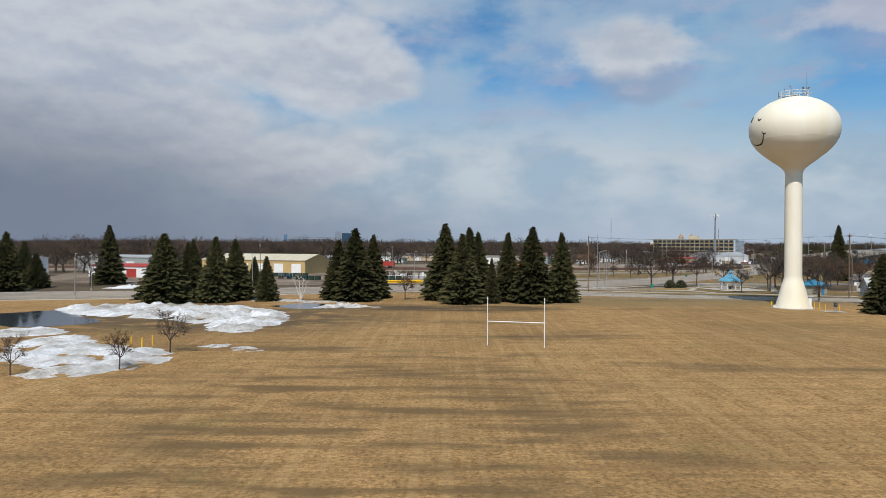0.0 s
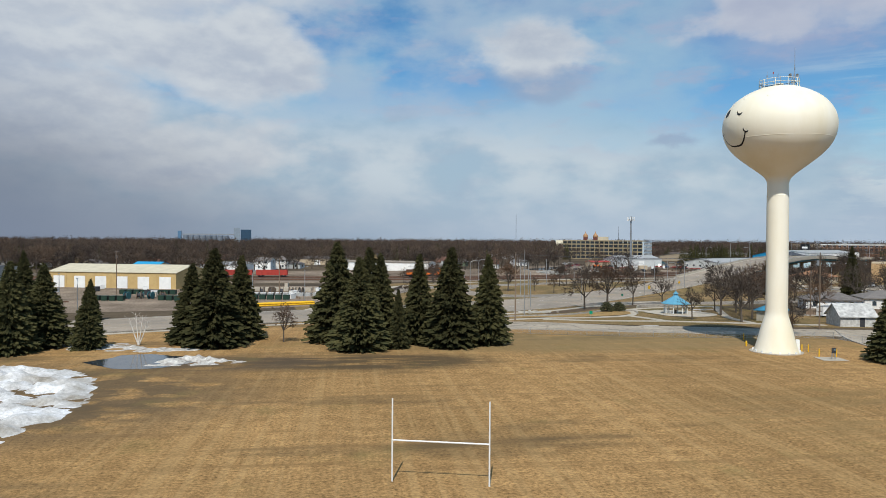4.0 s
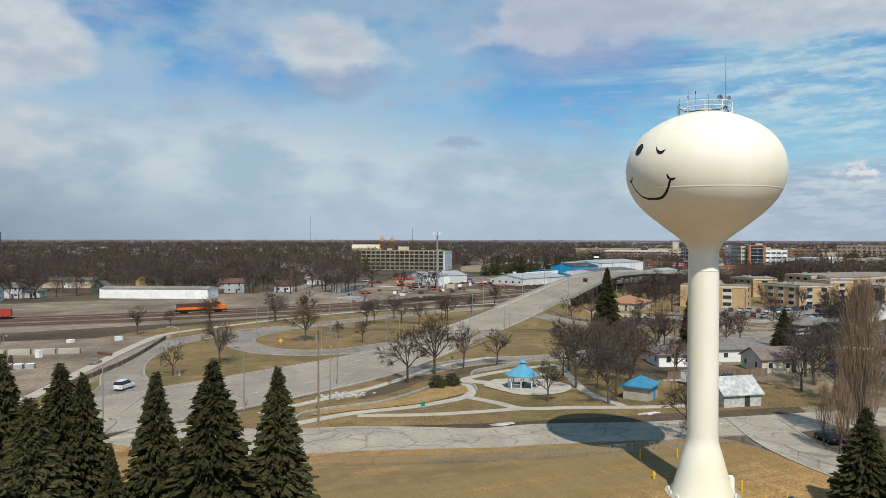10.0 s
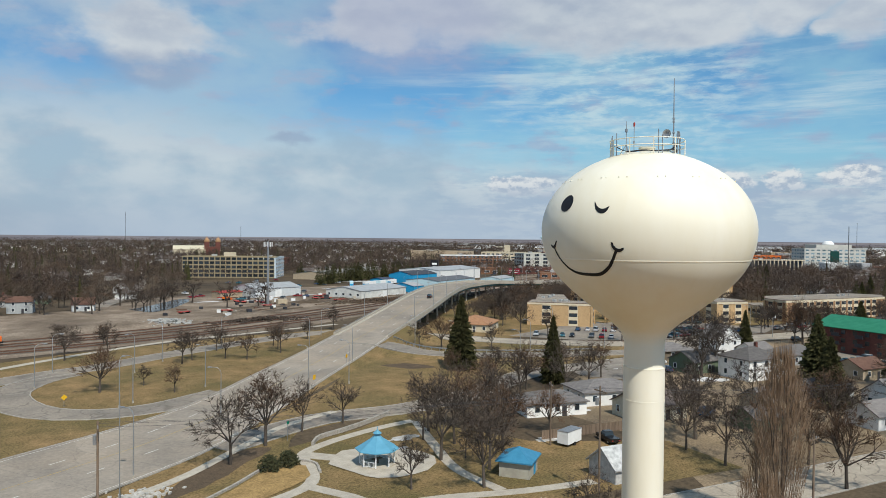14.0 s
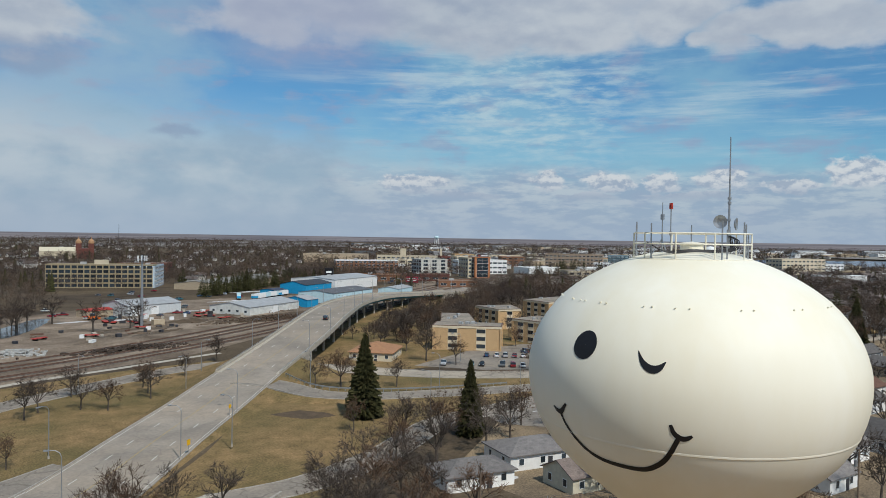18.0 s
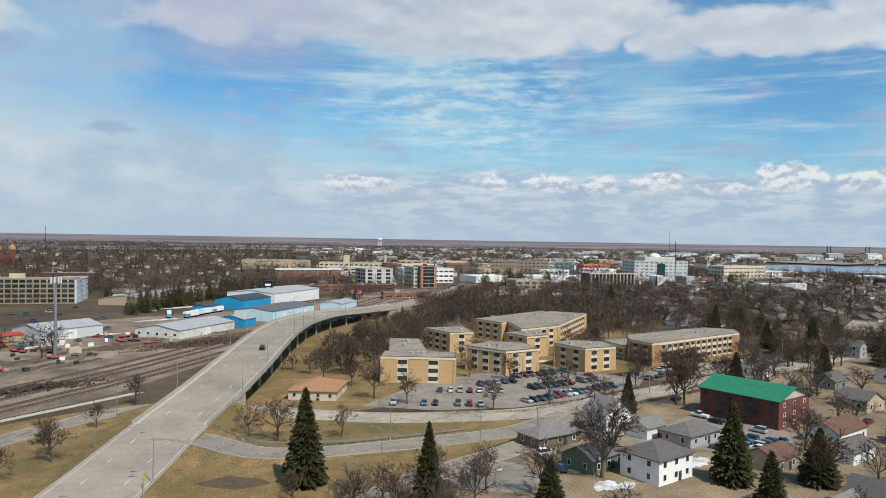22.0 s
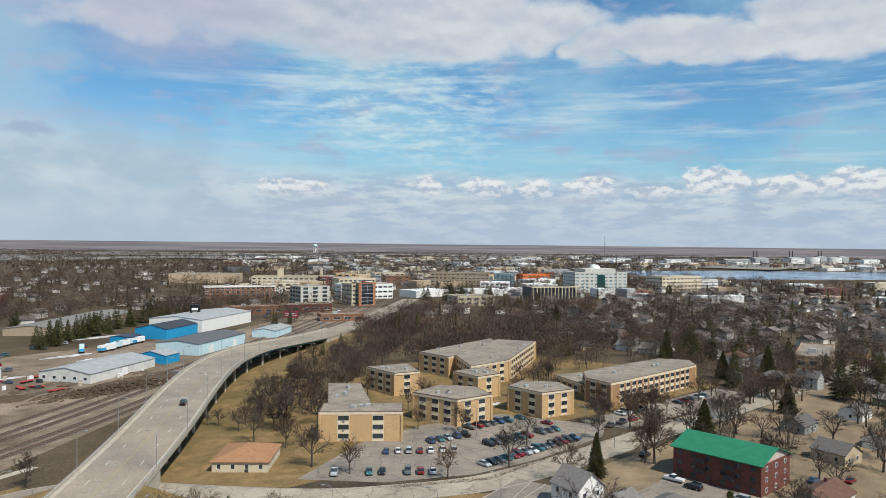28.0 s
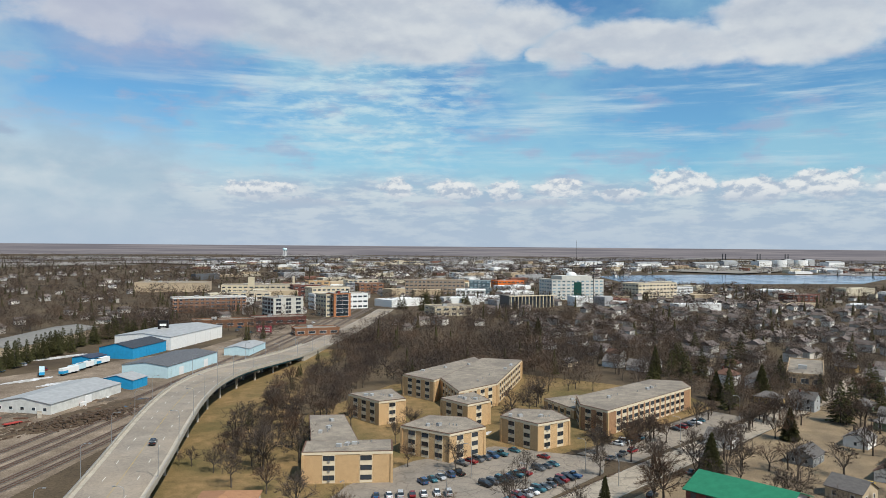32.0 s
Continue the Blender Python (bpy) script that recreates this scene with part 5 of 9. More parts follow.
apartments([(225.3, 315.2), (241.4, 295.2), (250.8, 302.6), (234.7, 322.6)], 9.4, 3, "three-storey tan brick apartment block with pale window strips", 9.5, 3.4)
apartments([(235.5, 321.5), (244.5, 310.5), (268.0, 336.5), (260.5, 346.0)], 9.2, 3, "rear wing of the tan brick apartment block", 5.5)
apartments([(267, 310.5), (267, 291.5), (281.5, 287), (289, 299), (284, 311)], 9.4, 3, "three-storey tan brick apartment block with angled corners", 6.2)
apartments([(298.5, 290), (295, 274), (308.5, 268.5), (316.5, 278.5), (311, 291)], 9.4, 3, "three-storey tan brick apartment block beside the parking lot", 6.2)
apartments([(296.5, 358.5), (292, 339.6), (302, 334.7), (314, 350.6)], 9.4, 3, "three-storey tan apartment block near the overpass", 6.2)
apartments([(311, 323.5), (307, 309), (318.5, 306), (328, 319)], 9.4, 3, "small three-storey tan apartment block", 6.0)
apartments([(343.6, 366), (339.5, 346), (395, 352), (408, 366)], 9.6, 3, "long tan brick apartment wing", 5.2)
apartments([(324, 323.5), (348.8, 319.5), (412.8, 340), (406, 360), (345, 346)], 9.8, 3, "large tan brick apartment block with a broad gravel roof", 5.2)
apartments([(332, 274), (327.6, 261.5), (392, 248.5), (403.5, 255), (399, 268), (345, 281)], 9.4, 3, "long tan and brown brick apartment block", 4.8, wall=mat("brown_tan_brick", (0.36, 0.205, 0.112), (0.29, 0.165, 0.09), 0.8, 0.9, fine=6.0))
low = apartments([(345, 282), (360, 279), (372, 292), (356, 300)], 4.2, 1, "low brown-roofed wing between the apartment blocks", 5.0)


def gable(m, x0, y0, x1, y1, z, rise, over=0.4, thick=0.18):
    """A gable roof with its ridge along x over a rectangle."""
    ym = (y0 + y1) / 2
    a, b = x0 - over, x1 + over
    drop = rise * over / ((y1 - y0) / 2)
    for s, ye in ((-1, y0 - over), (1, y1 + over)):
        lo, hi = z - drop, z + rise
        k = len(m.v)
        m.v += [(a, ye, lo), (b, ye, lo), (b, ym, hi), (a, ym, hi), (a, ye, lo + thick), (b, ye, lo + thick), (b, ym, hi + thick), (a, ym, hi + thick)]
        m.f += [(k + 4, k + 5, k + 6, k + 7), (k, k + 3, k + 2, k + 1), (k, k + 1, k + 5, k + 4), (k, k + 4, k + 7, k + 3), (k + 1, k + 2, k + 6, k + 5)]
    return m


def hip(m, x0, y0, x1, y1, z, rise, over=0.5):
    a, b, c, d = x0 - over, x1 + over, y0 - over, y1 + over
    r = min(b - a, d - c) / 2
    ym, zt = (c + d) / 2, z + rise
    p, q = ((a + r, ym, zt), (b - r, ym, zt)) if b - a >= d - c else (((a + b) / 2, c + r, zt), ((a + b) / 2, d - r, zt))
    if b - a >= d - c:
        m.face((a, c, z), (b, c, z), q, p).face((b, d, z), (a, d, z), p, q).face((a, d, z), (a, c, z), p).face((b, c, z), (b, d, z), q)
    else:
        m.face((a, c, z), (b, c, z), p).face((b, c, z), (b, d, z), q, p).face((b, d, z), (a, d, z), q).face((a, d, z), (a, c, z), p, q)
    m.box(a, c, z - 0.2, b, d, z)
    return m


def house(x, y, turn, w, d, h, rise, wall, roof, label, kind="gable", chimney=False, wins=True, name="house", category="house", group="houses", door=None, detail=True):
    """A small building on a rectangle, x and y at its middle, ridge along its own x."""
    ob = thing(name, x, y, 0, turn, label, category, group)
    body = Mesh().box(-w / 2, -d / 2, -0.2, w / 2, d / 2, h)
    if kind == "gable":
        for s in (-1, 1):
            body.face((s * w / 2, -d / 2, h), (s * w / 2, d / 2, h), (s * w / 2, 0, h + rise)) if s > 0 else body.face((s * w / 2, d / 2, h), (s * w / 2, -d / 2, h), (s * w / 2, 0, h + rise))
    part("wall", body, wall, ob)
    part("roof", (gable if kind == "gable" else hip)(Mesh(), -w / 2, -d / 2, w / 2, d / 2, h, rise), roof, ob)
    floors = 2 if h > 4.3 else 1
    if wins:
        for f in range(floors):
            z = 1.0 + f * 2.7
            for side, length in ((0, w), (2, w), (1, d), (3, d)):
                face = radians(turn) + (-math.pi / 2, 0, math.pi / 2, math.pi)[side]
                if math.cos(face) * (60 - x) + math.sin(face) * (145 - y) < -4:
                    continue
                n = max(1, int(length / 3.6)) if detail else (2 if side in (0, 2) else 1)
                for k in range(n):
                    s = -length / 2 + length * (k + 0.5) / n
                    if side == 0:
                        window(ob, s, -d / 2, z, 1.0, 1.2, 0)
                    elif side == 2:
                        window(ob, s, d / 2, z, 1.0, 1.2, math.pi)
                    elif side == 1:
                        window(ob, w / 2, s, z, 0.9, 1.2, math.pi / 2)
                    else:
                        window(ob, -w / 2, s, z, 0.9, 1.2, -math.pi / 2)
    part("door", Mesh().box(w * 0.12 - 0.5, -d / 2 - 0.06, 0, w * 0.12 + 0.5, -d / 2 + 0.02, 2.05), door or DARK, ob)
    if chimney:
        part("chimney", Mesh().box(w * 0.2 - 0.35, 0.2, h, w * 0.2 + 0.35, 0.9, h + rise + 0.8), RED_BRICK, ob)
    return ob


GRID = -11.5
house(126, 203.5, GRID - 8, 13, 8, 2.8, 1.7, SIDING, SHINGLE, "white bungalow with a pale grey shingled roof", "hip")
house(143.5, 204.5, GRID - 8, 14, 10, 3.0, 1.8, SIDING, SHINGLE, "long white bungalow with a grey roof", "hip")
house(140.3, 189.6, GRID - 3, 12, 8, 2.9, 2.0, mat("cream_siding", (0.60, 0.55, 0.42), None, 1, 0.75), mat("brown_grey_shingles", (0.21, 0.165, 0.14), (0.15, 0.12, 0.105), 1.0, 0.95, fine=4.0), "cream house with a brown-grey shingled gable roof")
house(193, 214.5, GRID + 6, 12, 8.5, 3.2, 2.3, SIDING_GREEN, SHINGLE, "dark green house with a grey roof")
house(202.5, 232, GRID - 4, 14, 8, 2.8, 1.9, mat("olive_siding", (0.16, 0.13, 0.095), None, 1, 0.8), SHINGLE, "low olive-brown bungalow beside the street", "hip")
house(222.5, 226.5, GRID + 80, 9, 8.5, 5.6, 3.6, SIDING, SHINGLE, "tall white two-storey gabled house")
house(226, 217, GRID, 8, 6.5, 3.0, 1.7, SIDING, SHINGLE, "white garage with a grey roof", wins=False, name="garage", category="garage")
house(196.5, 201, GRID, 12, 10, 5.4, 2.6, SIDING, SHINGLE, "large white two-storey house with a grey roof", "hip", chimney=True)
house(229, 206.5, GRID, 13, 9, 3.0, 2.2, SIDING_GREY, SHINGLE, "grey bungalow with a worn hip roof", "hip")
house(221, 184.5, GRID, 10, 8, 3.0, 2.0, SIDING_TAN, SHINGLE_BROWN, "tan house with a red-brown roof")
house(257, 179, GRID, 16, 9, 3.4, 2.4, SIDING, SHINGLE_BROWN, "white house with a red-brown roof and chimney", chimney=True)
house(241, 172.5, GRID, 12, 7, 3.0, 1.8, SIDING, SHINGLE, "white garage with a pale grey roof", wins=False, name="garage", category="garage")
house(303.5, 182, GRID + 80, 10, 9, 3.2, 2.6, SIDING_TAN, SHINGLE, "cream gabled cottage with dark windows")
house(334, 197, GRID, 11, 8, 3.0, 2.4, SIDING_GREY, SHINGLE, "grey-blue gabled cottage among trees")
house(266, 160, GRID + 90, 10, 9, 5.4, 2.6, mat("blue_grey_siding", (0.36, 0.42, 0.48), None, 1, 0.75), SHINGLE, "blue-grey two-storey house with a porch")
house(106.4, 168.6, GRID + 2, 7.2, 6.0, 2.3, 2.3, mat("peeling_white_boards", (0.58, 0.57, 0.54), (0.36, 0.35, 0.33), 1.6, 0.9), mat("patched_white_shingles", (0.55, 0.55, 0.53), (0.30, 0.30, 0.29), 1.2, 0.95), "weathered white shed with a patched roof", wins=False, name="shed", category="shed")
house(182, 176, GRID, 11, 8, 3.2, 2.2, SIDING_GREY, SHINGLE, "grey house with a dark roof among bare trees")
house(190, 164, GRID, 11, 8, 3.4, 3.0, SIDING, SHINGLE, "white gabled house with dark shingles")
house(165, 178, GRID, 10, 7, 3.0, 2.0, SIDING_TAN, SHINGLE, "tan house with a grey roof among trees")
house(205, 160, GRID + 90, 10, 8, 3.2, 3.0, SIDING, SHINGLE, "white house with dark window frames")
house(171, 160, GRID, 9, 7, 2.8, 2.0, SIDING, SHINGLE, "small white house among bare trees")
house(150, 172, GRID, 8, 6, 2.6, 1.6, SIDING_GREEN, SHINGLE, "small green-grey garden shed", wins=False, name="shed", category="shed")
brn = house(197.5, 315.5, -53, 15, 17, 3.0, 2.6, CREAM, mat("orange_brown_shingles", (0.36, 0.19, 0.10), (0.29, 0.15, 0.08), 1.0, 0.95, fine=4.0), "low cream community building with an orange-brown hip roof", "hip", name="community_building", category="building")

# green-roofed brick block
gb = thing("apartment_building", 266.5, 202.5, 0, 78, "three-storey dark red brick block with a bright green metal gable roof", "apartment building")
bm_ = Mesh().box(-12, -8.5, -0.2, 12, 8.5, 8.0)
part("wall", bm_, RED_BRICK, gb)
ends = Mesh()
for s in (-1, 1):
    ends.face((s * 11.95, -8.5 * s, 8.0), (s * 11.95, 8.5 * s, 8.0), (s * 11.95, 0, 10.9))
part("gable_end", ends, mat("pale_pink_boards", (0.55, 0.46, 0.42), None, 1, 0.8), gb)
part("roof", gable(Mesh(), -12, -8.5, 12, 8.5, 8.0, 2.9, 0.7, 0.2), GREENROOF, gb, "bright green metal gable roof")
for f in range(3):
    for k in range(6):
        for s in (-1, 1):
            window(gb, -10 + 4 * k, s * 8.5, 0.8 + f * 2.65, 1.3, 1.2, 0 if s < 0 else math.pi, trim=BRONZE)
    for k in range(3):
        for s in (-1, 1):
            window(gb, s * 12, -5.5 + 5.5 * k, 0.8 + f * 2.65, 1.0, 1.0, s * math.pi / 2)
for f in range(2):
    for x in (-4, 4):
        bal = part("balcony", Mesh().box(x - 1.3, 8.5, 2.7 + f * 2.65, x + 1.3, 9.7, 2.85 + f * 2.65), DARK, gb)
        part("balustrade", Mesh().box(x - 1.3, 9.64, 2.85 + f * 2.65, x + 1.3, 9.7, 3.8 + f * 2.65), DARK, bal)


def shed(x, y, turn, w, d, h, rise, wall, roof, label, doors=0, name="warehouse", door_mat=None, side_wins=0):
    """A plain metal building; x and y at its middle."""
    ob = thing(name, x, y, 0, turn, label, "warehouse", "warehouses")
    body = Mesh().box(-w / 2, -d / 2, -0.2, w / 2, d / 2, h)
    for s in (-1, 1):
        body.face((s * w / 2, -s * d / 2, h), (s * w / 2, s * d / 2, h), (s * w / 2, 0, h + rise))
    part("wall", body, wall, ob)
    part("roof", gable(Mesh(), -w / 2, -d / 2, w / 2, d / 2, h, rise, 0.3, 0.15), roof, ob)
    for k in range(doors):
        part("roller_door", Mesh().box(-w / 2 + w * (k + 0.5) / doors - 2.2, -d / 2 - 0.08, 0, -w / 2 + w * (k + 0.5) / doors + 2.2, -d / 2 + 0.02, min(4.2, h - 0.8)), door_mat or WHITE, ob)
    for k in range(side_wins):
        window(ob, -w / 2, -d / 2 + d * (k + 0.5) / side_wins, 1.4, 1.6, 1.2, -math.pi / 2)
    rib = Mesh().box(-0.05, -0.05, 0, 0.05, 0.05, h).data("wall_rib", wall)
    n = int(w / 3.4)
    for k in range(n + 1):
        for s in (-1, 1):
            part("wall_rib", rib, None, ob).location = (-w / 2 + w * k / n, s * d / 2, 0)
    return ob


shed(-79, 306, -18, 50, 22, 5.6, 2.4, YELLOW_WALL, CREAM_ROOF, "long yellow metal depot with a cream roof and white roller doors", 6)
shed(246, 479, 23, 46, 26, 4.2, 2.2, mat("worn_white_siding", (0.66, 0.66, 0.62), (0.50, 0.50, 0.47), 0.3, 0.7), METALROOF, "long low white warehouse with a grey metal roof", 1, side_wins=5)
shed(281, 487, 23, 12, 17, 4.4, 2.0, BLUE, METALROOF, "bright blue metal shed with a grey gable roof")
shed(325, 510, 23, 52, 26, 6.2, 1.6, PALEBLUE, mat("dark_metal_roof", (0.12, 0.12, 0.125), None, 1, 0.6), "pale blue warehouse with a dark low roof", 2)
shed(345, 575, 23, 36, 22, 6.5, 2.6, BLUE, mat("black_barrel_roof", (0.05, 0.055, 0.065), None, 1, 0.6), "blue warehouse with a black roof")
shed(312, 568, 23, 14, 12, 3.6, 1.0, BLUE, mat("navy_roof", (0.05, 0.06, 0.09), None, 1, 0.6), "small blue shed beside the warehouse")
shed(393, 603, 23, 70, 40, 8.5, 2.0, SIDING, METALROOF, "large white warehouse with a grey roof", 0)
shed(392, 527, 28, 30, 16, 4.5, 1.4, PALEBLUE, METALROOF, "pale blue shop building beside the overpass", 0)
shed(336, 672, 35, 118, 34, 4.6, 2.0, SIDING_TAN, mat("grey_tar_roof", (0.22, 0.21, 0.19), (0.17, 0.16, 0.145), 0.3, 0.9), "long low building with a grey roof behind evergreens")
shed(193, 505, 12, 32, 22, 5.2, 2.4, mat("pale_grey_siding", (0.58, 0.60, 0.60), None, 1, 0.65), METALROOF, "pale grey metal workshop with a gable roof", 1)
shed(168, 503, 12, 14, 9, 3.2, 0.8, SIDING_TAN, RED, "low shop with a red roof")
shed(24, 448, -26, 52, 14, 4.6, 0.8, SIDING, FLATROOF, "long low white building beyond the rail yard", 3)
shed(-20, 545, -15, 30, 14, 4.0, 1.6, SIDING_TAN, SHINGLE, "low tan shop building", 1)
shed(-150, 330, -18, 40, 20, 6.0, 1.0, SIDING_GREY, METALROOF, "grey metal depot building", 2)
shed(-95, 395, -18, 14, 12, 4.4, 1.8, SIDING_TAN, BLUE, "tan shed with a blue roof", 1)
shed(-62, 420, -18, 22, 12, 4, 1.6, WHITE, METALROOF, "white tarpaulin storage shelter", 0)
shed(-170, 260, -18, 36, 16, 7, 0.8, WHITE, METALROOF, "white flat commercial building beyond the avenue", 3)
shed(-120, 262, -18, 26, 12, 4, 0.8, WHITE, RED, "white shop with red trim beyond the avenue", 2, door_mat=RED)


def storeys(name, x, y, turn, w, d, h, floors, cols, side_cols, wall, label, pane=None, roof=None, wide=None, band_mat=None, tall_win=None, category="office building", group="town centre buildings", trim=None):
    """A flat-roofed town building; x and y at its front left corner, its front along its own x."""
    ob = thing(name, x, y, 0, turn, label, category, group)
    part("wall", Mesh().box(0, 0, -0.2, w, d, h), wall, ob)
    par = Mesh()
    for a, b, c, e in ((-0.2, -0.2, w + 0.2, 0.3), (-0.2, d - 0.3, w + 0.2, d + 0.2), (-0.2, 0.3, 0.3, d - 0.3), (w - 0.3, 0.3, w + 0.2, d - 0.3)):
        par.box(a, b, h - 0.4, c, e, h + 0.6)
    part("parapet", par, band_mat or wall, ob)
    part("roof", Mesh().box(0.3, 0.3, h, w - 0.3, d - 0.3, h + 0.1), roof or FLATROOF, ob)
    part("roof_unit", Mesh().box(w * 0.3, d * 0.3, h + 0.1, w * 0.3 + 4, d * 0.3 + 3, h + 2.2), METALROOF, ob)
    fh = h / floors
    for f in range(floors):
        wh = tall_win or min(1.9, fh * 0.55)
        for k in range(cols):
            ww = wide or w / cols * 0.6
            window(ob, w * (k + 0.5) / cols, 0, f * fh + fh * 0.28, ww, wh, 0, pane, trim=trim)
        for k in range(side_cols):
            ww = wide or d / side_cols * 0.6
            window(ob, 0, d * (k + 0.5) / side_cols, f * fh + fh * 0.28, ww, wh, -math.pi / 2, pane, trim=trim)
    return ob


# condominium beyond the rail yard
co = storeys("apartment_building", 206, 713, -33, 76, 18, 17.5, 5, 17, 4, mat("tan_concrete", (0.33, 0.27, 0.165), (0.28, 0.228, 0.14), 0.2, 0.85), "five-storey tan concrete former warehouse with dark window rows", wide=3.4, tall_win=2.2, category="apartment building", trim=BRONZE)
part("rooftop_sign", Mesh().box(34, 1, 17.6, 44, 2, 21.5), CREAM, co, "blank cream sign panel on the roof")
storeys("apartment_building", 271, 671, 57, 42, 20, 16.5, 5, 9, 3, mat("blue_white_panels", (0.50, 0.57, 0.62), (0.42, 0.50, 0.56), 0.3, 0.7), "five-storey pale blue and grey apartment wing", category="apartment building")

storeys("mall", 690, 1090, -50, 96, 50, 13, 2, 0, 0, mat("tan_stucco", (0.52, 0.41, 0.28), (0.46, 0.36, 0.25), 0.1, 0.85), "broad windowless tan stucco building")
tn = storeys("school", 712, 934, -46, 112, 40, 14, 3, 16, 5, CREAM, "long cream stone public building with a square tower")
part("tower", Mesh().box(34, 6, 14, 42, 14, 25), CREAM, tn)
part("chimney", Mesh().box(92, 8, 14, 95, 11, 26), CREAM, tn)
storeys("apartment_building", 528, 785, -30, 72, 18, 14.5, 4, 14, 3, BROWN_BRICK, "four-storey brick and white apartment row", band_mat=WHITE, category="apartment building")
storeys("apartment_building", 548, 665, -20, 30, 26, 19, 5, 3, 4, mat("pale_panel", (0.55, 0.53, 0.47), None, 0.4, 0.8), "pale block with dark green panels", GLASS, wide=5.0, tall_win=2.6)
storeys("office_building", 592, 640, -20, 26, 22, 21, 5, 5, 4, CREAM, "cream stone office block with balconies")
bk = storeys("office_building", 594, 632, -22, 18, 16, 22, 6, 1, 1, mat("orange_brick", (0.42, 0.17, 0.075), None, 0.6, 0.85), "orange brick office tower with a black glass front", wide=13.0, tall_win=3.4)
part("sign_band", Mesh().box(4, 2, 22.6, 17, 3, 25), BLACK, bk, "black sign box with plain white and red bars")
part("sign_bar", Mesh().box(8, 1.9, 23.3, 16, 2.0, 24.3), WHITE, bk)
part("sign_bar", Mesh().box(5, 1.9, 23.3, 7.2, 2.0, 24.3), RED, bk)
storeys("office_building", 640, 700, -30, 60, 24, 16, 3, 10, 4, WHITE, "long white office building with ribbon windows", wide=4.5)
storeys("office_building", 700, 760, -30, 46, 30, 18, 4, 8, 4, TAN_LIGHT, "pale office block near the bank")
storeys("office_building", 905, 775, -60, 84, 24, 20, 4, 14, 4, mat("brown_office_brick", (0.33, 0.25, 0.18), None, 0.5, 0.85), "long brown brick office building with a green roof box")
storeys("office_building", 965, 705, -60, 30, 20, 19, 5, 5, 3, PALEGLASS, "small glass office block", PALEGLASS)
storeys("office_building", 905, 690, -60, 40, 30, 9, 2, 6, 3, WHITE, "low white hall with a pale roof", roof=WHITE)
mw = storeys("courthouse", 930, 560, -38, 76, 36, 26, 6, 11, 5, mat("white_stone", (0.56, 0.55, 0.50), (0.48, 0.47, 0.43), 0.2, 0.8), "large white stepped office building with a small dome", PALEGLASS)
part("wing", Mesh().box(16, 3, 26, 60, 33, 31), mat("white_stone_upper", (0.56, 0.55, 0.50), None, 0.2, 0.8), mw)
part("dome", Mesh().lathe([(7, 31), (7, 32), (5.8, 34), (3.5, 35.5), (0.1, 36)], 24, 38, 18), WHITE, mw)
part("glass_front", Mesh().box(32, -0.4, 4, 43, 0.1, 23), mat("green_glass", (0.02, 0.07, 0.06), None, 0.5, 0.15), mw)
pl = storeys("office_building", 785, 545, -33, 38, 22, 13.5, 1, 0, 0, mat("grey_stone", (0.16, 0.15, 0.14), None, 0.4, 0.85), "grey stone building with tall white pillars")
for k in range(13):
    part("pillar", Mesh().box(1.9 + k * 4.6, -1.2, 0, 2.6 + k * 4.6, -0.2, 13.2), TAN_LIGHT, pl)
    if k < 12:
        part("tall_window", Mesh().box(3.2 + k * 4.6, -0.15, 0.5, 5.8 + k * 4.6, 0.05, 13.0), GLASS, pl)
part("cornice", Mesh().box(-0.5, -1.8, 13.2, 60.5, 0, 14.2), TAN_LIGHT, pl)
storeys("office_building", 1026, 478, -27, 72, 30, 20, 4, 11, 5, TAN_LIGHT, "tan stone office building behind bare trees")
storeys("office_building", 1098, 450, -27, 36, 20, 13, 3, 6, 3, WHITE, "small white office building")
storeys("clinic", 474, 222, -84, 17, 56, 6.2, 1, 3, 8, mat("tan_clinic_brick", (0.40, 0.29, 0.18), None, 0.6, 0.9), "tan brick institutional building with dark tall windows", tall_win=2.4)
for k, (x, y, w, d, h, m, lab) in enumerate(((760, 850, 40, 25, 15, RED_BRICK, "red brick commercial block"), (820, 880, 30, 25, 17, TAN, "tan brick commercial block"), (640, 830, 45, 26, 12, TAN_LIGHT, "pale flat-roofed commercial block"), (870, 830, 36, 24, 14, BROWN_BRICK, "brown brick commercial block"),
                                             (1050, 820, 60, 30, 11, TAN, "tan commercial block"), (1150, 760, 50, 26, 10, ORANGE, "long shop with an orange roof line"), (950, 920, 50, 30, 13, TAN_LIGHT, "pale commercial block"), (1180, 640, 40, 24, 12, TAN, "tan commercial block"),
                                             (500, 640, 46, 20, 6, RED_BRICK, "low red brick building"), (455, 660, 50, 16, 6, BROWN_BRICK, "low brown brick building"), (470, 560, 34, 16, 5, BROWN_BRICK, "low dark restaurant building"), (660, 560, 40, 30, 9, CREAM, "low cream building among trees"),
                                             (1250, 900, 70, 40, 9, WHITE, "long white commercial building"), (1400, 1000, 90, 40, 10, WHITE, "long white commercial building"), (330, 900, 50, 26, 10, RED_BRICK, "red brick building among trees"), (1100, 300, 46, 24, 9, RED_BRICK, "low red brick building"))):
    storeys("commercial_building", x, y, -35, w, d, h, max(1, int(h / 4)), max(3, int(w / 8)), 2, m, lab + " in the town centre", category="building")

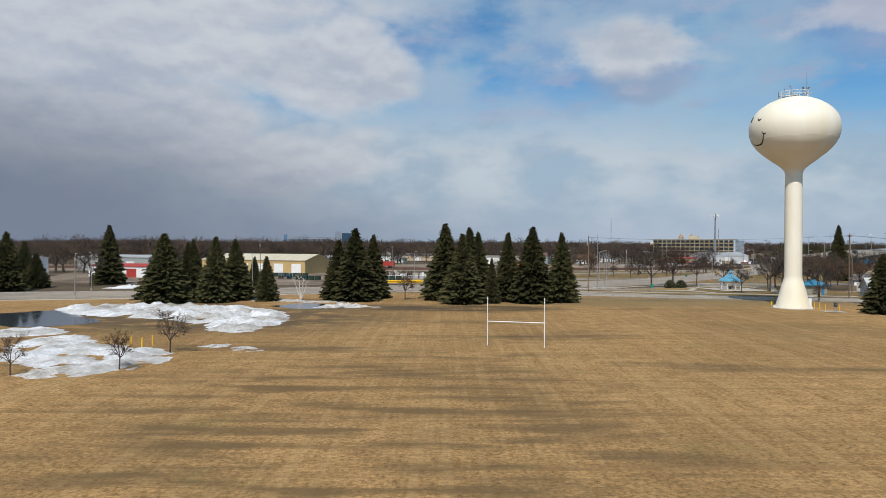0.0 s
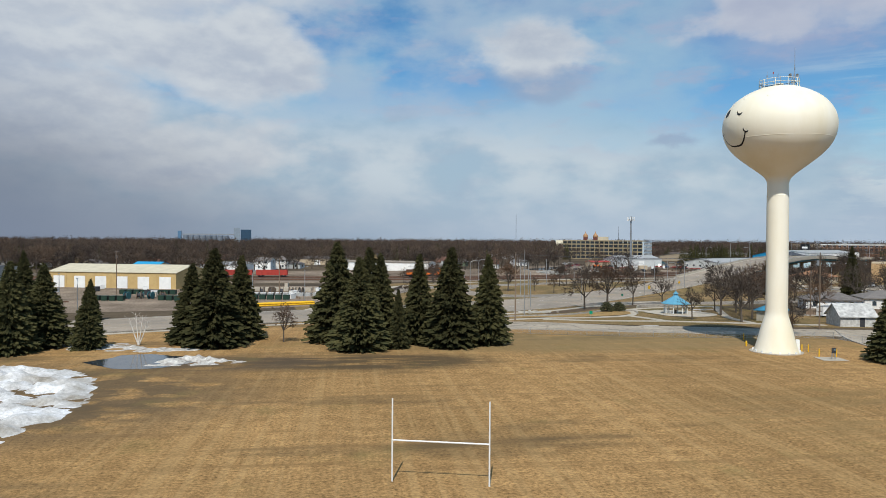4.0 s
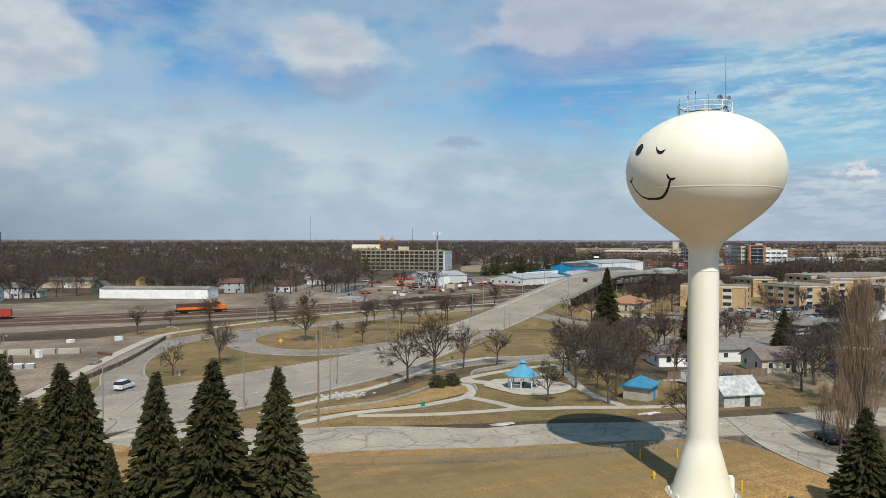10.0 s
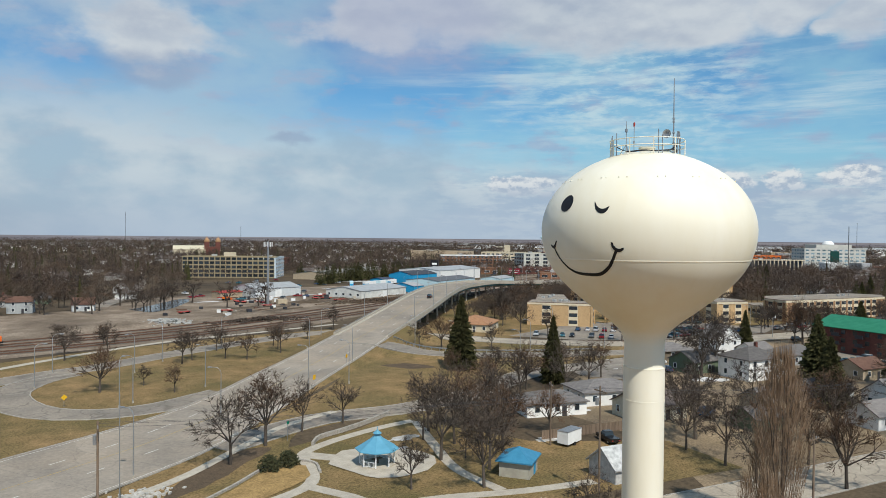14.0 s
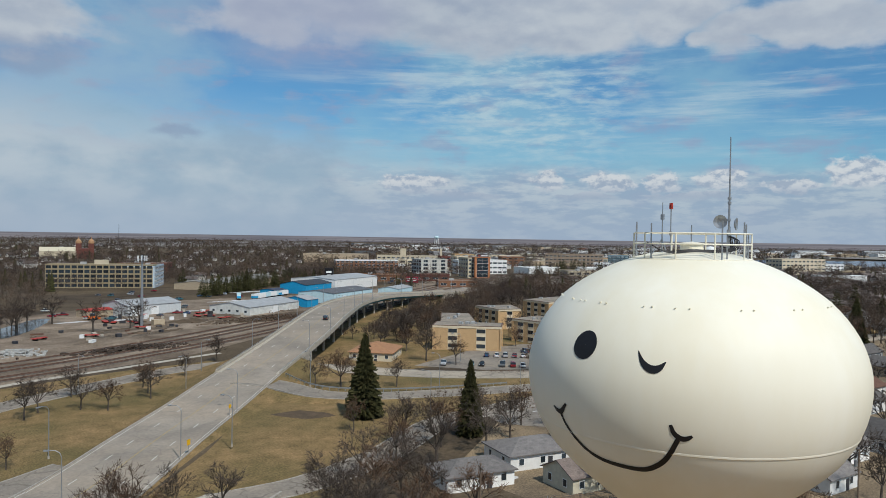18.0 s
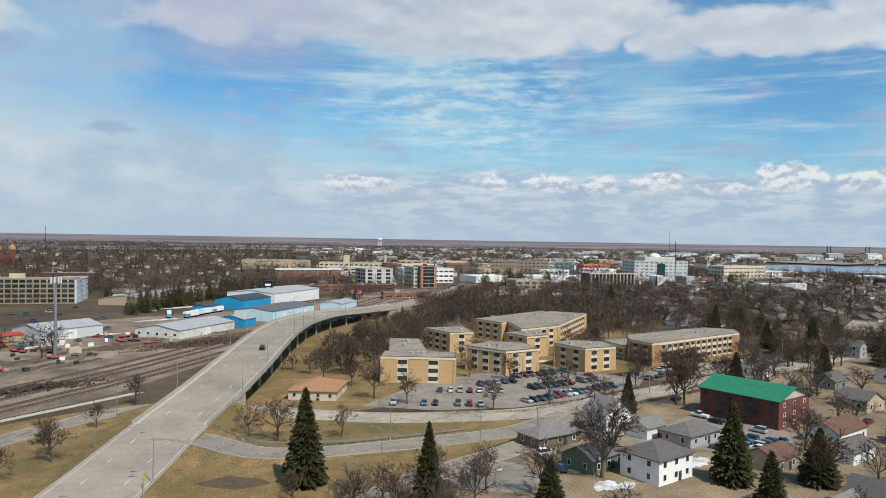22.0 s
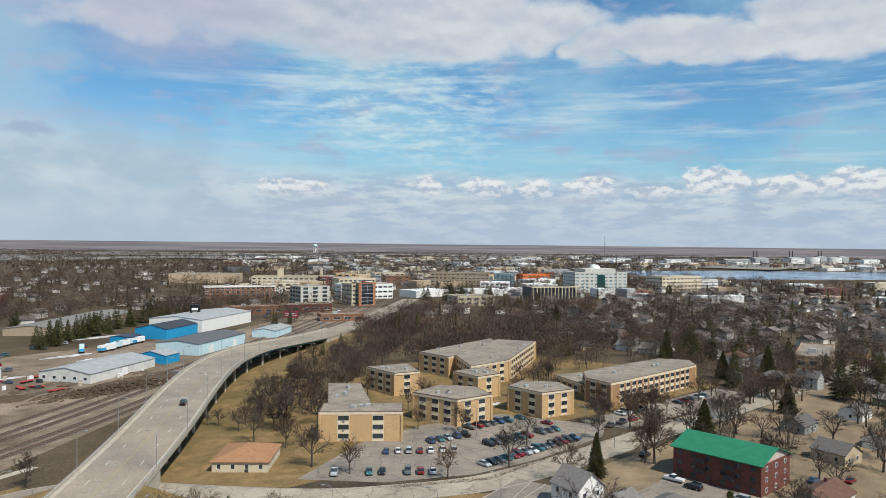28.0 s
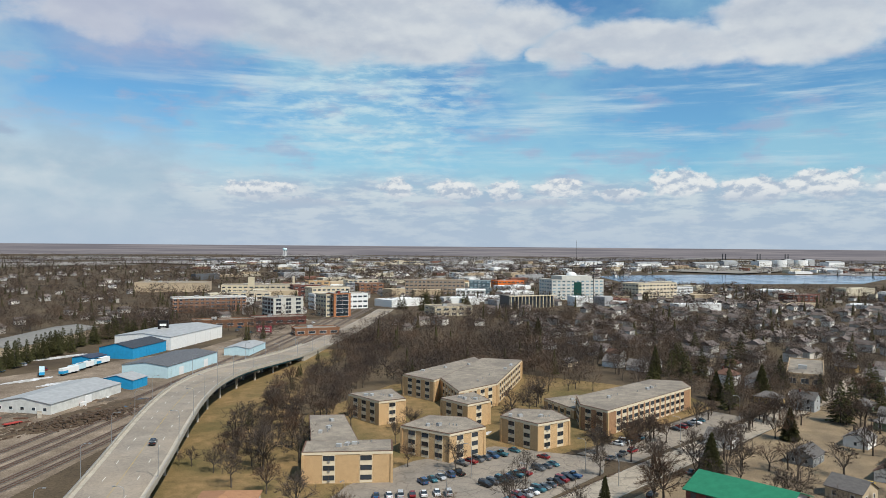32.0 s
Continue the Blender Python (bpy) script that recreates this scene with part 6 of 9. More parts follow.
# twin-towered church
ch = thing("church", 440, 1330, 0, -20, "red brick church with twin copper-domed towers beside a pale roof", "church")
part("nave", Mesh().box(-60, -10, 0, -8, 12, 12), CREAM, ch)
part("roof", gable(Mesh(), -60, -10, -8, 12, 12, 6), CREAM_ROOF, ch)
part("front", Mesh().box(-10, -10, 0, 16, 12, 16), RED_BRICK, ch)
for x in (-6, 12):
    part("tower", Mesh().box(x - 4, -6, 0, x + 4, 2, 24), RED_BRICK, ch)
    part("dome", Mesh().lathe([(4.2, 24), (4.6, 25.5), (4.0, 28), (2.2, 30.5), (0.7, 31.5), (0.5, 34), (0.05, 35)], 16, x, -2), mat("copper_dome", (0.42, 0.24, 0.12), None, 1, 0.6), ch)
# grain elevator on the far skyline
el = thing("grain_elevator", -345, 2225, 0, 8, "blue and white grain elevator with a long gallery", "grain elevator")
part("head_house", Mesh().box(4, 0, 0, 22, 20, 50), mat("pale_slate_steel", (0.24, 0.29, 0.34), None, 0.2, 0.6), el)
part("annex", Mesh().box(24, 0, 0, 54, 22, 45), mat("slate_blue_steel", (0.03, 0.07, 0.12), None, 0.2, 0.6), el)
for k in range(8):
    part("silo", Mesh().rod((-18 - k * 16, 10, 0), (-18 - k * 16, 10, 27), 7.5, n=14), mat("grey_silo", (0.16, 0.19, 0.23), None, 0.1, 0.7), el)
part("gallery", Mesh().box(-150, 6, 29, 4, 14, 32), STEEL, el)
part("gallery_tower", Mesh().box(-152, 4, 0, -142, 14, 40), mat("blue_steel", (0.10, 0.20, 0.32), None, 0.2, 0.6), el)
# far water tower
fw = thing("water_tower", 2920, 3060, ground_height(4085), 0, "pale far-off water tower on legs", "water tower")
part("tank", Mesh().lathe([(0.1, 30), (9, 33), (12.5, 38), (12.5, 44), (9, 48), (0.1, 50)], 20), PALEBLUE, fw)
for k in range(6):
    t = k * math.pi / 3
    part("leg", Mesh().rod((11.5 * math.cos(t), 11.5 * math.sin(t), -20), (11 * math.cos(t), 11 * math.sin(t), 36), 0.9, n=6), WHITE, fw)
part("riser", Mesh().rod((0, 0, -20), (0, 0, 32), 1.8, n=8), WHITE, fw)
# plants beyond the lake
for k, (x, y, w, h, m) in enumerate(((2870, 640, 60, 22, WHITE), (2960, 560, 30, 26, METALROOF), (3040, 500, 30, 26, METALROOF), (3110, 440, 80, 18, WHITE), (2700, 820, 120, 14, METALROOF), (2780, 740, 60, 20, SIDING_GREY), (2560, 980, 100, 12, WHITE), (2650, 1250, 120, 10, WHITE), (2450, 1500, 90, 10, WHITE))):
    pb = thing("factory", x, y, ground_height(math.hypot(x - 60, y - 140)), -35, "pale industrial plant building beyond the lake", "factory", "plants beyond the lake")
    part("hall", Mesh().box(0, 0, -10, w, 40, h), m, pb)
    part("roof", gable(Mesh(), 0, 0, w, 40, h, 4), METALROOF, pb)
    if k in (1, 2):
        part("storage_tank", Mesh().rod((-30, 10, -10), (-30, 10, 26), 26, n=24), WHITE, pb)
    if k in (0, 1, 5):
        for j in range(2):
            part("chimney", Mesh().rod((10 + 14 * j, 20, 0), (10 + 14 * j, 20, 48), 2.2, 1.6, 8), DARK, pb)

# ---- playing field and tower lot ----
gp = thing("goal_post", 7.8, 79.05, 0, -15.6, "white H-shaped football goal post standing in dry grass", "goal post")
for s in (-1, 1):
    part("upright", Mesh().rod((s * 3.55, 0, -0.1), (s * 3.55, 0, 6.1), 0.065, 0.055, 8), WHITE, gp)
part("crossbar", Mesh().rod((-3.55, 0, 3.05), (3.55, 0, 3.05), 0.06, n=8), WHITE, gp)


def heap(name, poly, height, material, label, category, seed, rough=0.5, cell=1.0, z0=0.0):
    """A lumpy low heap over a rounded outline."""
    outline = wavy(poly, cell * 0.4, seed, cell * 1.5)
    xs, ys = [p[0] for p in outline], [p[1] for p in outline]

    def inside(x, y):
        hit, best = False, 1e9
        for (ax, ay), (bx, by) in zip(outline, outline[1:] + outline[:1]):
            if (ay > y) != (by > y) and x < (bx - ax) * (y - ay) / (by - ay) + ax:
                hit = not hit
            best = min(best, math.hypot(x - (ax + bx) / 2, y - (ay + by) / 2))
        return best if hit else 0.0
    nx, ny = int((max(xs) - min(xs)) / cell) + 2, int((max(ys) - min(ys)) / cell) + 2
    m = Mesh()
    grid = []
    for j in range(ny):
        for i in range(nx):
            x, y = min(xs) + (i - 0.5) * cell, min(ys) + (j - 0.5) * cell
            x += 0.3 * cell * noise.noise((x * 1.7, y * 1.7, seed))
            y += 0.3 * cell * noise.noise((x * 1.3, y * 1.9, seed + 7))
            d = inside(x, y)
            f = min(1.0, d / (2.2 * cell + 0.6))
            n = 0.62 + rough * (noise.noise((x * 0.35, y * 0.35, seed)) + 0.6 * noise.noise((x * 1.1, y * 1.1, seed + 3)))
            grid.append((f > 0, (x, y, z0 + height * f * max(1.3 * (n - 0.36), -0.15) if f > 0 else z0 - 0.05)))
    m.v = [p for _, p in grid]
    for j in range(ny - 1):
        for i in range(nx - 1):
            k = j * nx + i
            if any(grid[q][0] for q in (k, k + 1, k + nx, k + nx + 1)):
                m.f.append((k, k + 1, k + nx + 1, k + nx))
    m.smooth = True
    return tagged(part(name, m, material), label, category)


heap("snow_heap", [(-75, 127), (-69.6, 134), (-60, 138), (-45, 133), (-33, 126), (-27.5, 112), (-27, 100), (-29, 92.5), (-34, 93), (-38, 101), (-47, 109), (-57, 112), (-68, 118)], 0.85, SNOW, "long ploughed heap of old snow at the field edge", "snow", 1, 1.0, 0.9, 0.03)
heap("snow_heap", [(-48.5, 66), (-53, 76), (-55, 85), (-50, 88), (-44, 80), (-35, 76), (-30.5, 68), (-32.5, 61), (-36, 57.5), (-40, 61), (-43, 63)], 0.5, SNOW, "heap of old snow on the grass beside young trees", "snow", 2, 0.9, 0.7, 0.03)
heap("snow_heap", [(-66, 92), (-60, 96), (-54, 92), (-56, 87), (-63, 86)], 1.0, SNOW, "bank of old snow beside a wet lot", "snow", 5, 0.6, 0.7, 0.03)
heap("snow_heap", [(-31.5, 77.5), (-29, 80.5), (-27.2, 79), (-28.6, 76.8)], 0.5, DIRTY_SNOW, "small dirty snow remnant in the grass", "snow", 3, 0.7, 0.4, 0.03)
heap("snow_heap", [(-27.0, 77.6), (-25, 78), (-22.2, 75), (-24, 73.8), (-26.6, 75.6)], 0.5, DIRTY_SNOW, "small dirty snow remnant in the grass", "snow", 4, 0.7, 0.4, 0.03)
heap("snow_heap", [(-42.5, 58), (-40, 60.5), (-36.8, 59.6), (-38.5, 56.5)], 0.9, DIRTY_SNOW, "dirty lump of ploughed snow in the grass", "snow", 8, 0.8, 0.4, 0.03)
heap("snow_heap", [(-27.2, 131), (-24, 138.2), (-17, 135.5), (-13.5, 133.6), (-19, 131.5)], 0.9, DIRTY_SNOW, "dirty remnant of ploughed snow in a puddle", "snow", 6, 0.8, 0.5, 0.05)
heap("snow_heap", [(-96, 190), (-88, 196), (-82, 194), (-88, 189)], 1.4, SNOW, "white heap of snow beyond the avenue", "snow", 9, 0.5, 0.8, 0.03)
heap("snow_heap", [(-52, 156), (-40, 157), (-30, 150), (-20, 146), (-30, 144), (-44, 148)], 0.35, DIRTY_SNOW, "thin dirty snow in the shade of spruces", "snow", 12, 0.9, 0.8, 0.0)
for k, (x, y, w, d) in enumerate(((63, 171.5, 2.2, 0.7), (88, 168.2, 3, .6), (95, 158.6, 2.0, .5), (91, 204, 3.4, 1.3), (86, 199, 2.6, 1.0), (112, 189, 3, 1.4), (131, 200, 3.5, 1.2), (183, 206, 4, 2), (186, 203, 3, 1.6), (205, 204, 4, 2), (212, 198, 5, 2), (176, 228, 1.4, .5), (152, 196, 3, 1), (305, 300, 4, 1.2), (288, 316, 6, 2), (430, 208, 8, 3), (455, 215, 9, 3), (480, 180, 8, 3), (270, 520, 16, 3), (262, 540, 14, 3), (175, 478, 10, 3), (150, 482, 8, 2), (310, 600, 20, 4), (216, 498, 6, 2))):
    heap("snow_patch", [(x - w, y), (x, y + d), (x + w, y), (x, y - d)], 0.3, SNOW, "thin leftover patch of snow on the ground", "snow", 30 + k, 0.7, max(0.4, d * 0.4), 0.06)
for poly, lab in (([(-80, 117), (-72, 124), (-62, 112), (-56, 104), (-64, 97), (-74, 104)], "dark meltwater puddle beside snow heaps"), ([(-36, 135), (-31, 142), (-25, 140), (-20, 137), (-23, 131), (-29, 128.5)], "meltwater puddle in the field"),
                  ([(105, 459), (122, 480), (140, 503), (146, 500), (130, 466), (112, 443)], "shallow pond beside the rail yard"), ([(255, 452), (262, 458), (272, 455), (266, 449)], "puddle in the yard"), ([(246, 444), (254, 450), (260, 447)], "puddle in the yard")):
    patch("puddle", wavy(poly, 0.5, 3, 2.0), WATER, lab, "puddle", 0.06)


def bollard(x, y, h=1.2, group="yellow bollards"):
    ob = thing("bollard", x, y, 0, 0, "yellow steel bollard in the grass", "bollard", group)
    m = Mesh().rod((0, 0, -0.1), (0, 0, h), 0.09, n=10)
    m.rod((0, 0, h), (0, 0, h + 0.07), 0.09, 0.03, 10)
    part("post", m, YELLOW, ob)


for x, y in ((71, 148.8), (75.8, 147.4), (73, 135), (73.9, 134.7), (72.8, 130.4), (75.1, 129.6), (-39.3, 78.2), (-37.4, 76.8), (-36.9, 78.7)):
    bollard(x, y)
hy = thing("fire_hydrant", 67.5, 141.9, 0, 0, "yellow fire hydrant in the grass", "fire hydrant")
part("barrel", Mesh().rod((0, 0, 0), (0, 0, 0.75), 0.14, n=10).rod((0, 0, 0.75), (0, 0, 0.95), 0.16, 0.05, 10), YELLOW, hy)
part("nozzle", Mesh().rod((-0.25, 0, 0.55), (0.25, 0, 0.55), 0.07, n=8), YELLOW, hy)
ub = thing("utility_meter", 73.2, 127.6, 0.1, 0, "grey utility meter on posts over a concrete pad", "meter")
part("post", Mesh().box(-0.3, -0.05, 0, -0.2, 0.05, 1.5), STEEL, ub)
part("post", Mesh().box(0.2, -0.05, 0, 0.3, 0.05, 1.5), STEEL, ub)
part("meter_box", Mesh().box(-0.3, -0.2, 0.9, 0.3, 0.05, 1.7), DARK, ub)
part("dial", Mesh().rod((0, -0.3, 1.4), (0, -0.2, 1.4), 0.14, n=10), PALEGLASS, ub)


def chain_fence(pts, h=1.2, gap=3.0, label="low grey chain-link fence on thin posts"):
    line = curve_pts([(x, y, 0) for x, y in pts], gap)
    x0, y0 = line[0][0], line[0][1]
    ob = thing("fence", x0, y0, label=label, category="fence")
    post = Mesh().rod((0, 0, -0.1), (0, 0, h), 0.035, n=5)
    data = post.data("post", STEEL)
    wires = Mesh()
    for i, p in enumerate(line):
        q = part("post", data, None, ob)
        q.matrix_basis = Matrix.Translation((p[0] - x0, p[1] - y0, 0))
        if i:
            a = line[i - 1]
            for z in (0.05, h - 0.03):
                wires.rod((a[0] - x0, a[1] - y0, z), (p[0] - x0, p[1] - y0, z), 0.02, n=3)
            steps = 18
            for s in range(steps):
                u, v = a.lerp(p, s / steps), a.lerp(p, min(1, (s + 4) / steps))
                wires.rod((u[0] - x0, u[1] - y0, 0.05), (v[0] - x0, v[1] - y0, h - 0.03), 0.007, n=3, cap=False)
                wires.rod((v[0] - x0, v[1] - y0, 0.05), (u[0] - x0, u[1] - y0, h - 0.03), 0.007, n=3, cap=False)
    part("wire_mesh", wires, STEEL, ob)


chain_fence([(8, 172), (31, 162.7), (45, 157.5), (60, 153.6), (82, 150.6)])
chain_fence([(82, 150.6), (88.6, 149.2), (90, 143.5), (88, 132), (86, 110)])
bf = thing("board_fence", 0, 0, label="weathered grey board fence round a back garden", category="fence")
bfl = curve_pts([(110, 189.1, 0), (121, 187, 0), (132, 184.4, 0)], 0.3)
for a, b in zip(bfl, bfl[1:]):
    part("board", Mesh().boxc((a[0] + b[0]) / 2, (a[1] + b[1]) / 2, 0, 0.27, 0.04, 1.7, math.atan2(b[1] - a[1], b[0] - a[0])), WOOD, bf)
bs = thing("slatted_fence", 0, 0, label="dark screened fence along the storage yard", category="fence")
bsl = curve_pts([(-3, 222, 0), (8, 248, 0), (14, 268, 0), (20, 292, 0)], 2.4)
for a, b in zip(bsl, bsl[1:]):
    part("panel", Mesh().boxc((a[0] + b[0]) / 2, (a[1] + b[1]) / 2, 0.05, 2.35, 0.06, 1.0, math.atan2(b[1] - a[1], b[0] - a[0])), WOOD, bs)

# ---- small park ----
gz = thing("gazebo", 79.2, 193.8, 0.05, 10, "octagonal white gazebo with a pale blue bell roof", "gazebo")
R8 = 2.7
part("floor", Mesh().lathe([(R8 + 0.2, 0), (R8 + 0.2, 0.22), (0.01, 0.24)], 8), CONC, gz)
for i in range(8):
    t = 2 * math.pi * i / 8
    u = 2 * math.pi * (i + 1) / 8
    part("post", Mesh().boxc(R8 * math.cos(t), R8 * math.sin(t), 0.2, 0.16, 0.16, 2.4, t), WHITE, gz)
    if i not in (5, 6):
        rl = Mesh()
        for z in (0.35, 1.05):
            rl.rod((R8 * math.cos(t), R8 * math.sin(t), z), (R8 * math.cos(u), R8 * math.sin(u), z), 0.04, n=4)
        for k in range(1, 10):
            x, y = R8 * (math.cos(t) * (1 - k / 10) + math.cos(u) * k / 10), R8 * (math.sin(t) * (1 - k / 10) + math.sin(u) * k / 10)
            rl.rod((x, y, 0.35), (x, y, 1.05), 0.02, n=3)
        part("balustrade", rl, WHITE, gz)
part("beam", Mesh().lathe([(R8 + 0.05, 2.4), (R8 + 0.12, 2.45), (R8 + 0.12, 2.65), (R8 - 0.1, 2.65)], 8), WHITE, gz)
part("roof", Mesh().lathe([(R8 + 0.75, 2.5), (R8 + 0.75, 2.6), (2.7, 3.05), (1.9, 3.55), (1.1, 4.05), (0.62, 4.45), (0.55, 4.55)], 8), BLUEROOF, gz, "pale blue bell-shaped metal roof")
part("lantern", Mesh().lathe([(0.5, 4.5), (0.5, 4.85), (0.75, 4.9), (0.3, 5.25), (0.06, 5.5), (0.05, 5.9), (0.01, 5.95)], 8), BLUEROOF, gz)
part("table", Mesh().box(-0.9, -0.4, 0.9, 0.9, 0.4, 1.0).box(-0.1, -0.3, 0.2, 0.1, 0.3, 0.9), WOOD, gz)
ki = house(94.6, 178.3, 33, 5.2, 4.6, 2.5, 1.5, mat("stucco", (0.42, 0.39, 0.32), None, 1, 0.9), mat("strong_blue_metal_roof", (0.05, 0.22, 0.36), (0.04, 0.19, 0.31), 1, 0.5), "small park shelter with a blue metal roof", "hip", wins=False, name="park_shelter", category="shelter", door=BLUE)
for x, y, s in ((64.4, 200.4, 0.95), (67.7, 201.0, 0.95)):
    rr = random.Random(int(x * 10))
    bush = thing("juniper_bush", x, y, label="rounded dark green juniper bush beside the walk", category="bush", group="juniper bushes")
    m = Mesh()
    for k in range(900):
        t, u = rr.uniform(0, 2 * math.pi), rr.uniform(0, 1) ** 0.6
        ph = rr.uniform(0.0, 1.5)
        r = 1.75 * s * (0.72 + 0.28 * rr.random()) * (1 + 0.15 * math.sin(5 * t + x))
        p = Vector((r * math.cos(t) * math.cos(ph), r * math.sin(t) * math.cos(ph), 0.3 + r * 1.15 * math.sin(ph)))
        d = Vector((rr.gauss(0, 1), rr.gauss(0, 1), rr.gauss(0.4, 1))).normalized()
        n = d.orthogonal().normalized() * 0.13
        m.face(p - n, p + n, p + d * 0.42)
    part("foliage", m, BUSH, bush)
    part("stem", Mesh().rod((0, 0, 0), (0, 0, 1.0), 0.12, n=6), BARK, bush)
rocks = Mesh()
rr = random.Random(11)
for k in range(130):
    x, y = rr.gauss(45.5, 1.9), rr.gauss(200.3, 1.1)
    rocks.boxc(x, y, -0.05, rr.uniform(.2, .6), rr.uniform(.2, .5), rr.uniform(.15, .4), rr.uniform(0, 3))
tagged(part("rock_bed", rocks, mat("pale_rocks", (0.52, 0.49, 0.44), (0.36, 0.34, 0.30), 1, 0.9)), "bed of pale landscaping rocks", "rocks", kind="stuff")


def signpost(x, y, z, h, w, tall, material, label, turn=0.0, name="road_sign", diamond=False):
    ob = thing(name, x, y, z, turn, label, "road sign", "road signs")
    part("post", Mesh().rod((0, 0, -0.2), (0, 0, h), 0.04, n=6), STEEL, ob)
    m = Mesh()
    if diamond:
        for f in (-0.06, -0.04):
            m.face(*[(px, f, pz) for px, pz in ((0, h - w * 1.4), (w * 0.7, h - w * 0.7), (0, h), (-w * 0.7, h - w * 0.7))][:: 1 if f < -0.05 else -1])
    else:
        m.box(-w / 2, -0.07, h - tall, w / 2, -0.04, h)
    part("plate", m, material, ob)
    return ob


signpost(53.8, 181.4, 0, 2.2, 0.85, 0.7, GREENSIGN, "small green park sign on a post", 20)
signpost(96.5, 250.1, 0.3, 3.0, 1.1, 1.1, YELLOW, "yellow road warning sign with two plates beside the avenue", 30)
signpost(116, 270, 1.0, 2.8, 0.9, 0.9, YELLOW, "yellow diamond warning sign beside the ramp", 30, diamond=True)
signpost(46.5, 262.5, 0, 2.6, 0.9, 0.9, YELLOW, "yellow diamond warning sign on the loop", 10, diamond=True)
signpost(73.5, 214, 0, 3.4, 0.7, 0.5, GREENSIGN, "small green direction sign among trees", 30)
gs = thing("gantry_sign", 276, 239, 0, 0, "steel mast arm carrying a road sign over the street", "road sign")
part("mast", Mesh().rod((0, 0, 0), (0, 0, 7.2), 0.14, 0.1, 8), STEEL, gs)
part("arm", Mesh().rod((0, 0, 7.0), (11, 5, 6.4), 0.09, 0.06, 6), STEEL, gs)
part("plate", Mesh().boxc(9.5, 4.3, 5.9, 1.6, 0.06, 1.0, 0.4), WHITE, gs)

# ---- street lamps, poles and wires ----
lamp_t = thing("street_lamp", 0, 0, label="tall grey street lamp with a curved arm", category="street lamp", group="street lamps")
part("pole", Mesh().rod((0, 0, 0), (0, 0, 9.2), 0.11, 0.07, 8), STEEL, lamp_t)
part("arm", Mesh().bend([(0, 0, 9.2), (0.3, 0, 9.8), (0.9, 0, 10.15), (1.9, 0, 10.2)], 0.05, 6), STEEL, lamp_t)
part("lamp_head", Mesh().box(1.8, -0.17, 10.05, 2.6, 0.17, 10.25), STEEL, lamp_t)
part("base", Mesh().rod((0, 0, -0.1), (0, 0, 0.5), 0.2, n=8), CONC, lamp_t)
LAMPS = [(55.6, 255.8, 0, 60), (44.1, 285.5, 0, 0), (50.2, 302.4, 0, -20), (67.5, 293.1, 0, 200), (58.8, 258.3, 0, 200), (76.6, 266, 0, 200), (104.9, 248.7, 0.6, 120), (121.2, 303, 0.0, 200), (137.8, 327.5, 0.0, -40), (150, 287, 0.5, 200), (153.9, 270.8, 0, 110), (176.2, 262, 0, 110),
         (155.9, 244.6, 0, 110), (188.5, 243, 0, 110), (205.9, 237.7, 0, 110), (-11.3, 231.8, 0, -70), (68.9, 234, 0, 140), (118.7, 271.5, 1.0, 130), (94, 248, 0.4, 130), (47, 208.5, 0, 120), (7, 188.5, 0, 120), (-22, 205.5, 0, -70), (-48, 166.5, 0, 110), (-60, 190, 0, -70), (-84, 152, 0, 110), (-95, 182, 0, -70),
         (212, 288, 0, 200), (250, 255, 0, 100), (283, 252, 0, 100), (232, 270, 0, 100), (258, 278, 0, 100), (330, 236, 0, 100), (380, 226, 0, 100), (78, 306, 0, 80), (100, 321, 0, -80), (20, 232, 0, 160)]
for k, (x, y, z, a) in enumerate(LAMPS):
    copy_thing(lamp_t, pose(x, y, z, 0, 0, a))
# along both parapets of the overpass
run, nth = 0.0, 0
for i in range(1, len(deck_line)):
    run += math.hypot(deck_line[i][0] - deck_line[i - 1][0], deck_line[i][1] - deck_line[i - 1][1])
    if run > 27:
        run = 0.0
        p, n = deck_line[i], side_of(deck_line, i)
        for s in (-1, 1):
            copy_thing(lamp_t, pose(p[0] + n[0] * s * 9.6, p[1] + n[1] * s * 9.6, p[2], 0, 0, math.degrees(math.atan2(-s * n[1], -s * n[0]))))
lamp_t.matrix_basis = pose(28, 197, 0, 0, 0, 120)


def utility_pole(x, y, h, turn, label="weathered wooden utility pole with a crossarm"):
    ob = thing("utility_pole", x, y, 0, turn, label, "utility pole", "utility poles")
    part("pole", Mesh().rod((0, 0, -0.3), (0, 0, h), 0.17, 0.11, 8), WOOD, ob)
    part("crossarm", Mesh().box(-1.25, -0.06, h - 0.75, 1.25, 0.06, h - 0.6), WOOD, ob)
    for s in (-1.1, -0.5, 0.5, 1.1):
        part("insulator", Mesh().rod((s, 0, h - 0.6), (s, 0, h - 0.38), 0.05, n=6), STEEL, ob)
    if h > 12:
        part("transformer", Mesh().rod((0.32, 0.25, h - 2.6), (0.32, 0.25, h - 1.6), 0.24, n=10), STEEL, ob)
    return ob


POLES = [(37.3, 183.5, 15.0, 80), (95.8, 163.6, 15.5, 80), (150, 149, 13, 80), (-71.3, 265, 14, 70), (112.5, 143.1, 11.0, 0), (-20, 250, 12, 70), (109, 186, 11, 60)]
for x, y, h, a in POLES:
    utility_pole(x, y, h, a)
flag = thing("flagpole", 42, 194.5, 0, 0, "slim grey flagpole beside the rock bed", "flagpole")
part("pole", Mesh().rod((0, 0, 0), (0, 0, 15.5), 0.09, 0.04, 8), STEEL, flag)


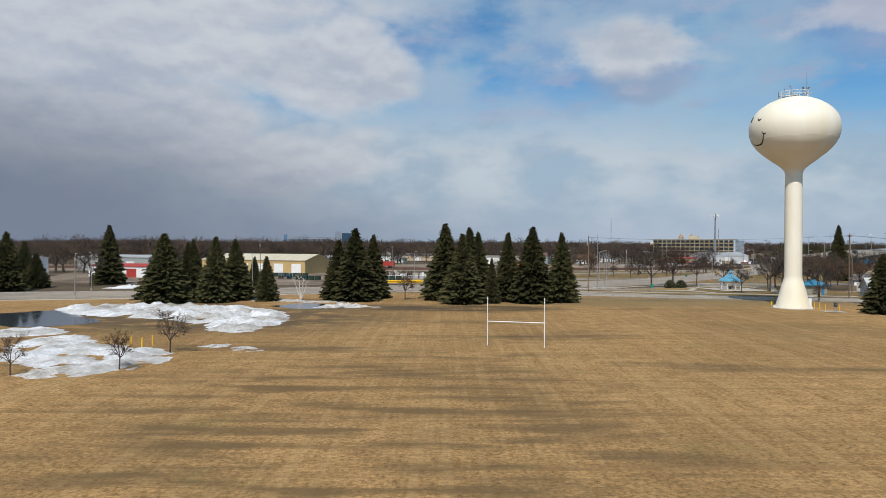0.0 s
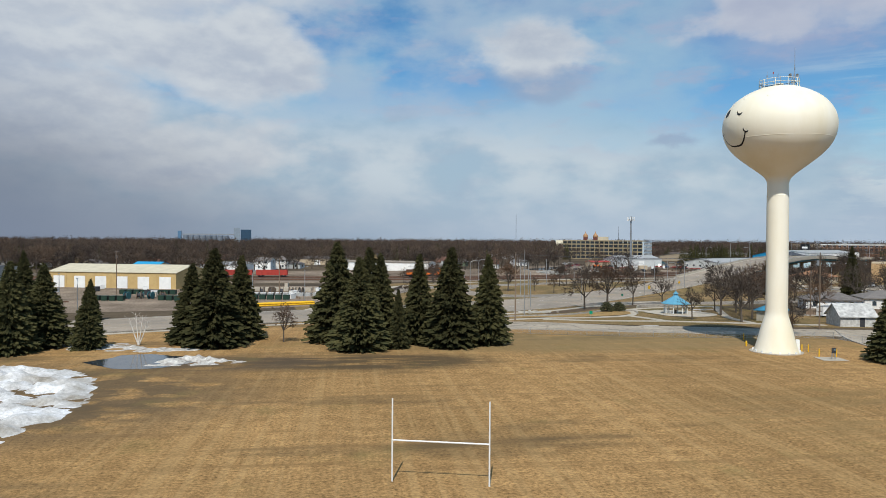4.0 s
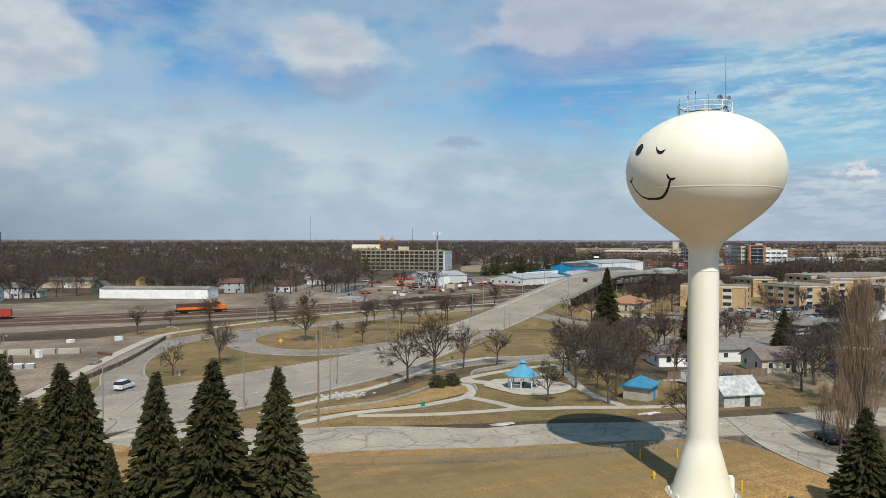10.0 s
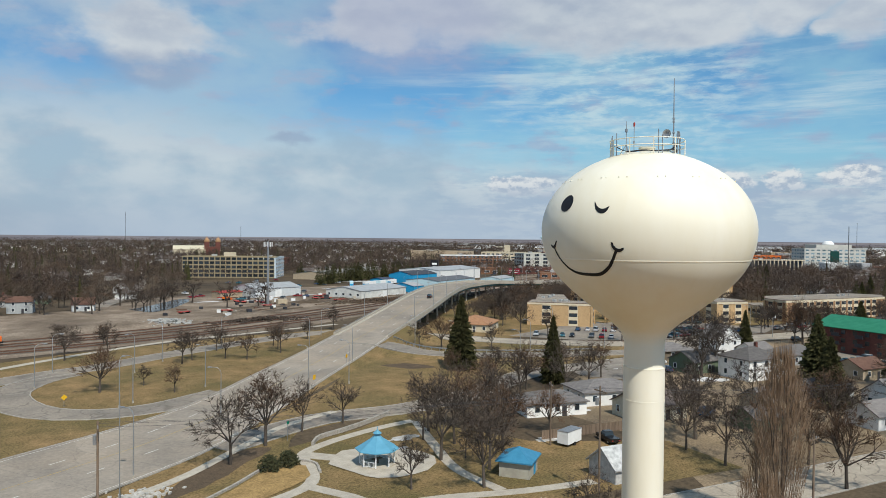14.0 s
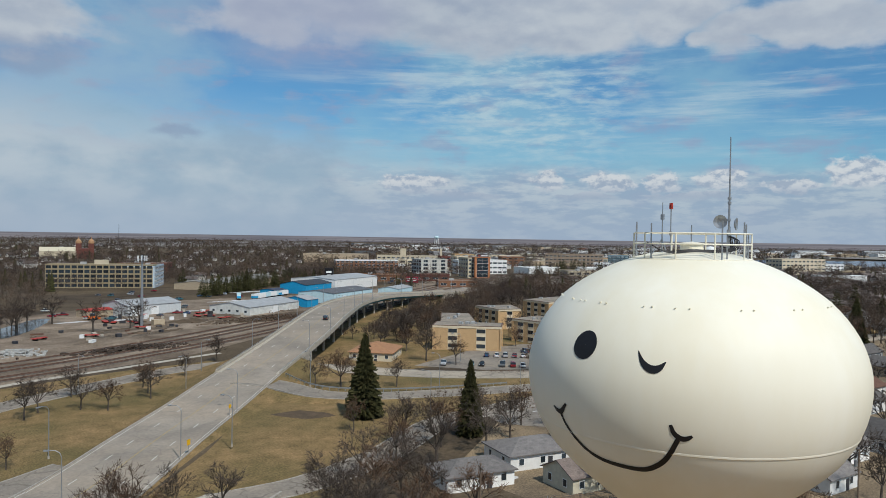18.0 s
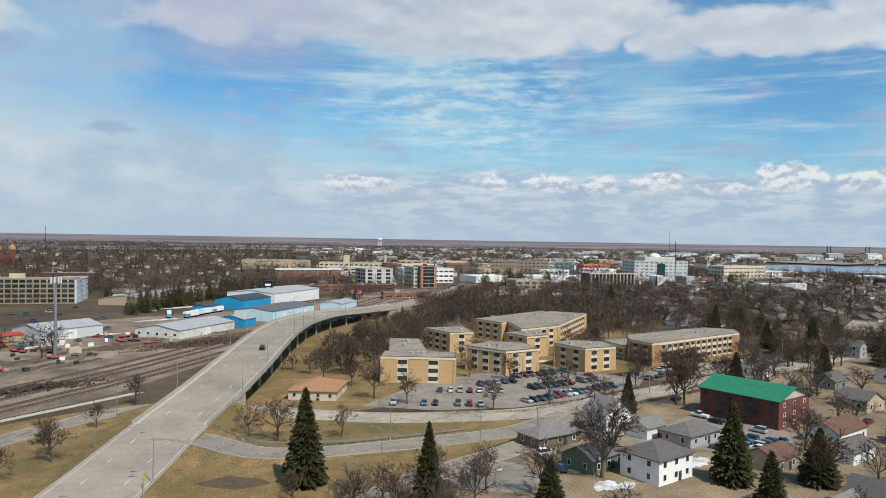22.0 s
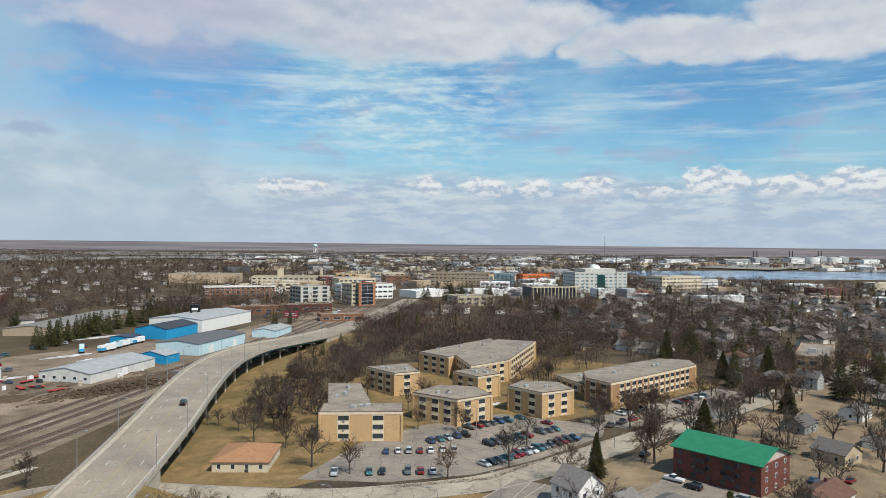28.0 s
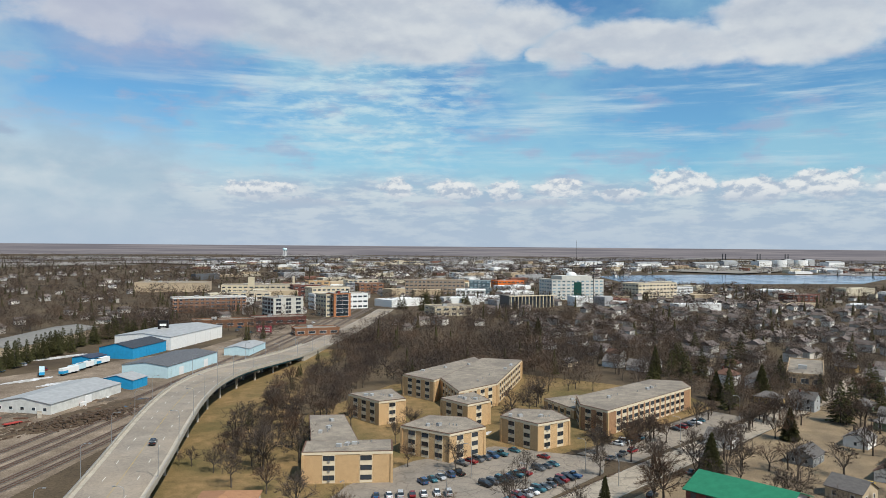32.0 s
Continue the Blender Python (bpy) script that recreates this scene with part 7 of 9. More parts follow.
def wire(p, q, sag, name="overhead_wire"):
    pts = [Vector(p).lerp(Vector(q), t / 12) - Vector((0, 0, sag * 4 * (t / 12) * (1 - t / 12))) for t in range(13)]
    return Mesh().bend([tuple(v) for v in pts], 0.018, 3)


for a, b in ((0, 1), (1, 2)):
    pa, pb = POLES[a], POLES[b]
    for s in (-1.1, 0.5, 1.1):
        c = math.cos(radians(80)) * s, math.sin(radians(80)) * s
        tagged(part("overhead_wire", wire((pa[0] + c[0], pa[1] + c[1], pa[2] - 0.4), (pb[0] + c[0], pb[1] + c[1], pb[2] - 0.4), 0.9), DARK), "thin dark power line between wooden poles", "cable", "power lines")
ct = thing("cell_tower", 170, 450, 0, 0, "slender grey cell tower with a ring of panel antennas", "cell tower")
part("mast", Mesh().rod((0, 0, -0.2), (0, 0, 32.5), 0.75, 0.4, 12), STEEL, ct)
part("platform", Mesh().lathe([(0.4, 30.4), (2.0, 30.4), (2.0, 30.55), (0.4, 30.55)], 12), STEEL, ct)
for i in range(9):
    t = 2 * math.pi * i / 9
    part("panel_antenna", Mesh().boxc(2.1 * math.cos(t), 2.1 * math.sin(t), 29.8, 0.25, 0.35, 2.4, t), WHITE, ct)
    part("arm", Mesh().rod((0.3 * math.cos(t), 0.3 * math.sin(t), 30.6), (2.1 * math.cos(t), 2.1 * math.sin(t), 30.8), 0.05, n=4), STEEL, ct)
part("equipment_hut", Mesh().box(4, -4, 0, 9, -1, 2.8), SIDING_TAN, ct)
for x, y, h, w in ((560, 2450, 105, 0.7), (980, 2600, 70, 0.6), (870, 480, 52, 0.3), (2300, 1100, 90, 0.6)):
    rt = thing("radio_mast", x, y, 0, 0, "thin lattice radio mast against the sky", "radio mast", "radio masts")
    m = Mesh()
    for k in range(3):
        t = k * 2.094
        m.rod((w * math.cos(t), w * math.sin(t), 0), (w * math.cos(t), w * math.sin(t), h), 0.16, n=4)
    for z in range(0, h, 4):
        for k in range(3):
            t, u = k * 2.094, (k + 1) * 2.094
            m.rod((w * math.cos(t), w * math.sin(t), z), (w * math.cos(u), w * math.sin(u), min(h, z + 4)), 0.1, n=3, cap=False)
    part("lattice", m, DARK, rt)

# ---- railway ----
RAIL = [(-250, 352, 0), (-60, 344, 0), (30, 343, 0), (97, 353, 0), (145, 369, 0), (190, 388, 0), (260, 424, 0), (330, 462, 0), (480, 545, 0), (700, 670, 0)]
rail_line = curve_pts(RAIL, 6.0)
for k, off in enumerate((0.0, 5.0, 14.0, 19.5, 27.0)):
    tr = thing("railway_track", 0, 0, label="worn steel railway track on dark gravel ballast", category="railway track", group="railway tracks", kind="structure")
    part("ballast", band(rail_line, off - 1.7, off + 1.7, 0.10, 0.2), mat("dark_ballast", (0.15, 0.125, 0.105), (0.10, 0.085, 0.07), 0.6, 0.95, fine=4.0), tr)
    for s in (-0.72, 0.72):
        part("rail", band(rail_line, off + s - 0.05, off + s + 0.05, 0.32, 0.2), RUST, tr)
    ties = Mesh()
    dense = curve_pts(RAIL, 1.6)
    for i in range(len(dense)):
        p, n = dense[i], side_of(dense, i)
        if -80 < p[0] < 320:
            ties.boxc(p[0] + n[0] * off, p[1] + n[1] * off, 0.06, 2.5, 0.25, 0.1, math.atan2(n[1], n[0]))
    part("ties", ties, TIE, tr)
    tr.children[-1]["kind"] = "stuff"


def along_track(x, off):
    i = min(range(len(rail_line)), key=lambda j: abs(rail_line[j][0] - x))
    p, n = rail_line[i], side_of(rail_line, i)
    return p[0] + n[0] * off, p[1] + n[1] * off, math.degrees(math.atan2(-n[0], n[1]))


def bogie(ob, x):
    b = part("bogie", Mesh().box(x - 1.3, -0.9, 0.35, x + 1.3, 0.9, 0.8), DARK, ob)
    for dx in (-0.9, 0.9):
        part("wheel", Mesh().rod((x + dx, -0.85, 0.78), (x + dx, 0.85, 0.78), 0.45, n=10), RUST, b)


x, y, a = along_track(40, 19.5)
lo = thing("locomotive", x, y, 0, a + 90 - 90, "orange and black diesel locomotive standing on the tracks", "locomotive")
part("frame", Mesh().box(-9.5, -1.5, 0.9, 9.5, 1.5, 1.5), BLACK, lo)
part("hood", Mesh().box(-8.8, -1.1, 1.5, 4.6, 1.1, 3.9), mat("black_orange_paint", (0.10, 0.05, 0.03), None, 1, 0.6), lo)
part("hood_stripe", Mesh().box(-8.8, -1.14, 1.6, 4.6, 1.14, 2.5), ORANGE, lo)
part("cab", Mesh().box(4.6, -1.5, 1.5, 7.2, 1.5, 4.5), ORANGE, lo)
part("nose", Mesh().box(7.2, -1.2, 1.5, 9.2, 1.2, 3.0), ORANGE, lo)
part("cab_window", Mesh().box(5.0, -1.53, 3.3, 6.8, 1.53, 4.1), GLASS, lo)
bogie(lo, -6.2), bogie(lo, 6.2)
for x0 in (-82, -66, -50, -34):
    x, y, a = along_track(x0, 24)
    gc = thing("gondola_car", x, y, 0, a, "rusty red open freight wagon on the tracks", "freight wagon", "freight wagons")
    tub = Mesh()
    for q in ((-7, -1.5, 1.1, 7, 1.5, 1.3), (-7, -1.5, 1.3, 7, -1.38, 3.5), (-7, 1.38, 1.3, 7, 1.5, 3.5), (-7, -1.38, 1.3, -6.88, 1.38, 3.5), (6.88, -1.38, 1.3, 7, 1.38, 3.5)):
        tub.box(*q)
    for i in range(9):
        tub.box(-6.6 + i * 1.65 - 0.06, -1.58, 1.2, -6.6 + i * 1.65 + 0.06, -1.5, 3.5)
    part("tub", tub, RED, gc)
    bogie(gc, -5), bogie(gc, 5)
heap("gravel_mound", [(52, 372), (70, 400), (95, 414), (110, 404), (100, 388), (70, 378)], 3.0, YARD, "long low mound of brown gravel in the rail yard", "gravel", 71, 0.3, 3.0)
heap("gravel_mound", [(118, 404), (135, 420), (158, 416), (160, 404), (140, 398)], 2.2, YARD, "low gravel mound in the rail yard", "gravel", 72, 0.3, 2.5)
for cx, cy, n, sx, sy, m, lab in ((104, 398, 260, 5, 4, mat("broken_concrete", (0.46, 0.45, 0.42), (0.34, 0.33, 0.31), 1, 0.9), "heap of broken concrete rubble"), (140, 385, 240, 9, 2.5, mat("old_ties", (0.075, 0.055, 0.042), None, 1, 0.95), "long heap of old wooden railway ties"), (232, 440, 420, 14, 5, mat("scrap_wood", (0.115, 0.075, 0.05), (0.07, 0.05, 0.035), 1, 0.95), "heap of old wooden ties beside the overpass")):
    m2, rr = Mesh(), random.Random(int(cx))
    for k in range(n):
        x, y = rr.gauss(cx, sx), rr.gauss(cy, sy)
        z = max(0, 1.6 * (1 - ((x - cx) / sx / 2) ** 2 - ((y - cy) / sy / 2) ** 2))
        m2.boxc(x, y, z * rr.random(), rr.uniform(.6, 2.0), rr.uniform(.3, .8), rr.uniform(.25, .6), rr.uniform(0, 3))
    tagged(part("rubble_heap", m2, m), lab + " in the rail yard", "rubble", kind="stuff")
heap("dirt_mound", [(176, 452), (190, 460), (204, 455), (196, 446)], 1.8, BARK_SOIL, "dark mound of dirt in the yard", "soil", 74, 0.4, 1.6)
heap("dirt_mound", [(205, 440), (225, 452), (262, 462), (270, 450), (240, 436), (215, 432)], 1.2, BARK_SOIL, "dark churned dirt in the yard", "soil", 75, 0.6, 2.0)

# ---- storage yard ----
rr = random.Random(21)
for x, y, r in [(-63 + 3.4 * k, 247.5 - 0.4 * k, 1.1) for k in range(4)] + [(-26 + 3.0 * k, 258.5 - 0.5 * k, 1.4) for k in range(5)] + [(-60 + 3 * k, 251, 0.9) for k in range(3)]:
    sp = thing("cable_spool", x, y, r, rr.uniform(-30, 30), "large cable spool standing in the gravel yard", "cable spool", "cable spools")
    wood_m = WOOD if rr.random() < 0.6 else mat("teal_spool", (0.05, 0.16, 0.17), None, 1, 0.7)
    for s in (-0.55, 0.55):
        part("flange", Mesh().rod((s - 0.06, 0, 0), (s + 0.06, 0, 0), r, n=18), wood_m, sp)
    part("drum", Mesh().rod((-0.5, 0, 0), (0.5, 0, 0), r * 0.55, n=14), DARK, sp)
GREENBOX = mat("dark_green_steel", (0.018, 0.045, 0.03), (0.014, 0.036, 0.025), 1, 0.6)
for row, (x, y, n) in enumerate(((-70, 267, 8), (-72, 243, 5), (-31, 245, 7), (-52, 242, 4), (-30, 258, 10))):
    for k in range(n):
        bx = thing("transformer_box", x + 2.3 * k, y - 0.45 * k, 0, -11, "dark green steel transformer box in a row" if row != 4 else "pale grey equipment box in a row", "transformer box", "transformer boxes")
        part("cabinet", Mesh().box(-0.85, -0.7, 0, 0.85, 0.7, 1.35 if row != 4 else 1.0), GREENBOX if row != 4 else METALROOF, bx)
        part("lid", Mesh().box(-0.9, -0.75, 1.35 if row != 4 else 1.0, 0.9, 0.75, 1.45 if row != 4 else 1.08), GREENBOX if row != 4 else WHITE, bx)
for k in range(3):
    pm = thing("pipe_stack", -22 + 5 * k, 220 + 2.0 * k, 0, 24, "stack of long yellow pipes on the yard gravel", "pipes", "pipe stacks")
    for i in range(5):
        for j in range(2):
            part("pipe", Mesh().rod((-4, 0.5 * i, 0.25 + 0.45 * j), (4, 0.5 * i, 0.25 + 0.45 * j), 0.22, n=8), YELLOW, pm)
for k in range(7):
    cb = thing("concrete_block", -36 + 5.5 * k, 281 - 1.2 * k, 0, -12, "long concrete barrier block in the yard", "concrete block", "concrete blocks")
    part("block", Mesh().box(-2.4, -0.6, 0, 2.4, 0.6, 1.2), CONC, cb)
    part("cap", Mesh().box(-2.45, -0.5, 1.2, 2.45, 0.5, 1.3), CONC, cb)
# white birch clump at the field edge
bw = Mesh()
for dx, dy, h in ((-1.6, 0.2, 4.6), (1.5, 0.1, 4.2), (-0.6, 0.4, 5.4), (0.7, -0.3, 5.0)):
    bw.rod((0, 0, 0), (dx * 0.4, dy * 0.4, h * 0.35), 0.14, 0.1, 6, False)
    bw.rod((dx * 0.4, dy * 0.4, h * 0.35), (dx, dy, h), 0.1, 0.04, 6, False)
    for j in range(5):
        f = 0.45 + 0.11 * j
        p = Vector((dx * 0.4, dy * 0.4, h * 0.35)).lerp(Vector((dx, dy, h)), f)
        bw.rod(p, p + Vector((0.9 * math.cos(j * 2.4), 0.9 * math.sin(j * 2.4), 0.7)), 0.035, 0.012, 4, False)
bt = thing("birch_tree", -33.2, 151.7, 0, 0, "white-barked multi-stemmed bare birch at the field edge", "bare tree")
part("trunk", bw, BIRCH, bt)

# ---- vehicles ----
CAR_COLOURS = (("black", (0.012, 0.012, 0.014)), ("white", (0.72, 0.72, 0.72)), ("silver", (0.42, 0.43, 0.44)), ("dark red", (0.20, 0.015, 0.02)), ("blue", (0.03, 0.08, 0.17)), ("grey", (0.12, 0.125, 0.13)), ("teal", (0.04, 0.14, 0.17)), ("yellow", (0.7, 0.45, 0.03)))


def loft(sections):
    """A body from cross-sections along x, each (x, half width low, half width high, z low, z high)."""
    m = Mesh()
    for x, w0, w1, z0, z1 in sections:
        m.v += [(x, -w0, z0), (x, -w0 * 1.02, (z0 + z1) / 2), (x, -w1, z1), (x, w1, z1), (x, w0 * 1.02, (z0 + z1) / 2), (x, w0, z0)]
    for i in range(len(sections) - 1):
        k = 6 * i
        for j in range(6):
            m.f.append((k + j, k + (j + 1) % 6, k + 6 + (j + 1) % 6, k + 6 + j))
    m.f += [tuple(range(5, -1, -1)), tuple(6 * (len(sections) - 1) + j for j in range(6))]
    return m


def car_kind(shape, colour, rgb):
    ob = thing("car", 0, 0, label=f"{colour} {'pickup truck' if shape == 'pickup' else 'van' if shape == 'suv' else 'sedan'} parked on grey asphalt", category="car", group="parked cars")
    paint = mat(f"car_paint_{colour.replace(' ', '_')}", rgb, tuple(0.9 * c for c in rgb), 0.6, 0.25, spec=0.6)
    if shape == "sedan":
        body = loft([(-2.25, .75, .7, .35, .8), (-2.1, .86, .82, .28, .92), (-1.2, .9, .84, .25, .96), (0.9, .9, .84, .25, .93), (1.9, .87, .78, .25, .82), (2.2, .78, .66, .32, .66)])
        cab = loft([(-1.75, .80, .70, .9, .95), (-1.0, .80, .62, .92, 1.42), (0.1, .80, .62, .92, 1.45), (1.05, .80, .70, .9, .94)])
        roof = Mesh().box(-1.0, -0.6, 1.42, 0.15, 0.6, 1.47)
    elif shape == "suv":
        body = loft([(-2.3, .82, .8, .4, 1.0), (-2.2, .9, .88, .35, 1.08), (1.0, .92, .88, .32, 1.08), (2.0, .9, .82, .32, 0.98), (2.3, .82, .74, .4, .85)])
        cab = loft([(-2.2, .86, .74, 1.05, 1.1), (-2.0, .86, .70, 1.05, 1.75), (0.2, .86, .70, 1.05, 1.78), (1.15, .86, .76, 1.05, 1.1)])
        roof = Mesh().box(-2.0, -0.68, 1.75, 0.25, 0.68, 1.81)
    else:
        body = loft([(-2.8, .88, .88, .5, 1.1), (-0.5, .92, .9, .42, 1.1), (1.6, .92, .88, .42, 1.12), (2.5, .9, .82, .45, 1.0), (2.75, .84, .76, .5, .9)])
        cab = loft([(-0.6, .86, .74, 1.08, 1.12), (-0.45, .86, .70, 1.08, 1.78), (0.6, .86, .70, 1.08, 1.8), (1.4, .86, .78, 1.08, 1.14)])
        roof = Mesh().box(-0.45, -0.68, 1.77, 0.65, 0.68, 1.83)
    part("body", body, paint, ob)
    part("glazing", cab, GLASS, ob)
    part("roof", roof, paint, ob)
    ax = 1.35 if shape != "pickup" else 1.7
    for sx in (-ax, ax):
        for sy in (-0.8, 0.8):
            m = Mesh().rod((sx, sy - 0.11, 0.33), (sx, sy + 0.11, 0.33), 0.33, n=12)
            k = len(m.f)
            me = m.rod((sx, sy - 0.115, 0.33), (sx, sy + 0.115, 0.33), 0.19, n=10).data("wheel", TYRE)
            me.materials.append(STEEL)
            for q in me.polygons[k:]:
                q.material_index = 1
            part("wheel", me, None, ob)
    front, back = (2.02, -2.3) if shape != "pickup" else (2.6, -2.84)
    for s in (-1, 1):
        part("headlight", Mesh().boxc(front, s * 0.6, 0.62, 0.3, 0.3, 0.13), WHITE, ob)
        part("tail_light", Mesh().boxc(back + 0.05, s * 0.66, 0.7, 0.2, 0.24, 0.16), RED, ob)
    return ob


KINDS = {}


def park_car(x, y, turn, shape, colour, z=0.09):
    key = (shape, colour)
    if key not in KINDS:
        KINDS[key] = car_kind(shape, colour, dict(CAR_COLOURS)[colour])
        KINDS[key].matrix_basis = pose(x, y, z, 0, 0, turn)
        return KINDS[key]
    return copy_thing(KINDS[key], pose(x, y, z, 0, 0, turn))


rr = random.Random(31)
names = [c for c, _ in CAR_COLOURS[:7]]


def row_of_cars(p, q, n, turn, keep=0.85):
    for k in range(n):
        if rr.random() > keep:
            continue
        f = k / max(1, n - 1)
        park_car(p[0] + (q[0] - p[0]) * f + rr.uniform(-.2, .2), p[1] + (q[1] - p[1]) * f + rr.uniform(-.2, .2), turn + rr.choice((0, 180)) + rr.uniform(-3, 3), rr.choice(("sedan", "sedan", "suv", "suv", "pickup")), rr.choice(names))


row_of_cars((229, 291), (242, 276), 7, 40)
row_of_cars((211, 282), (222, 269), 6, 40)
row_of_cars((246, 287), (262, 282), 6, 60)
row_of_cars((264, 288), (290, 280), 9, 78)
row_of_cars((254, 271), (283, 263), 10, 78)
row_of_cars((236, 261), (276, 253), 15, 78, 0.95)
row_of_cars((205, 289), (208, 285), 2, 40)
row_of_cars((285, 270), (293, 268), 3, 78)
row_of_cars((318, 254), (330, 251), 4, 78)
row_of_cars((350, 243), (385, 236), 8, 78, 0.6)
row_of_cars((300, 250), (312, 247), 3, -11)
row_of_cars((226, 198), (240, 195), 6, 78, 0.9)
row_of_cars((228, 191), (242, 188), 6, 78, 0.8)
park_car(192.2, 226.4, -20, "suv", "white")
park_car(255.2, 214, 78, "pickup", "white")
park_car(252, 208, 78, "suv", "black")
park_car(250, 196, 78, "suv", "silver")
park_car(185, 218, 60, "sedan", "blue")
park_car(238, 158, -11, "suv", "silver"), park_car(285, 165, -11, "sedan", "blue"), park_car(318, 178, -11, "sedan", "yellow"), park_car(277, 184, -11, "sedan", "blue"), park_car(283, 176, -11, "sedan", "dark red")
park_car(272, 228, -8, "suv", "black"), park_car(300, 224.5, -8, "sedan", "grey"), park_car(150, 183, 10, "suv", "blue"), park_car(110, 174, 80, "sedan", "dark red")
park_car(100.6, 145, 72, "sedan", "black"), park_car(100.0, 139.4, 75, "pickup", "black")
park_car(9.6, 222, 58, "suv", "white"), park_car(119, 182, 70, "pickup", "black")
for k in range(16):
    park_car(rr.uniform(150, 235), rr.uniform(505, 540) if k % 2 else rr.uniform(482, 492), rr.uniform(0, 180), rr.choice(("sedan", "suv", "pickup")), rr.choice(names + ["dark red", "dark red"]), 0.02)
for k in range(14):
    park_car(rr.uniform(200, 290), rr.uniform(560, 640), rr.choice((20, 110)), rr.choice(("sedan", "suv")), rr.choice(names), 0.02)
for k in range(8):
    park_car(rr.uniform(440, 560), rr.uniform(600, 660), rr.choice((20, 110)), rr.choice(("sedan", "suv")), rr.choice(names), 0.02)
dark = min(range(len(MAIN)), key=lambda i: (MAIN[i][0] - 203) ** 2 + (MAIN[i][1] - 367) ** 2)
p, n = MAIN[dark], side_of(MAIN, dark)
bc = park_car(p[0] - n[0] * 2.2, p[1] - n[1] * 2.2, math.degrees(math.atan2(-n[0], n[1])) - 90 + 90, "suv", "black", p[2] + 0.08)
tl = thing("cargo_trailer", 112.2, 184.6, 0, 12, "white enclosed cargo trailer on bare ground", "trailer")
part("box", Mesh().box(-2.2, -1.05, 0.5, 2.2, 1.05, 2.6), WHITE, tl)
part("roof_edge", Mesh().box(-2.25, -1.1, 2.6, 2.25, 1.1, 2.66), STEEL, tl)
for s in (-1.0, 1.0):
    part("wheel", Mesh().rod((0, s - 0.1, 0.33), (0, s + 0.1, 0.33), 0.33, n=12), TYRE, tl)
part("tow_bar", Mesh().box(2.2, -0.08, 0.45, 3.6, 0.08, 0.55), DARK, tl)
for k, (x, y, a) in enumerate(((274, 548, 62), (284, 540, 20), (291, 545, 24), (298, 549, 24), (305, 553, 24), (312, 556, 24))):
    tk = thing("box_trailer", x, y, 0, a, "white semi-trailer with blue panels parked in a yard", "trailer", "parked trailers")
    part("box", Mesh().box(-6, -1.25, 1.1, 6, 1.25, 3.9), WHITE if k % 2 else PALEBLUE, tk)
    part("blue_panel", Mesh().box(-6.02, -1.28, 1.2, -2, 1.28, 2.6), BLUE, tk)
    for s in (-4.6, -3.4, 4):
        part("axle_wheels", Mesh().rod((s, -1.2, 0.5), (s, 1.2, 0.5), 0.5, n=10), TYRE, tk)
ex = thing("excavator", 160.9, 485.5, 0, 30, "orange loader standing in the yard", "loader")
part("body", Mesh().box(-2, -1.1, 0.9, 2, 1.1, 2.0), ORANGE, ex)
part("cab", Mesh().box(-0.8, -0.8, 2.0, 0.8, 0.8, 3.3), GLASS, ex)
part("bucket", Mesh().box(3.0, -1.2, 0.2, 4.0, 1.2, 1.2), ORANGE, ex)
part("arm", Mesh().rod((1.5, 0, 1.7), (3.4, 0, 0.9), 0.2, n=6), ORANGE, ex)
for sx in (-1.3, 1.3):
    for sy in (-1, 1):
        part("wheel", Mesh().rod((sx, sy - 0.25, 0.75), (sx, sy + 0.25, 0.75), 0.75, n=14), TYRE, ex)
# signs at the foot of the overpass
bb = thing("billboard", 449, 571, 0, -60, "red and white electronic sign with plain bars on posts", "sign")
for s in (-3, 3):
    part("post", Mesh().rod((s, 0, 0), (s, 0, 4), 0.2, n=8), DARK, bb)
part("board", Mesh().box(-5.5, -0.3, 4, 5.5, 0.3, 9), mat("magenta_red_panel", (0.42, 0.03, 0.07), None, 1, 0.5), bb)
for z in (5.2, 6.8):
    part("bar", Mesh().box(-4.5, -0.36, z, 4.5, -0.3, z + 0.7), WHITE, bb)
tw = thing("sign_tower", 387, 604, 0, -50, "tall black sign pylon with plain white bars", "sign")
part("pylon", Mesh().box(-3.5, -1, 0, 3.5, 1, 16), BLACK, tw)
part("bar", Mesh().box(-2.2, -1.06, 12, 2.2, -1.0, 13.6), WHITE, tw)
part("bar", Mesh().box(-1.6, -1.06, 9, 1.6, -1.0, 11), METALROOF, tw)
for k, (x0, y0, x1, y1) in enumerate(((206, 270, 226, 254), (226, 254, 252, 250), (256, 249, 290, 243))):
    hd, rr2 = Mesh(), random.Random(90 + k)
    for j in range(420):
        f = rr2.random()
        p = Vector((x0 + (x1 - x0) * f + rr2.uniform(-.5, .5), y0 + (y1 - y0) * f + rr2.uniform(-.5, .5), rr2.uniform(0, 0.7)))
        d = Vector((rr2.gauss(0, 1), rr2.gauss(0, 1), rr2.gauss(.6, 1))).normalized()
        n = d.orthogonal().normalized() * 0.06
        hd.face(p - n, p + n, p + d * 0.6)
    tagged(part("hedge", hd, mat("brown_hedge", (0.10, 0.06, 0.042), None, 1, 0.95)), "low leafless brown hedge along the parking lot", "hedge")

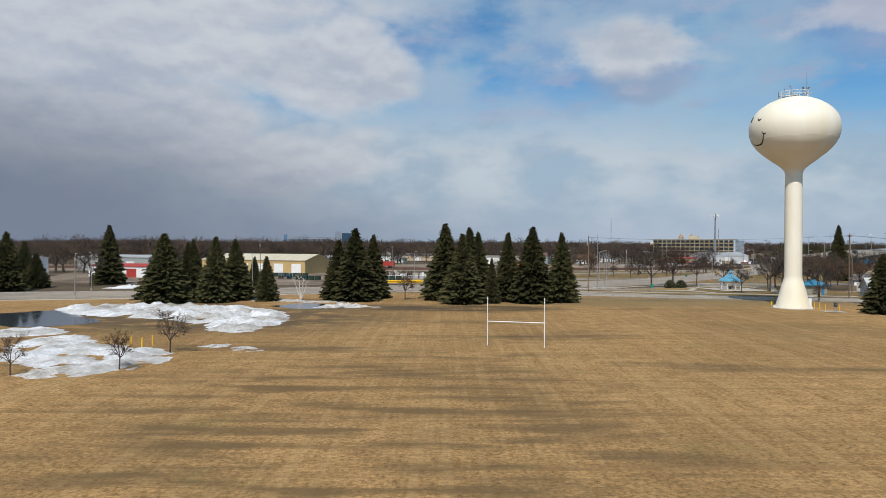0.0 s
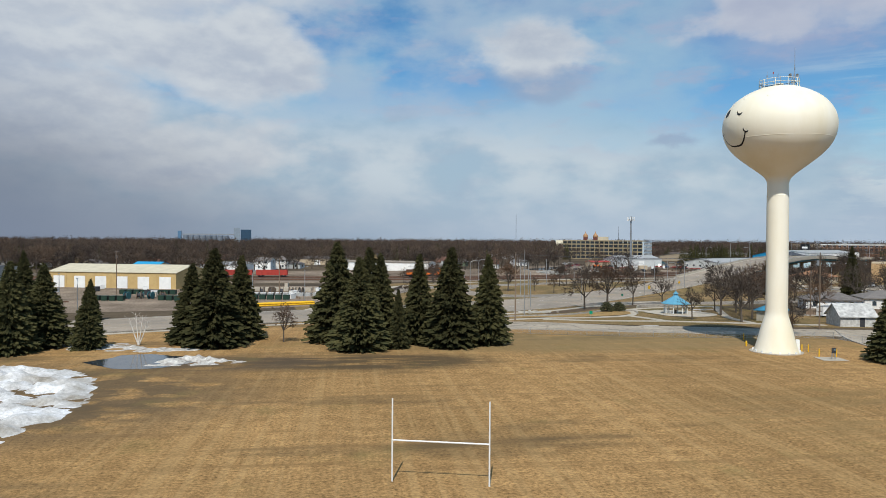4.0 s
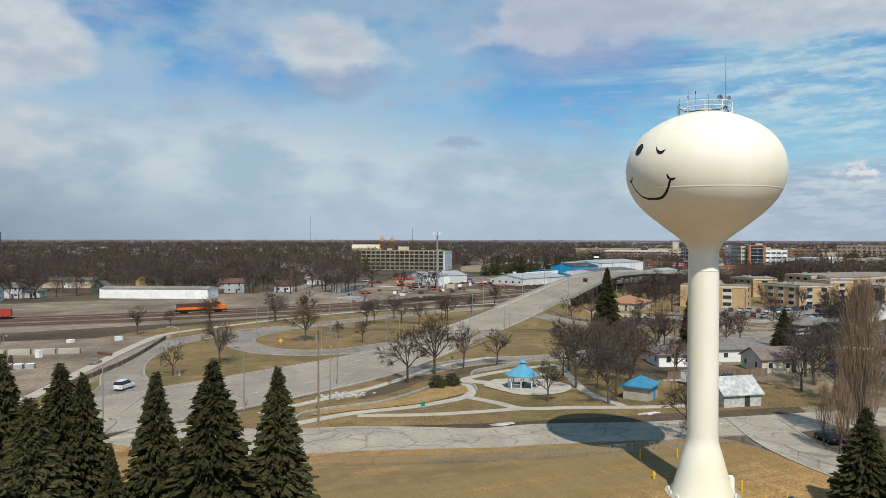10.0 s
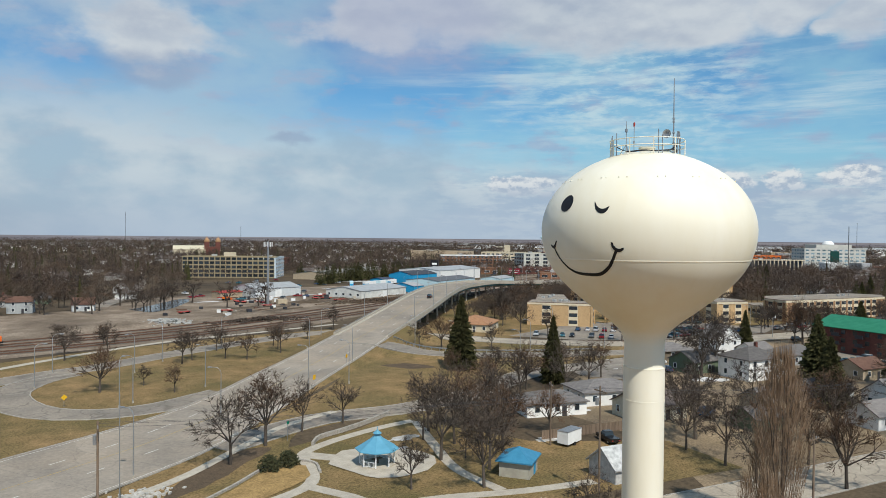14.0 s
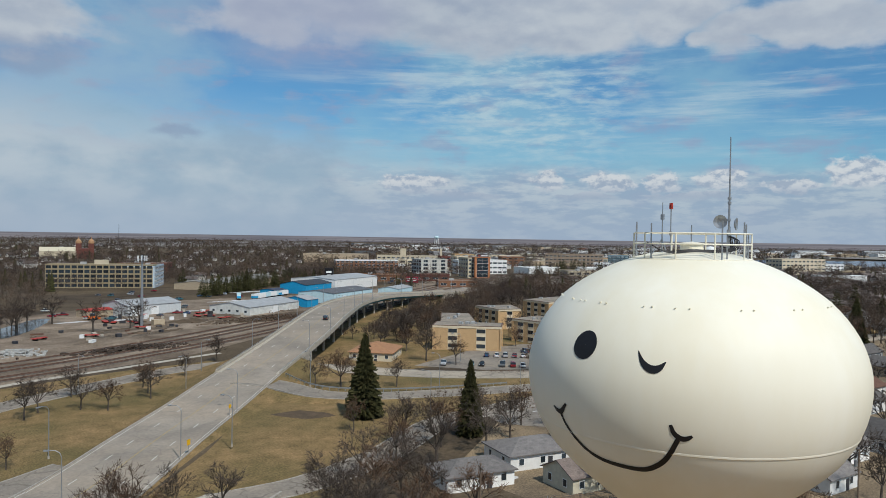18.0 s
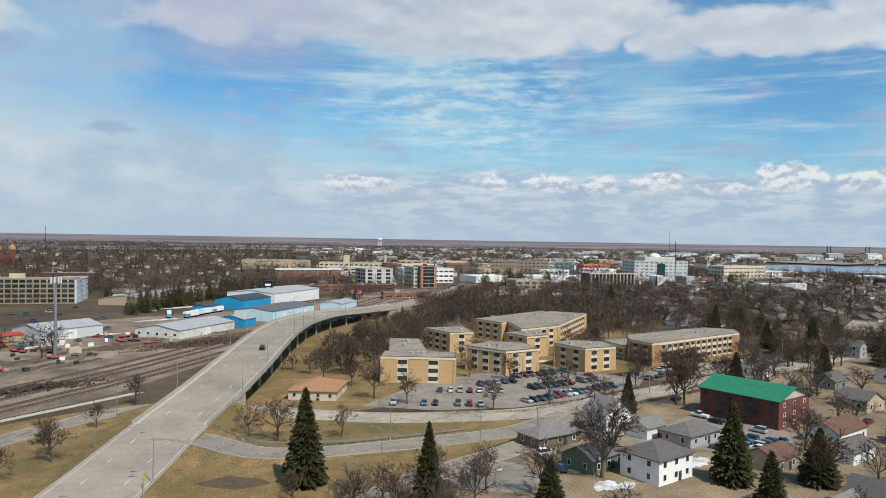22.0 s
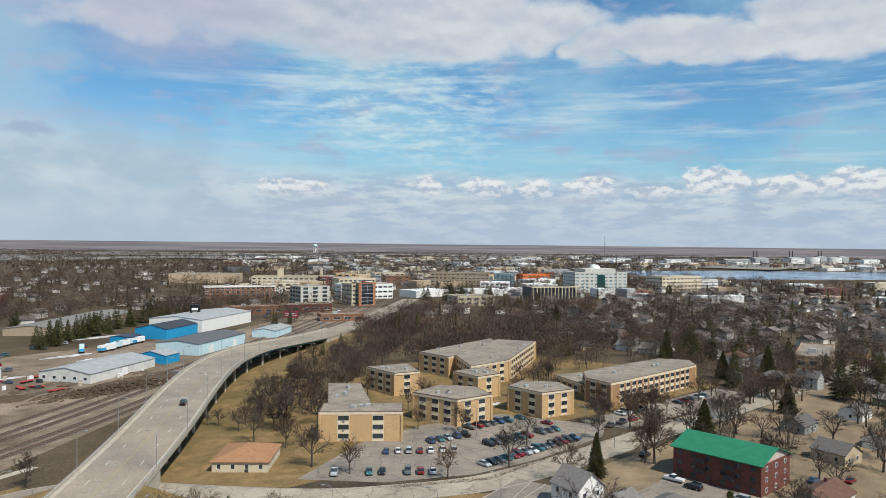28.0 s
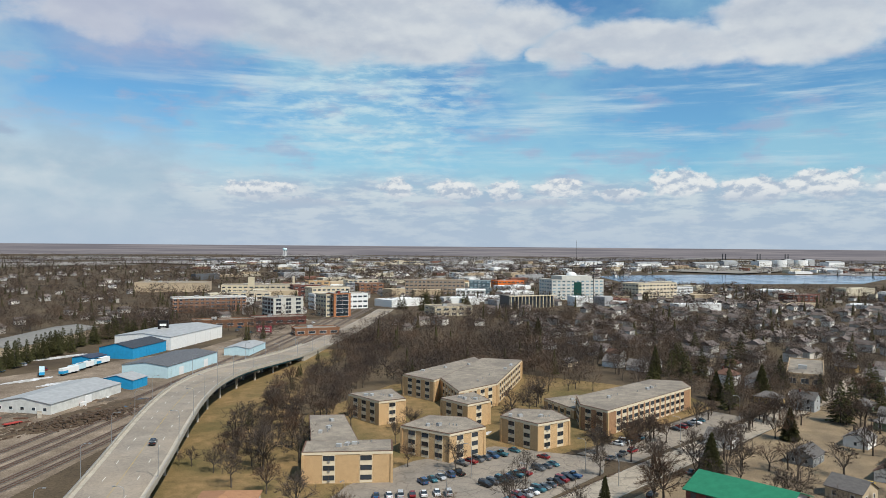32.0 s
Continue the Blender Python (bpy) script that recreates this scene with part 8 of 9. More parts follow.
# ---- housing districts, woods and the far town ----
KEEP_OFF = [(MAIN[i][0], MAIN[i][1], 16) for i in range(0, len(MAIN), 3)] + [(p[0], p[1], 26) for p in rail_line]
KEEP_OFF += [(o.location[0], o.location[1], {"apartment_building": 20, "warehouse": 26, "house": 10, "garage": 8, "shed": 7}.get(o.name.split(".")[0], 0)) for o in scene.objects
             if o.parent is None and o.name.split(".")[0] in ("apartment_building", "warehouse", "house", "garage", "shed")]
KEEP_OFF += [(x, y, 14) for x, y in ((180, 296), (200, 270), (225, 254), (250, 246), (280, 240), (315, 233), (360, 222), (400, 214), (450, 205), (500, 195), (145, 280), (160, 259), (180, 250), (203, 242), (240, 280), (260, 270), (280, 265), (225, 290), (250, 292), (275, 285), (300, 262),
                                    (340, 248), (370, 240), (40, 262), (40, 285), (55, 310), (15, 240), (28, 290), (80, 192), (75, 200), (430, 585), (520, 620), (350, 350), (370, 345), (380, 330), (360, 270), (380, 262), (60, 165), (85, 160), (110, 156), (140, 150), (180, 140), (230, 130), (197, 316), (190, 320))]
KEEP_OFF = [k for k in KEEP_OFF if k[2] > 0]
# the footprints of all buildings
bpy.context.view_layer.update()
for o in scene.objects:
    if o.parent is not None and o.parent.parent is None and o.name.split(".")[0] in ("wall", "walls", "body"):
        xs, ys = [c[0] for c in o.bound_box], [c[1] for c in o.bound_box]
        nx_, ny_ = max(1, int((max(xs) - min(xs)) / 7)), max(1, int((max(ys) - min(ys)) / 7))
        if max(xs) - min(xs) < 6 or nx_ * ny_ > 400:
            continue
        for i in range(nx_ + 1):
            for j in range(ny_ + 1):
                p = o.matrix_world @ Vector((min(xs) + (max(xs) - min(xs)) * i / nx_, min(ys) + (max(ys) - min(ys)) * j / ny_, 0))
                KEEP_OFF.append((p[0], p[1], 15 if o.parent.name.startswith("warehouse") else 9))
CELLS = {}
for x, y, r in KEEP_OFF:
    for i in range(int((x - r) // 40), int((x + r) // 40) + 1):
        for j in range(int((y - r) // 40), int((y + r) // 40) + 1):
            CELLS.setdefault((i, j), []).append((x, y, r))


def clear(x, y, extra=0.0):
    return all((x - a) ** 2 + (y - b) ** 2 > (r + extra) ** 2 for a, b, r in CELLS.get((int(x // 40), int(y // 40)), ()))


rng = random.Random(77)
WALLS, ROOFS = (SIDING, SIDING, SIDING, SIDING_GREY, SIDING_TAN, SIDING_GREEN, YELLOW_WALL), (SHINGLE, SHINGLE, SHINGLE, SHINGLE_BROWN)
WORDS = {"white_siding": "white", "grey_siding": "grey", "tan_siding": "tan", "green_siding": "green", "yellow_metal_wall": "cream yellow"}


far_homes, far_roofs = Mesh(), Mesh()
HOMES = [0]


def far_home(x, y, z, turn, w_, d_, h_):
    far_homes.boxc(x, y, z, w_, d_, h_, turn)
    k0, ca, sa = len(far_roofs.v), math.cos(turn), math.sin(turn)
    for lx, ly, lz in ((-.55, -.6, 0), (.55, -.6, 0), (.55, .6, 0), (-.55, .6, 0), (-.55, 0, 2.6), (.55, 0, 2.6)):
        far_roofs.v.append((x + ca * lx * w_ - sa * ly * d_, y + sa * lx * w_ + ca * ly * d_, z + h_ + lz))
    far_roofs.f += [tuple(k0 + i for i in q) for q in ((0, 1, 5, 4), (2, 3, 4, 5), (1, 2, 5), (3, 0, 4))]


def town_house(x, y, turn, detail):
    CELLS.setdefault((int(x // 40), int(y // 40)), []).append((x, y, 7))
    if math.hypot(x - 70, y - 160) > 480 or HOMES[0] > 170:
        far_home(x, y, 0, radians(turn), rng.uniform(9, 12), rng.uniform(7, 9), rng.choice((3, 3.2, 5.2)))
        return
    HOMES[0] += 1
    w, h = rng.choice(WALLS), rng.choice((2.9, 3.0, 3.2, 5.2))
    ob = house(x, y, turn, rng.uniform(9, 12), rng.uniform(7, 8.5), h, rng.uniform(1.9, 3.2), w, rng.choice(ROOFS), f"{'two-storey' if h > 4 else 'low'} {WORDS[w.name]} house among bare trees", rng.choice(("gable", "gable", "hip")), chimney=rng.random() < 0.3, detail=False, wins=detail)


c, s = math.cos(radians(GRID)), math.sin(radians(GRID))
made = 0
for i in range(8, 58):
    for j in range(-16, 20):
        u, v = i * 16.5 + rng.uniform(-2, 2), j * 34 + rng.choice((-9, 9)) + rng.uniform(-2, 2)
        x, y = 20 + c * u - s * v, 140 + s * u + c * v
        if x < 172 or y > 0.62 * x + 60 or (x < 330 and y > 205) or y < -140 or (x < 300 and y < 60):
            continue
        if y > 230 and x < 460 or not clear(x, y, 5) or rng.random() < 0.28 or (x > 700 and y > 430):
            continue
        town_house(x, y, GRID + rng.choice((0, 90)), x < 430)
        made += 1
for k in range(50):
    x, y = rng.uniform(-260, 190), rng.uniform(470, 820)
    if clear(x, y, 8) and not (130 < x < 320 and y < 780):
        town_house(x, y, -20 + rng.choice((0, 90)), k < 10)


def far_tree(m, x, y, z, h, r, n, rg, w0=0.05):
    """A far leafless crown: a rounded cloud of thin sprays that point outwards."""
    cz, hz = z + h * 0.56, h * 0.46
    for k in range(n):
        u, t = rg.uniform(-0.75, 1.0), rg.uniform(0, 6.283)
        c_ = math.sqrt(1 - u * u)
        d = Vector((c_ * math.cos(t), c_ * math.sin(t), u))
        f = 0.25 + 0.6 * math.sqrt(rg.random())
        p = Vector((x + d[0] * r * f, y + d[1] * r * f, cz + d[2] * hz * f))
        o = (d + Vector((rg.gauss(0, 0.5), rg.gauss(0, 0.5), rg.gauss(0.15, 0.5)))).normalized()
        w = o.cross(Vector((rg.gauss(0, 1), rg.gauss(0, 1), rg.gauss(0, 1)))).normalized() * rg.uniform(0.6, 1.4) * w0 * r
        q = p + o * r * rg.uniform(0.22, 0.5)
        m.v += [tuple(p - w), tuple(p + w), tuple(q)]
        k3 = len(m.v)
        m.f.append((k3 - 3, k3 - 2, k3 - 1))


for k in range(34):
    x, y = rng.uniform(-260, 95), rng.uniform(445, 540)
    if clear(x, y, 6):
        town_house(x, y, -15 + rng.choice((0, 90)), True)
JOINED = {}
DISTRICT, DISTRICT_WOOD = Mesh(), Mesh()


def joined(kind, x, y, scale, turn, wide):
    """Adds a tree to the joined mass of those that stand too far off to be told apart."""
    for key, src in (("wood", kind[3]), ("crown", kind[4])):
        v, f = JOINED.setdefault((kind[0], key), ([], []))
        k = len(v)
        a = np.array(src.v) * (scale * wide, scale * wide, scale)
        c_, s_ = math.cos(turn), math.sin(turn)
        v += np.stack([c_ * a[:, 0] - s_ * a[:, 1] + x, s_ * a[:, 0] + c_ * a[:, 1] + y, a[:, 2]], 1).tolist()
        f += [tuple(i + k for i in q) for q in src.f]


SINGLE = [0]


def scatter(count, area, kinds, label, group, lo, hi, extra=0.0, detail=None):
    done = tries = 0
    while done < count and tries < count * 20:
        tries += 1
        x, y = area(rng)
        if not clear(x, y, extra):
            continue
        kind, size, turn, wide = rng.choice(kinds), rng.uniform(lo, hi) / 12, rng.uniform(0, 360), rng.uniform(1.0, 1.35)
        single = math.hypot(x - 70, y - 160) < 250 and SINGLE[0] < 170 or kind[0] == "spruce"
        if single:
            SINGLE[0] += kind[0] != "spruce"
            plant(kind, x, y, size, turn, label, group, wide if kind[0] != "spruce" else 1.0)
        elif kind[0] == "bare_tree" and math.hypot(x - 70, y - 160) > 330:
            hh = size * 12
            far_tree(DISTRICT, x, y, 0, hh, hh * 0.38 * wide, 340, rng, 0.011)
            DISTRICT_WOOD.rod((x, y, -0.2), (x, y, hh * 0.35), 0.22, 0.16, 4, False)
            for b in range(4):
                t = turn + b * 1.6
                DISTRICT_WOOD.rod((x, y, hh * 0.3), (x + hh * 0.2 * math.cos(t), y + hh * 0.2 * math.sin(t), hh * 0.7), 0.12, 0.05, 3, False)
        else:
            joined(kind, x, y, size, radians(turn), wide)
        done += 1


def in_box(x0, y0, x1, y1):
    return lambda r: (r.uniform(x0, x1), r.uniform(y0, y1))


def east(r):
    while True:
        x, y = r.uniform(150, 640), r.uniform(-60, 330)
        if y < 0.55 * x + 60 and not (x < 330 and y > 228) and not (x < 240 and y < 90) and not (225 < x < 430 and 225 < y < 300):
            return x, y


scatter(760, east, MID, "leafless tree in the housing district", "district trees", 8, 13, -2)
def thicket(r):
    f, o = r.random() ** 0.8, r.uniform(-19, 15)
    return 222 + 260 * f + o * 0.55, 342 + 142 * f - o * 0.83


scatter(330, thicket, MID + BARE, "leafless thicket tree below the overpass", "thicket trees", 5, 9.5, -5.5)
scatter(120, in_box(402, 225, 540, 420), MID, "leafless tree behind the apartments", "district trees", 8, 13, -4)
scatter(60, in_box(330, 300, 440, 420), MID, "leafless tree behind the apartments", "district trees", 7, 11, -5)
scatter(44, lambda r: (lambda f, o: (296 + 170 * f + o * 0.2, 247 - 38 * f + o))(r.random(), r.choice((9, -10)) + r.uniform(-2, 2)), MID + BARE, "leafless street tree beside the boulevard", "street trees", 8, 12, -9)
scatter(420, in_box(430, 280, 720, 540), MID, "leafless tree near the town centre", "district trees", 9, 14, -3)
scatter(330, in_box(-300, 440, 180, 640), MID, "leafless tree beyond the rail yard", "district trees", 10, 16, -2)
scatter(110, in_box(-320, 330, -40, 480), MID, "leafless tree beyond the depot", "district trees", 11, 16, -2)
scatter(60, in_box(-330, 215, -150, 340), MID, "leafless tree beyond the depot", "district trees", 10, 15, -2)
scatter(30, in_box(-60, 455, 170, 520), MID, "leafless tree beyond the rail yard", "district trees", 8, 12, -2)
scatter(26, in_box(-130, 330, -60, 440), MID, "leafless tree beyond the depot", "district trees", 8, 12, -2)
scatter(110, in_box(300, 620, 560, 760), MID, "leafless tree near the warehouses", "district trees", 8, 13, -2)
scatter(34, lambda r: (lambda f: (258 + 112 * f + r.uniform(-7, 7), 572 + 84 * f + r.uniform(-7, 7)))(r.random()), FAR_SPRUCES, "dark evergreen in a row near the warehouses", "evergreens", 9, 12.5, -9)
scatter(22, in_box(300, 650, 420, 700), FAR_SPRUCES, "dark evergreen in a row near the warehouses", "evergreens", 8, 11, -6)
scatter(26, in_box(400, 160, 560, 290), FAR_SPRUCES, "dark spruce in the housing district", "evergreens", 10, 14, -4)
scatter(14, lambda r: (lambda f: (250 + 170 * f, 372 + 108 * f + r.uniform(-4, 4)))(r.random()), FAR_SPRUCES, "small dark juniper on the bank below the overpass", "bank junipers", 3, 5.5, -4.5)
scatter(16, in_box(700, 590, 800, 660), FAR_SPRUCES, "dark evergreen in the town centre", "evergreens", 11, 15, -4)
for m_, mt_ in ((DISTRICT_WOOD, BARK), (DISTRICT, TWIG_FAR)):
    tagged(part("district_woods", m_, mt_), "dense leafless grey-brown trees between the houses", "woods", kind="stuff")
for (base, key), (v, f) in JOINED.items():
    me = bpy.data.meshes.new("district_trees")
    me.from_pydata(v, [], f)
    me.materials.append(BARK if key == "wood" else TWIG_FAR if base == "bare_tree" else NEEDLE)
    tagged(new("district_tree_" + ("stems" if key == "wood" else "crowns"), me), "mass of leafless grey-brown trees across the housing district", "woods", kind="stuff")
# columnar poplars beside the tower street
rr = random.Random(5)
POPLAR = mat("poplar_twigs", (0.20, 0.12, 0.068), (0.28, 0.20, 0.135), 0.35, 0.95)
for x, y, h, wide, low_, stems in ((104.3, 142.9, 23.0, 3.0, 0.10, 4), (97.9, 143.6, 8.6, 1.0, 0.25, 1), (96.7, 140.1, 10.0, 1.5, 0.25, 2), (106.8, 146.8, 12.0, 1.6, 0.15, 2)):
    wood, crown = Mesh(), Mesh()
    wood.rod((0, 0, -0.2), (0, 0, h * 0.16), 0.016 * h, 0.012 * h, 8, False)
    for s in range(stems * 3):
        t = s * 2.1 + rr.uniform(-.4, .4)
        tilt = wide * rr.uniform(0.15, 0.55)
        mid = (tilt * 0.6 * math.cos(t), tilt * 0.6 * math.sin(t), h * 0.35)
        wood.rod((0, 0, h * 0.12), mid, 0.006 * h, 0.004 * h, 4, False)
        wood.rod(mid, (tilt * math.cos(t), tilt * math.sin(t), h * rr.uniform(0.6, 0.9)), 0.004 * h, 0.02, 4, False)
    for k in range(int(h * wide * 60)):
        e = low_ + (0.93 - low_) * rr.random() ** 0.85
        z, t = e * h, rr.uniform(0, 2 * math.pi)
        r0 = wide * math.sin(math.pi * min(1, (e - low_) / (1.0 - low_) * 0.86 + 0.14)) ** 0.8 * math.sqrt(rr.random())
        p = Vector((r0 * math.cos(t), r0 * math.sin(t), z))
        q = p + Vector((r0 * math.cos(t) * 0.22 + rr.gauss(0, .12), r0 * math.sin(t) * 0.22 + rr.gauss(0, .12), rr.uniform(0.07, 0.16) * (h * 0.6 + 6)))
        n = (q - p).cross(Vector((rr.gauss(0, 1), rr.gauss(0, 1), 0))).normalized() * 0.024
        crown.face(p - n, p + n, q)
    po = thing("poplar_tree", x, y, 0, 0, "tall narrow leafless poplar with upright brown twigs" if h > 15 else "young pollarded tree with upright brown twigs", "bare tree", "poplars")
    part("trunk", wood, BARK, po)
    part("crown", crown, POPLAR, po)


def far_spruce(m, x, y, z, h, r, rg):
    for k in range(7):
        a = z + h * (0.05 + 0.13 * k)
        rr_ = r * (1 - k / 7.5)
        base = len(m.v)
        for i in range(6):
            t = i * 1.047 + k
            m.v.append((x + rr_ * math.cos(t) * rg.uniform(.8, 1.15), y + rr_ * math.sin(t) * rg.uniform(.8, 1.15), a - h * 0.02))
        m.v.append((x, y, a + h * 0.24))
        for i in range(6):
            m.f.append((base + i, base + (i + 1) % 6, base + 6))


rg = random.Random(99)
near_woods, far_woods, far_ever = Mesh(), Mesh(), Mesh()
made = 0
while made < 21000:
    az, f = rg.uniform(radians(-42), radians(100)), rg.random()
    d = 400 + 3400 * f ** 1.25
    x, y = 50 + d * math.sin(az), 130 + d * math.cos(az)
    made += 1
    if x > 0 and 470 < d < 1250 and 0.55 * x < y < 1.25 * x and rg.random() < 0.5:
        continue
    if (x - 1750) / 420 * 0.8 + (y - 450) / 330 * 0.5 > -1.1 and 1380 < x < 2200 and 180 < y < 720:
        continue
    if not clear(x, y, -2) or (170 < x < 420 and 390 < y < 640) or (100 < x < 330 and y < 660 and y > 480) or (x < 700 and y < 0.62 * x + 60 and d < 560):
        continue
    if d > 2300 and az > 0.5 and rg.random() < 0.45:
        continue
    z = ground_height(d)
    n = 140 if d < 900 else 64 if d < 1500 else 26 if d < 2300 else 14
    big_ = 1.2 if d < 1500 else 1.45 if d < 2300 else 1.8
    far_tree(near_woods if d < 1100 else far_woods, x, y, z, rg.triangular(5, 17, 10) * big_, rg.uniform(3.4, 7.0) * big_, n, rg, 0.019 if d < 900 else 0.042 if d < 1500 else 0.085)
    if made % 8 == 0 and clear(x + 9, y + 5, -2):
        far_spruce(far_ever, x + 9, y + 5, z, rg.uniform(9, 15), rg.uniform(2, 3.2), rg)
    if made % (5 if az > 0.85 else 13) == 0 and 560 < d < 2300 and clear(x + 11, y - 8, 4):
        far_home(x + 11, y - 8, z, radians(rg.choice((GRID, GRID + 90, 30, -60))), rg.uniform(8, 14), rg.uniform(7, 9), rg.uniform(3, 5.5))


blocks = Mesh()
for k in range(420):
    az_, d = rg.uniform(radians(38), radians(92)), rg.uniform(850, 3300)
    x, y = 60 + d * math.sin(az_), 140 + d * math.cos(az_)
    if not clear(x, y, 6) or (1350 < x < 2250 and 150 < y < 830):
        continue
    blocks.boxc(x, y, 0, rg.uniform(14, 60), rg.uniform(10, 34), rg.choice((4.5, 5, 6, 8, 11)), radians(rg.choice((GRID, GRID, -40))))


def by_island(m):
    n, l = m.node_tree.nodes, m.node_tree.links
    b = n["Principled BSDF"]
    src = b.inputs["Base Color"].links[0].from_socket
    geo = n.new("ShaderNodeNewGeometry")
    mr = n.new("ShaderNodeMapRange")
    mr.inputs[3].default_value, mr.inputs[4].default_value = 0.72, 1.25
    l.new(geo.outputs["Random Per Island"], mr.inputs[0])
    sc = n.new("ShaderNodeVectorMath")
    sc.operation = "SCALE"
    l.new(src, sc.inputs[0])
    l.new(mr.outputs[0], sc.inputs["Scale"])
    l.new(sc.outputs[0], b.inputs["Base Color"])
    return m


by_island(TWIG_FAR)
far_wall, far_roof = by_island(mat("far_house_walls", (0.74, 0.72, 0.68), (0.50, 0.46, 0.40), 0.01, 0.85)), by_island(mat("far_house_roofs", (0.125, 0.10, 0.09), (0.18, 0.15, 0.135), 0.01, 0.9))
block_mat = mat("far_block_walls", (0.62, 0.60, 0.56), (0.44, 0.40, 0.34), 0.01, 0.85)
nd, lk = block_mat.node_tree.nodes, block_mat.node_tree.links
geo_, ramp_ = nd.new("ShaderNodeNewGeometry"), nd.new("ShaderNodeValToRGB")
ramp_.color_ramp.interpolation = "CONSTANT"
for pos, rgb in ((0.0, (0.72, 0.72, 0.70)), (0.35, (0.42, 0.33, 0.22)), (0.5, (0.22, 0.10, 0.07)), (0.62, (0.34, 0.34, 0.34)), (0.78, (0.56, 0.50, 0.38)), (0.93, (0.10, 0.11, 0.12))):
    e_ = ramp_.color_ramp.elements.new(pos) if pos else ramp_.color_ramp.elements[0]
    e_.color = (*rgb, 1)
lk.new(geo_.outputs["Random Per Island"], ramp_.inputs[0])
lk.new(ramp_.outputs[0], nd["Principled BSDF"].inputs["Base Color"])
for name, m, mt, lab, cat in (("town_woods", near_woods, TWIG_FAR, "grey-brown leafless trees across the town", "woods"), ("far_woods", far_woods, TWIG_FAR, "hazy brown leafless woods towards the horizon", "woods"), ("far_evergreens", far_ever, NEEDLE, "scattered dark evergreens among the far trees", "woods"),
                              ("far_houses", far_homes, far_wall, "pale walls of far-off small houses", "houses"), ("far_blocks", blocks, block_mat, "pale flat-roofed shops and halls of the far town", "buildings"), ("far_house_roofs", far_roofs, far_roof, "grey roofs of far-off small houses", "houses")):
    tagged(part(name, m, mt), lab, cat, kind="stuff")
patch("lake", [(1400, 620), (1480, 505), (1720, 255), (2250, 200), (2150, 420), (1950, 660), (1700, 800)], mat("lake_water", (0.05, 0.13, 0.24), (0.04, 0.10, 0.19), 0.01, 0.12), "blue lake beyond the housing district", "water", 0.4)
# soil colours greyed and paled, so distance haze is painted into them
HAZED_SOILS = [mat("hazed_stubble_field", (0.27, 0.245, 0.225), (0.23, 0.21, 0.195), 0.01, 0.95), mat("hazed_ploughed_field", (0.155, 0.142, 0.142), (0.12, 0.11, 0.112), 0.01, 0.95), mat("hazed_dry_pasture", (0.245, 0.225, 0.19), (0.205, 0.188, 0.16), 0.01, 0.95)]
for k in range(150):
    a, d = rg.uniform(radians(-40), radians(100)), rg.uniform(2300, 4500)
    x, y, w, dd = 60 + d * math.sin(a), 140 + d * math.cos(a), rg.uniform(300, 900), rg.uniform(120, 300)
    t = rg.choice((0, radians(GRID)))
    m = Mesh()
    pts = []
    for i in range(9):
        for j in range(5):
            lx, ly = (i / 8 - 0.5) * w, (j / 4 - 0.5) * dd
            px, py = x + math.cos(t) * lx - math.sin(t) * ly, y + math.sin(t) * lx + math.cos(t) * ly
            m.v.append((px, py, 0.6 + 0.02 * k))
    for i in range(8):
        for j in range(4):
            q = i * 5 + j
            m.f.append((q, q + 5, q + 6, q + 1))
    tagged(part("far_field", m, rg.choice(HAZED_SOILS)), "far flat farm field near the horizon", "field", kind="structure")

# shelterbelts between the far fields
belts = Mesh()
for k in range(130):
    a, d = rg.uniform(radians(-40), radians(100)), rg.uniform(2500, 4300)
    x, y, t = 60 + d * math.sin(a), 140 + d * math.cos(a), radians(GRID) + rg.choice((0, math.pi / 2))
    for i in range(rg.randint(14, 34)):
        px, py = x + math.cos(t) * i * 11, y + math.sin(t) * i * 11
        far_tree(belts, px, py, ground_height(math.hypot(px - 60, py - 140)), rg.uniform(9, 15), rg.uniform(6, 9), 10, rg, 0.11)
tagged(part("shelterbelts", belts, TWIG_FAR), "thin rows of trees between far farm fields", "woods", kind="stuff")

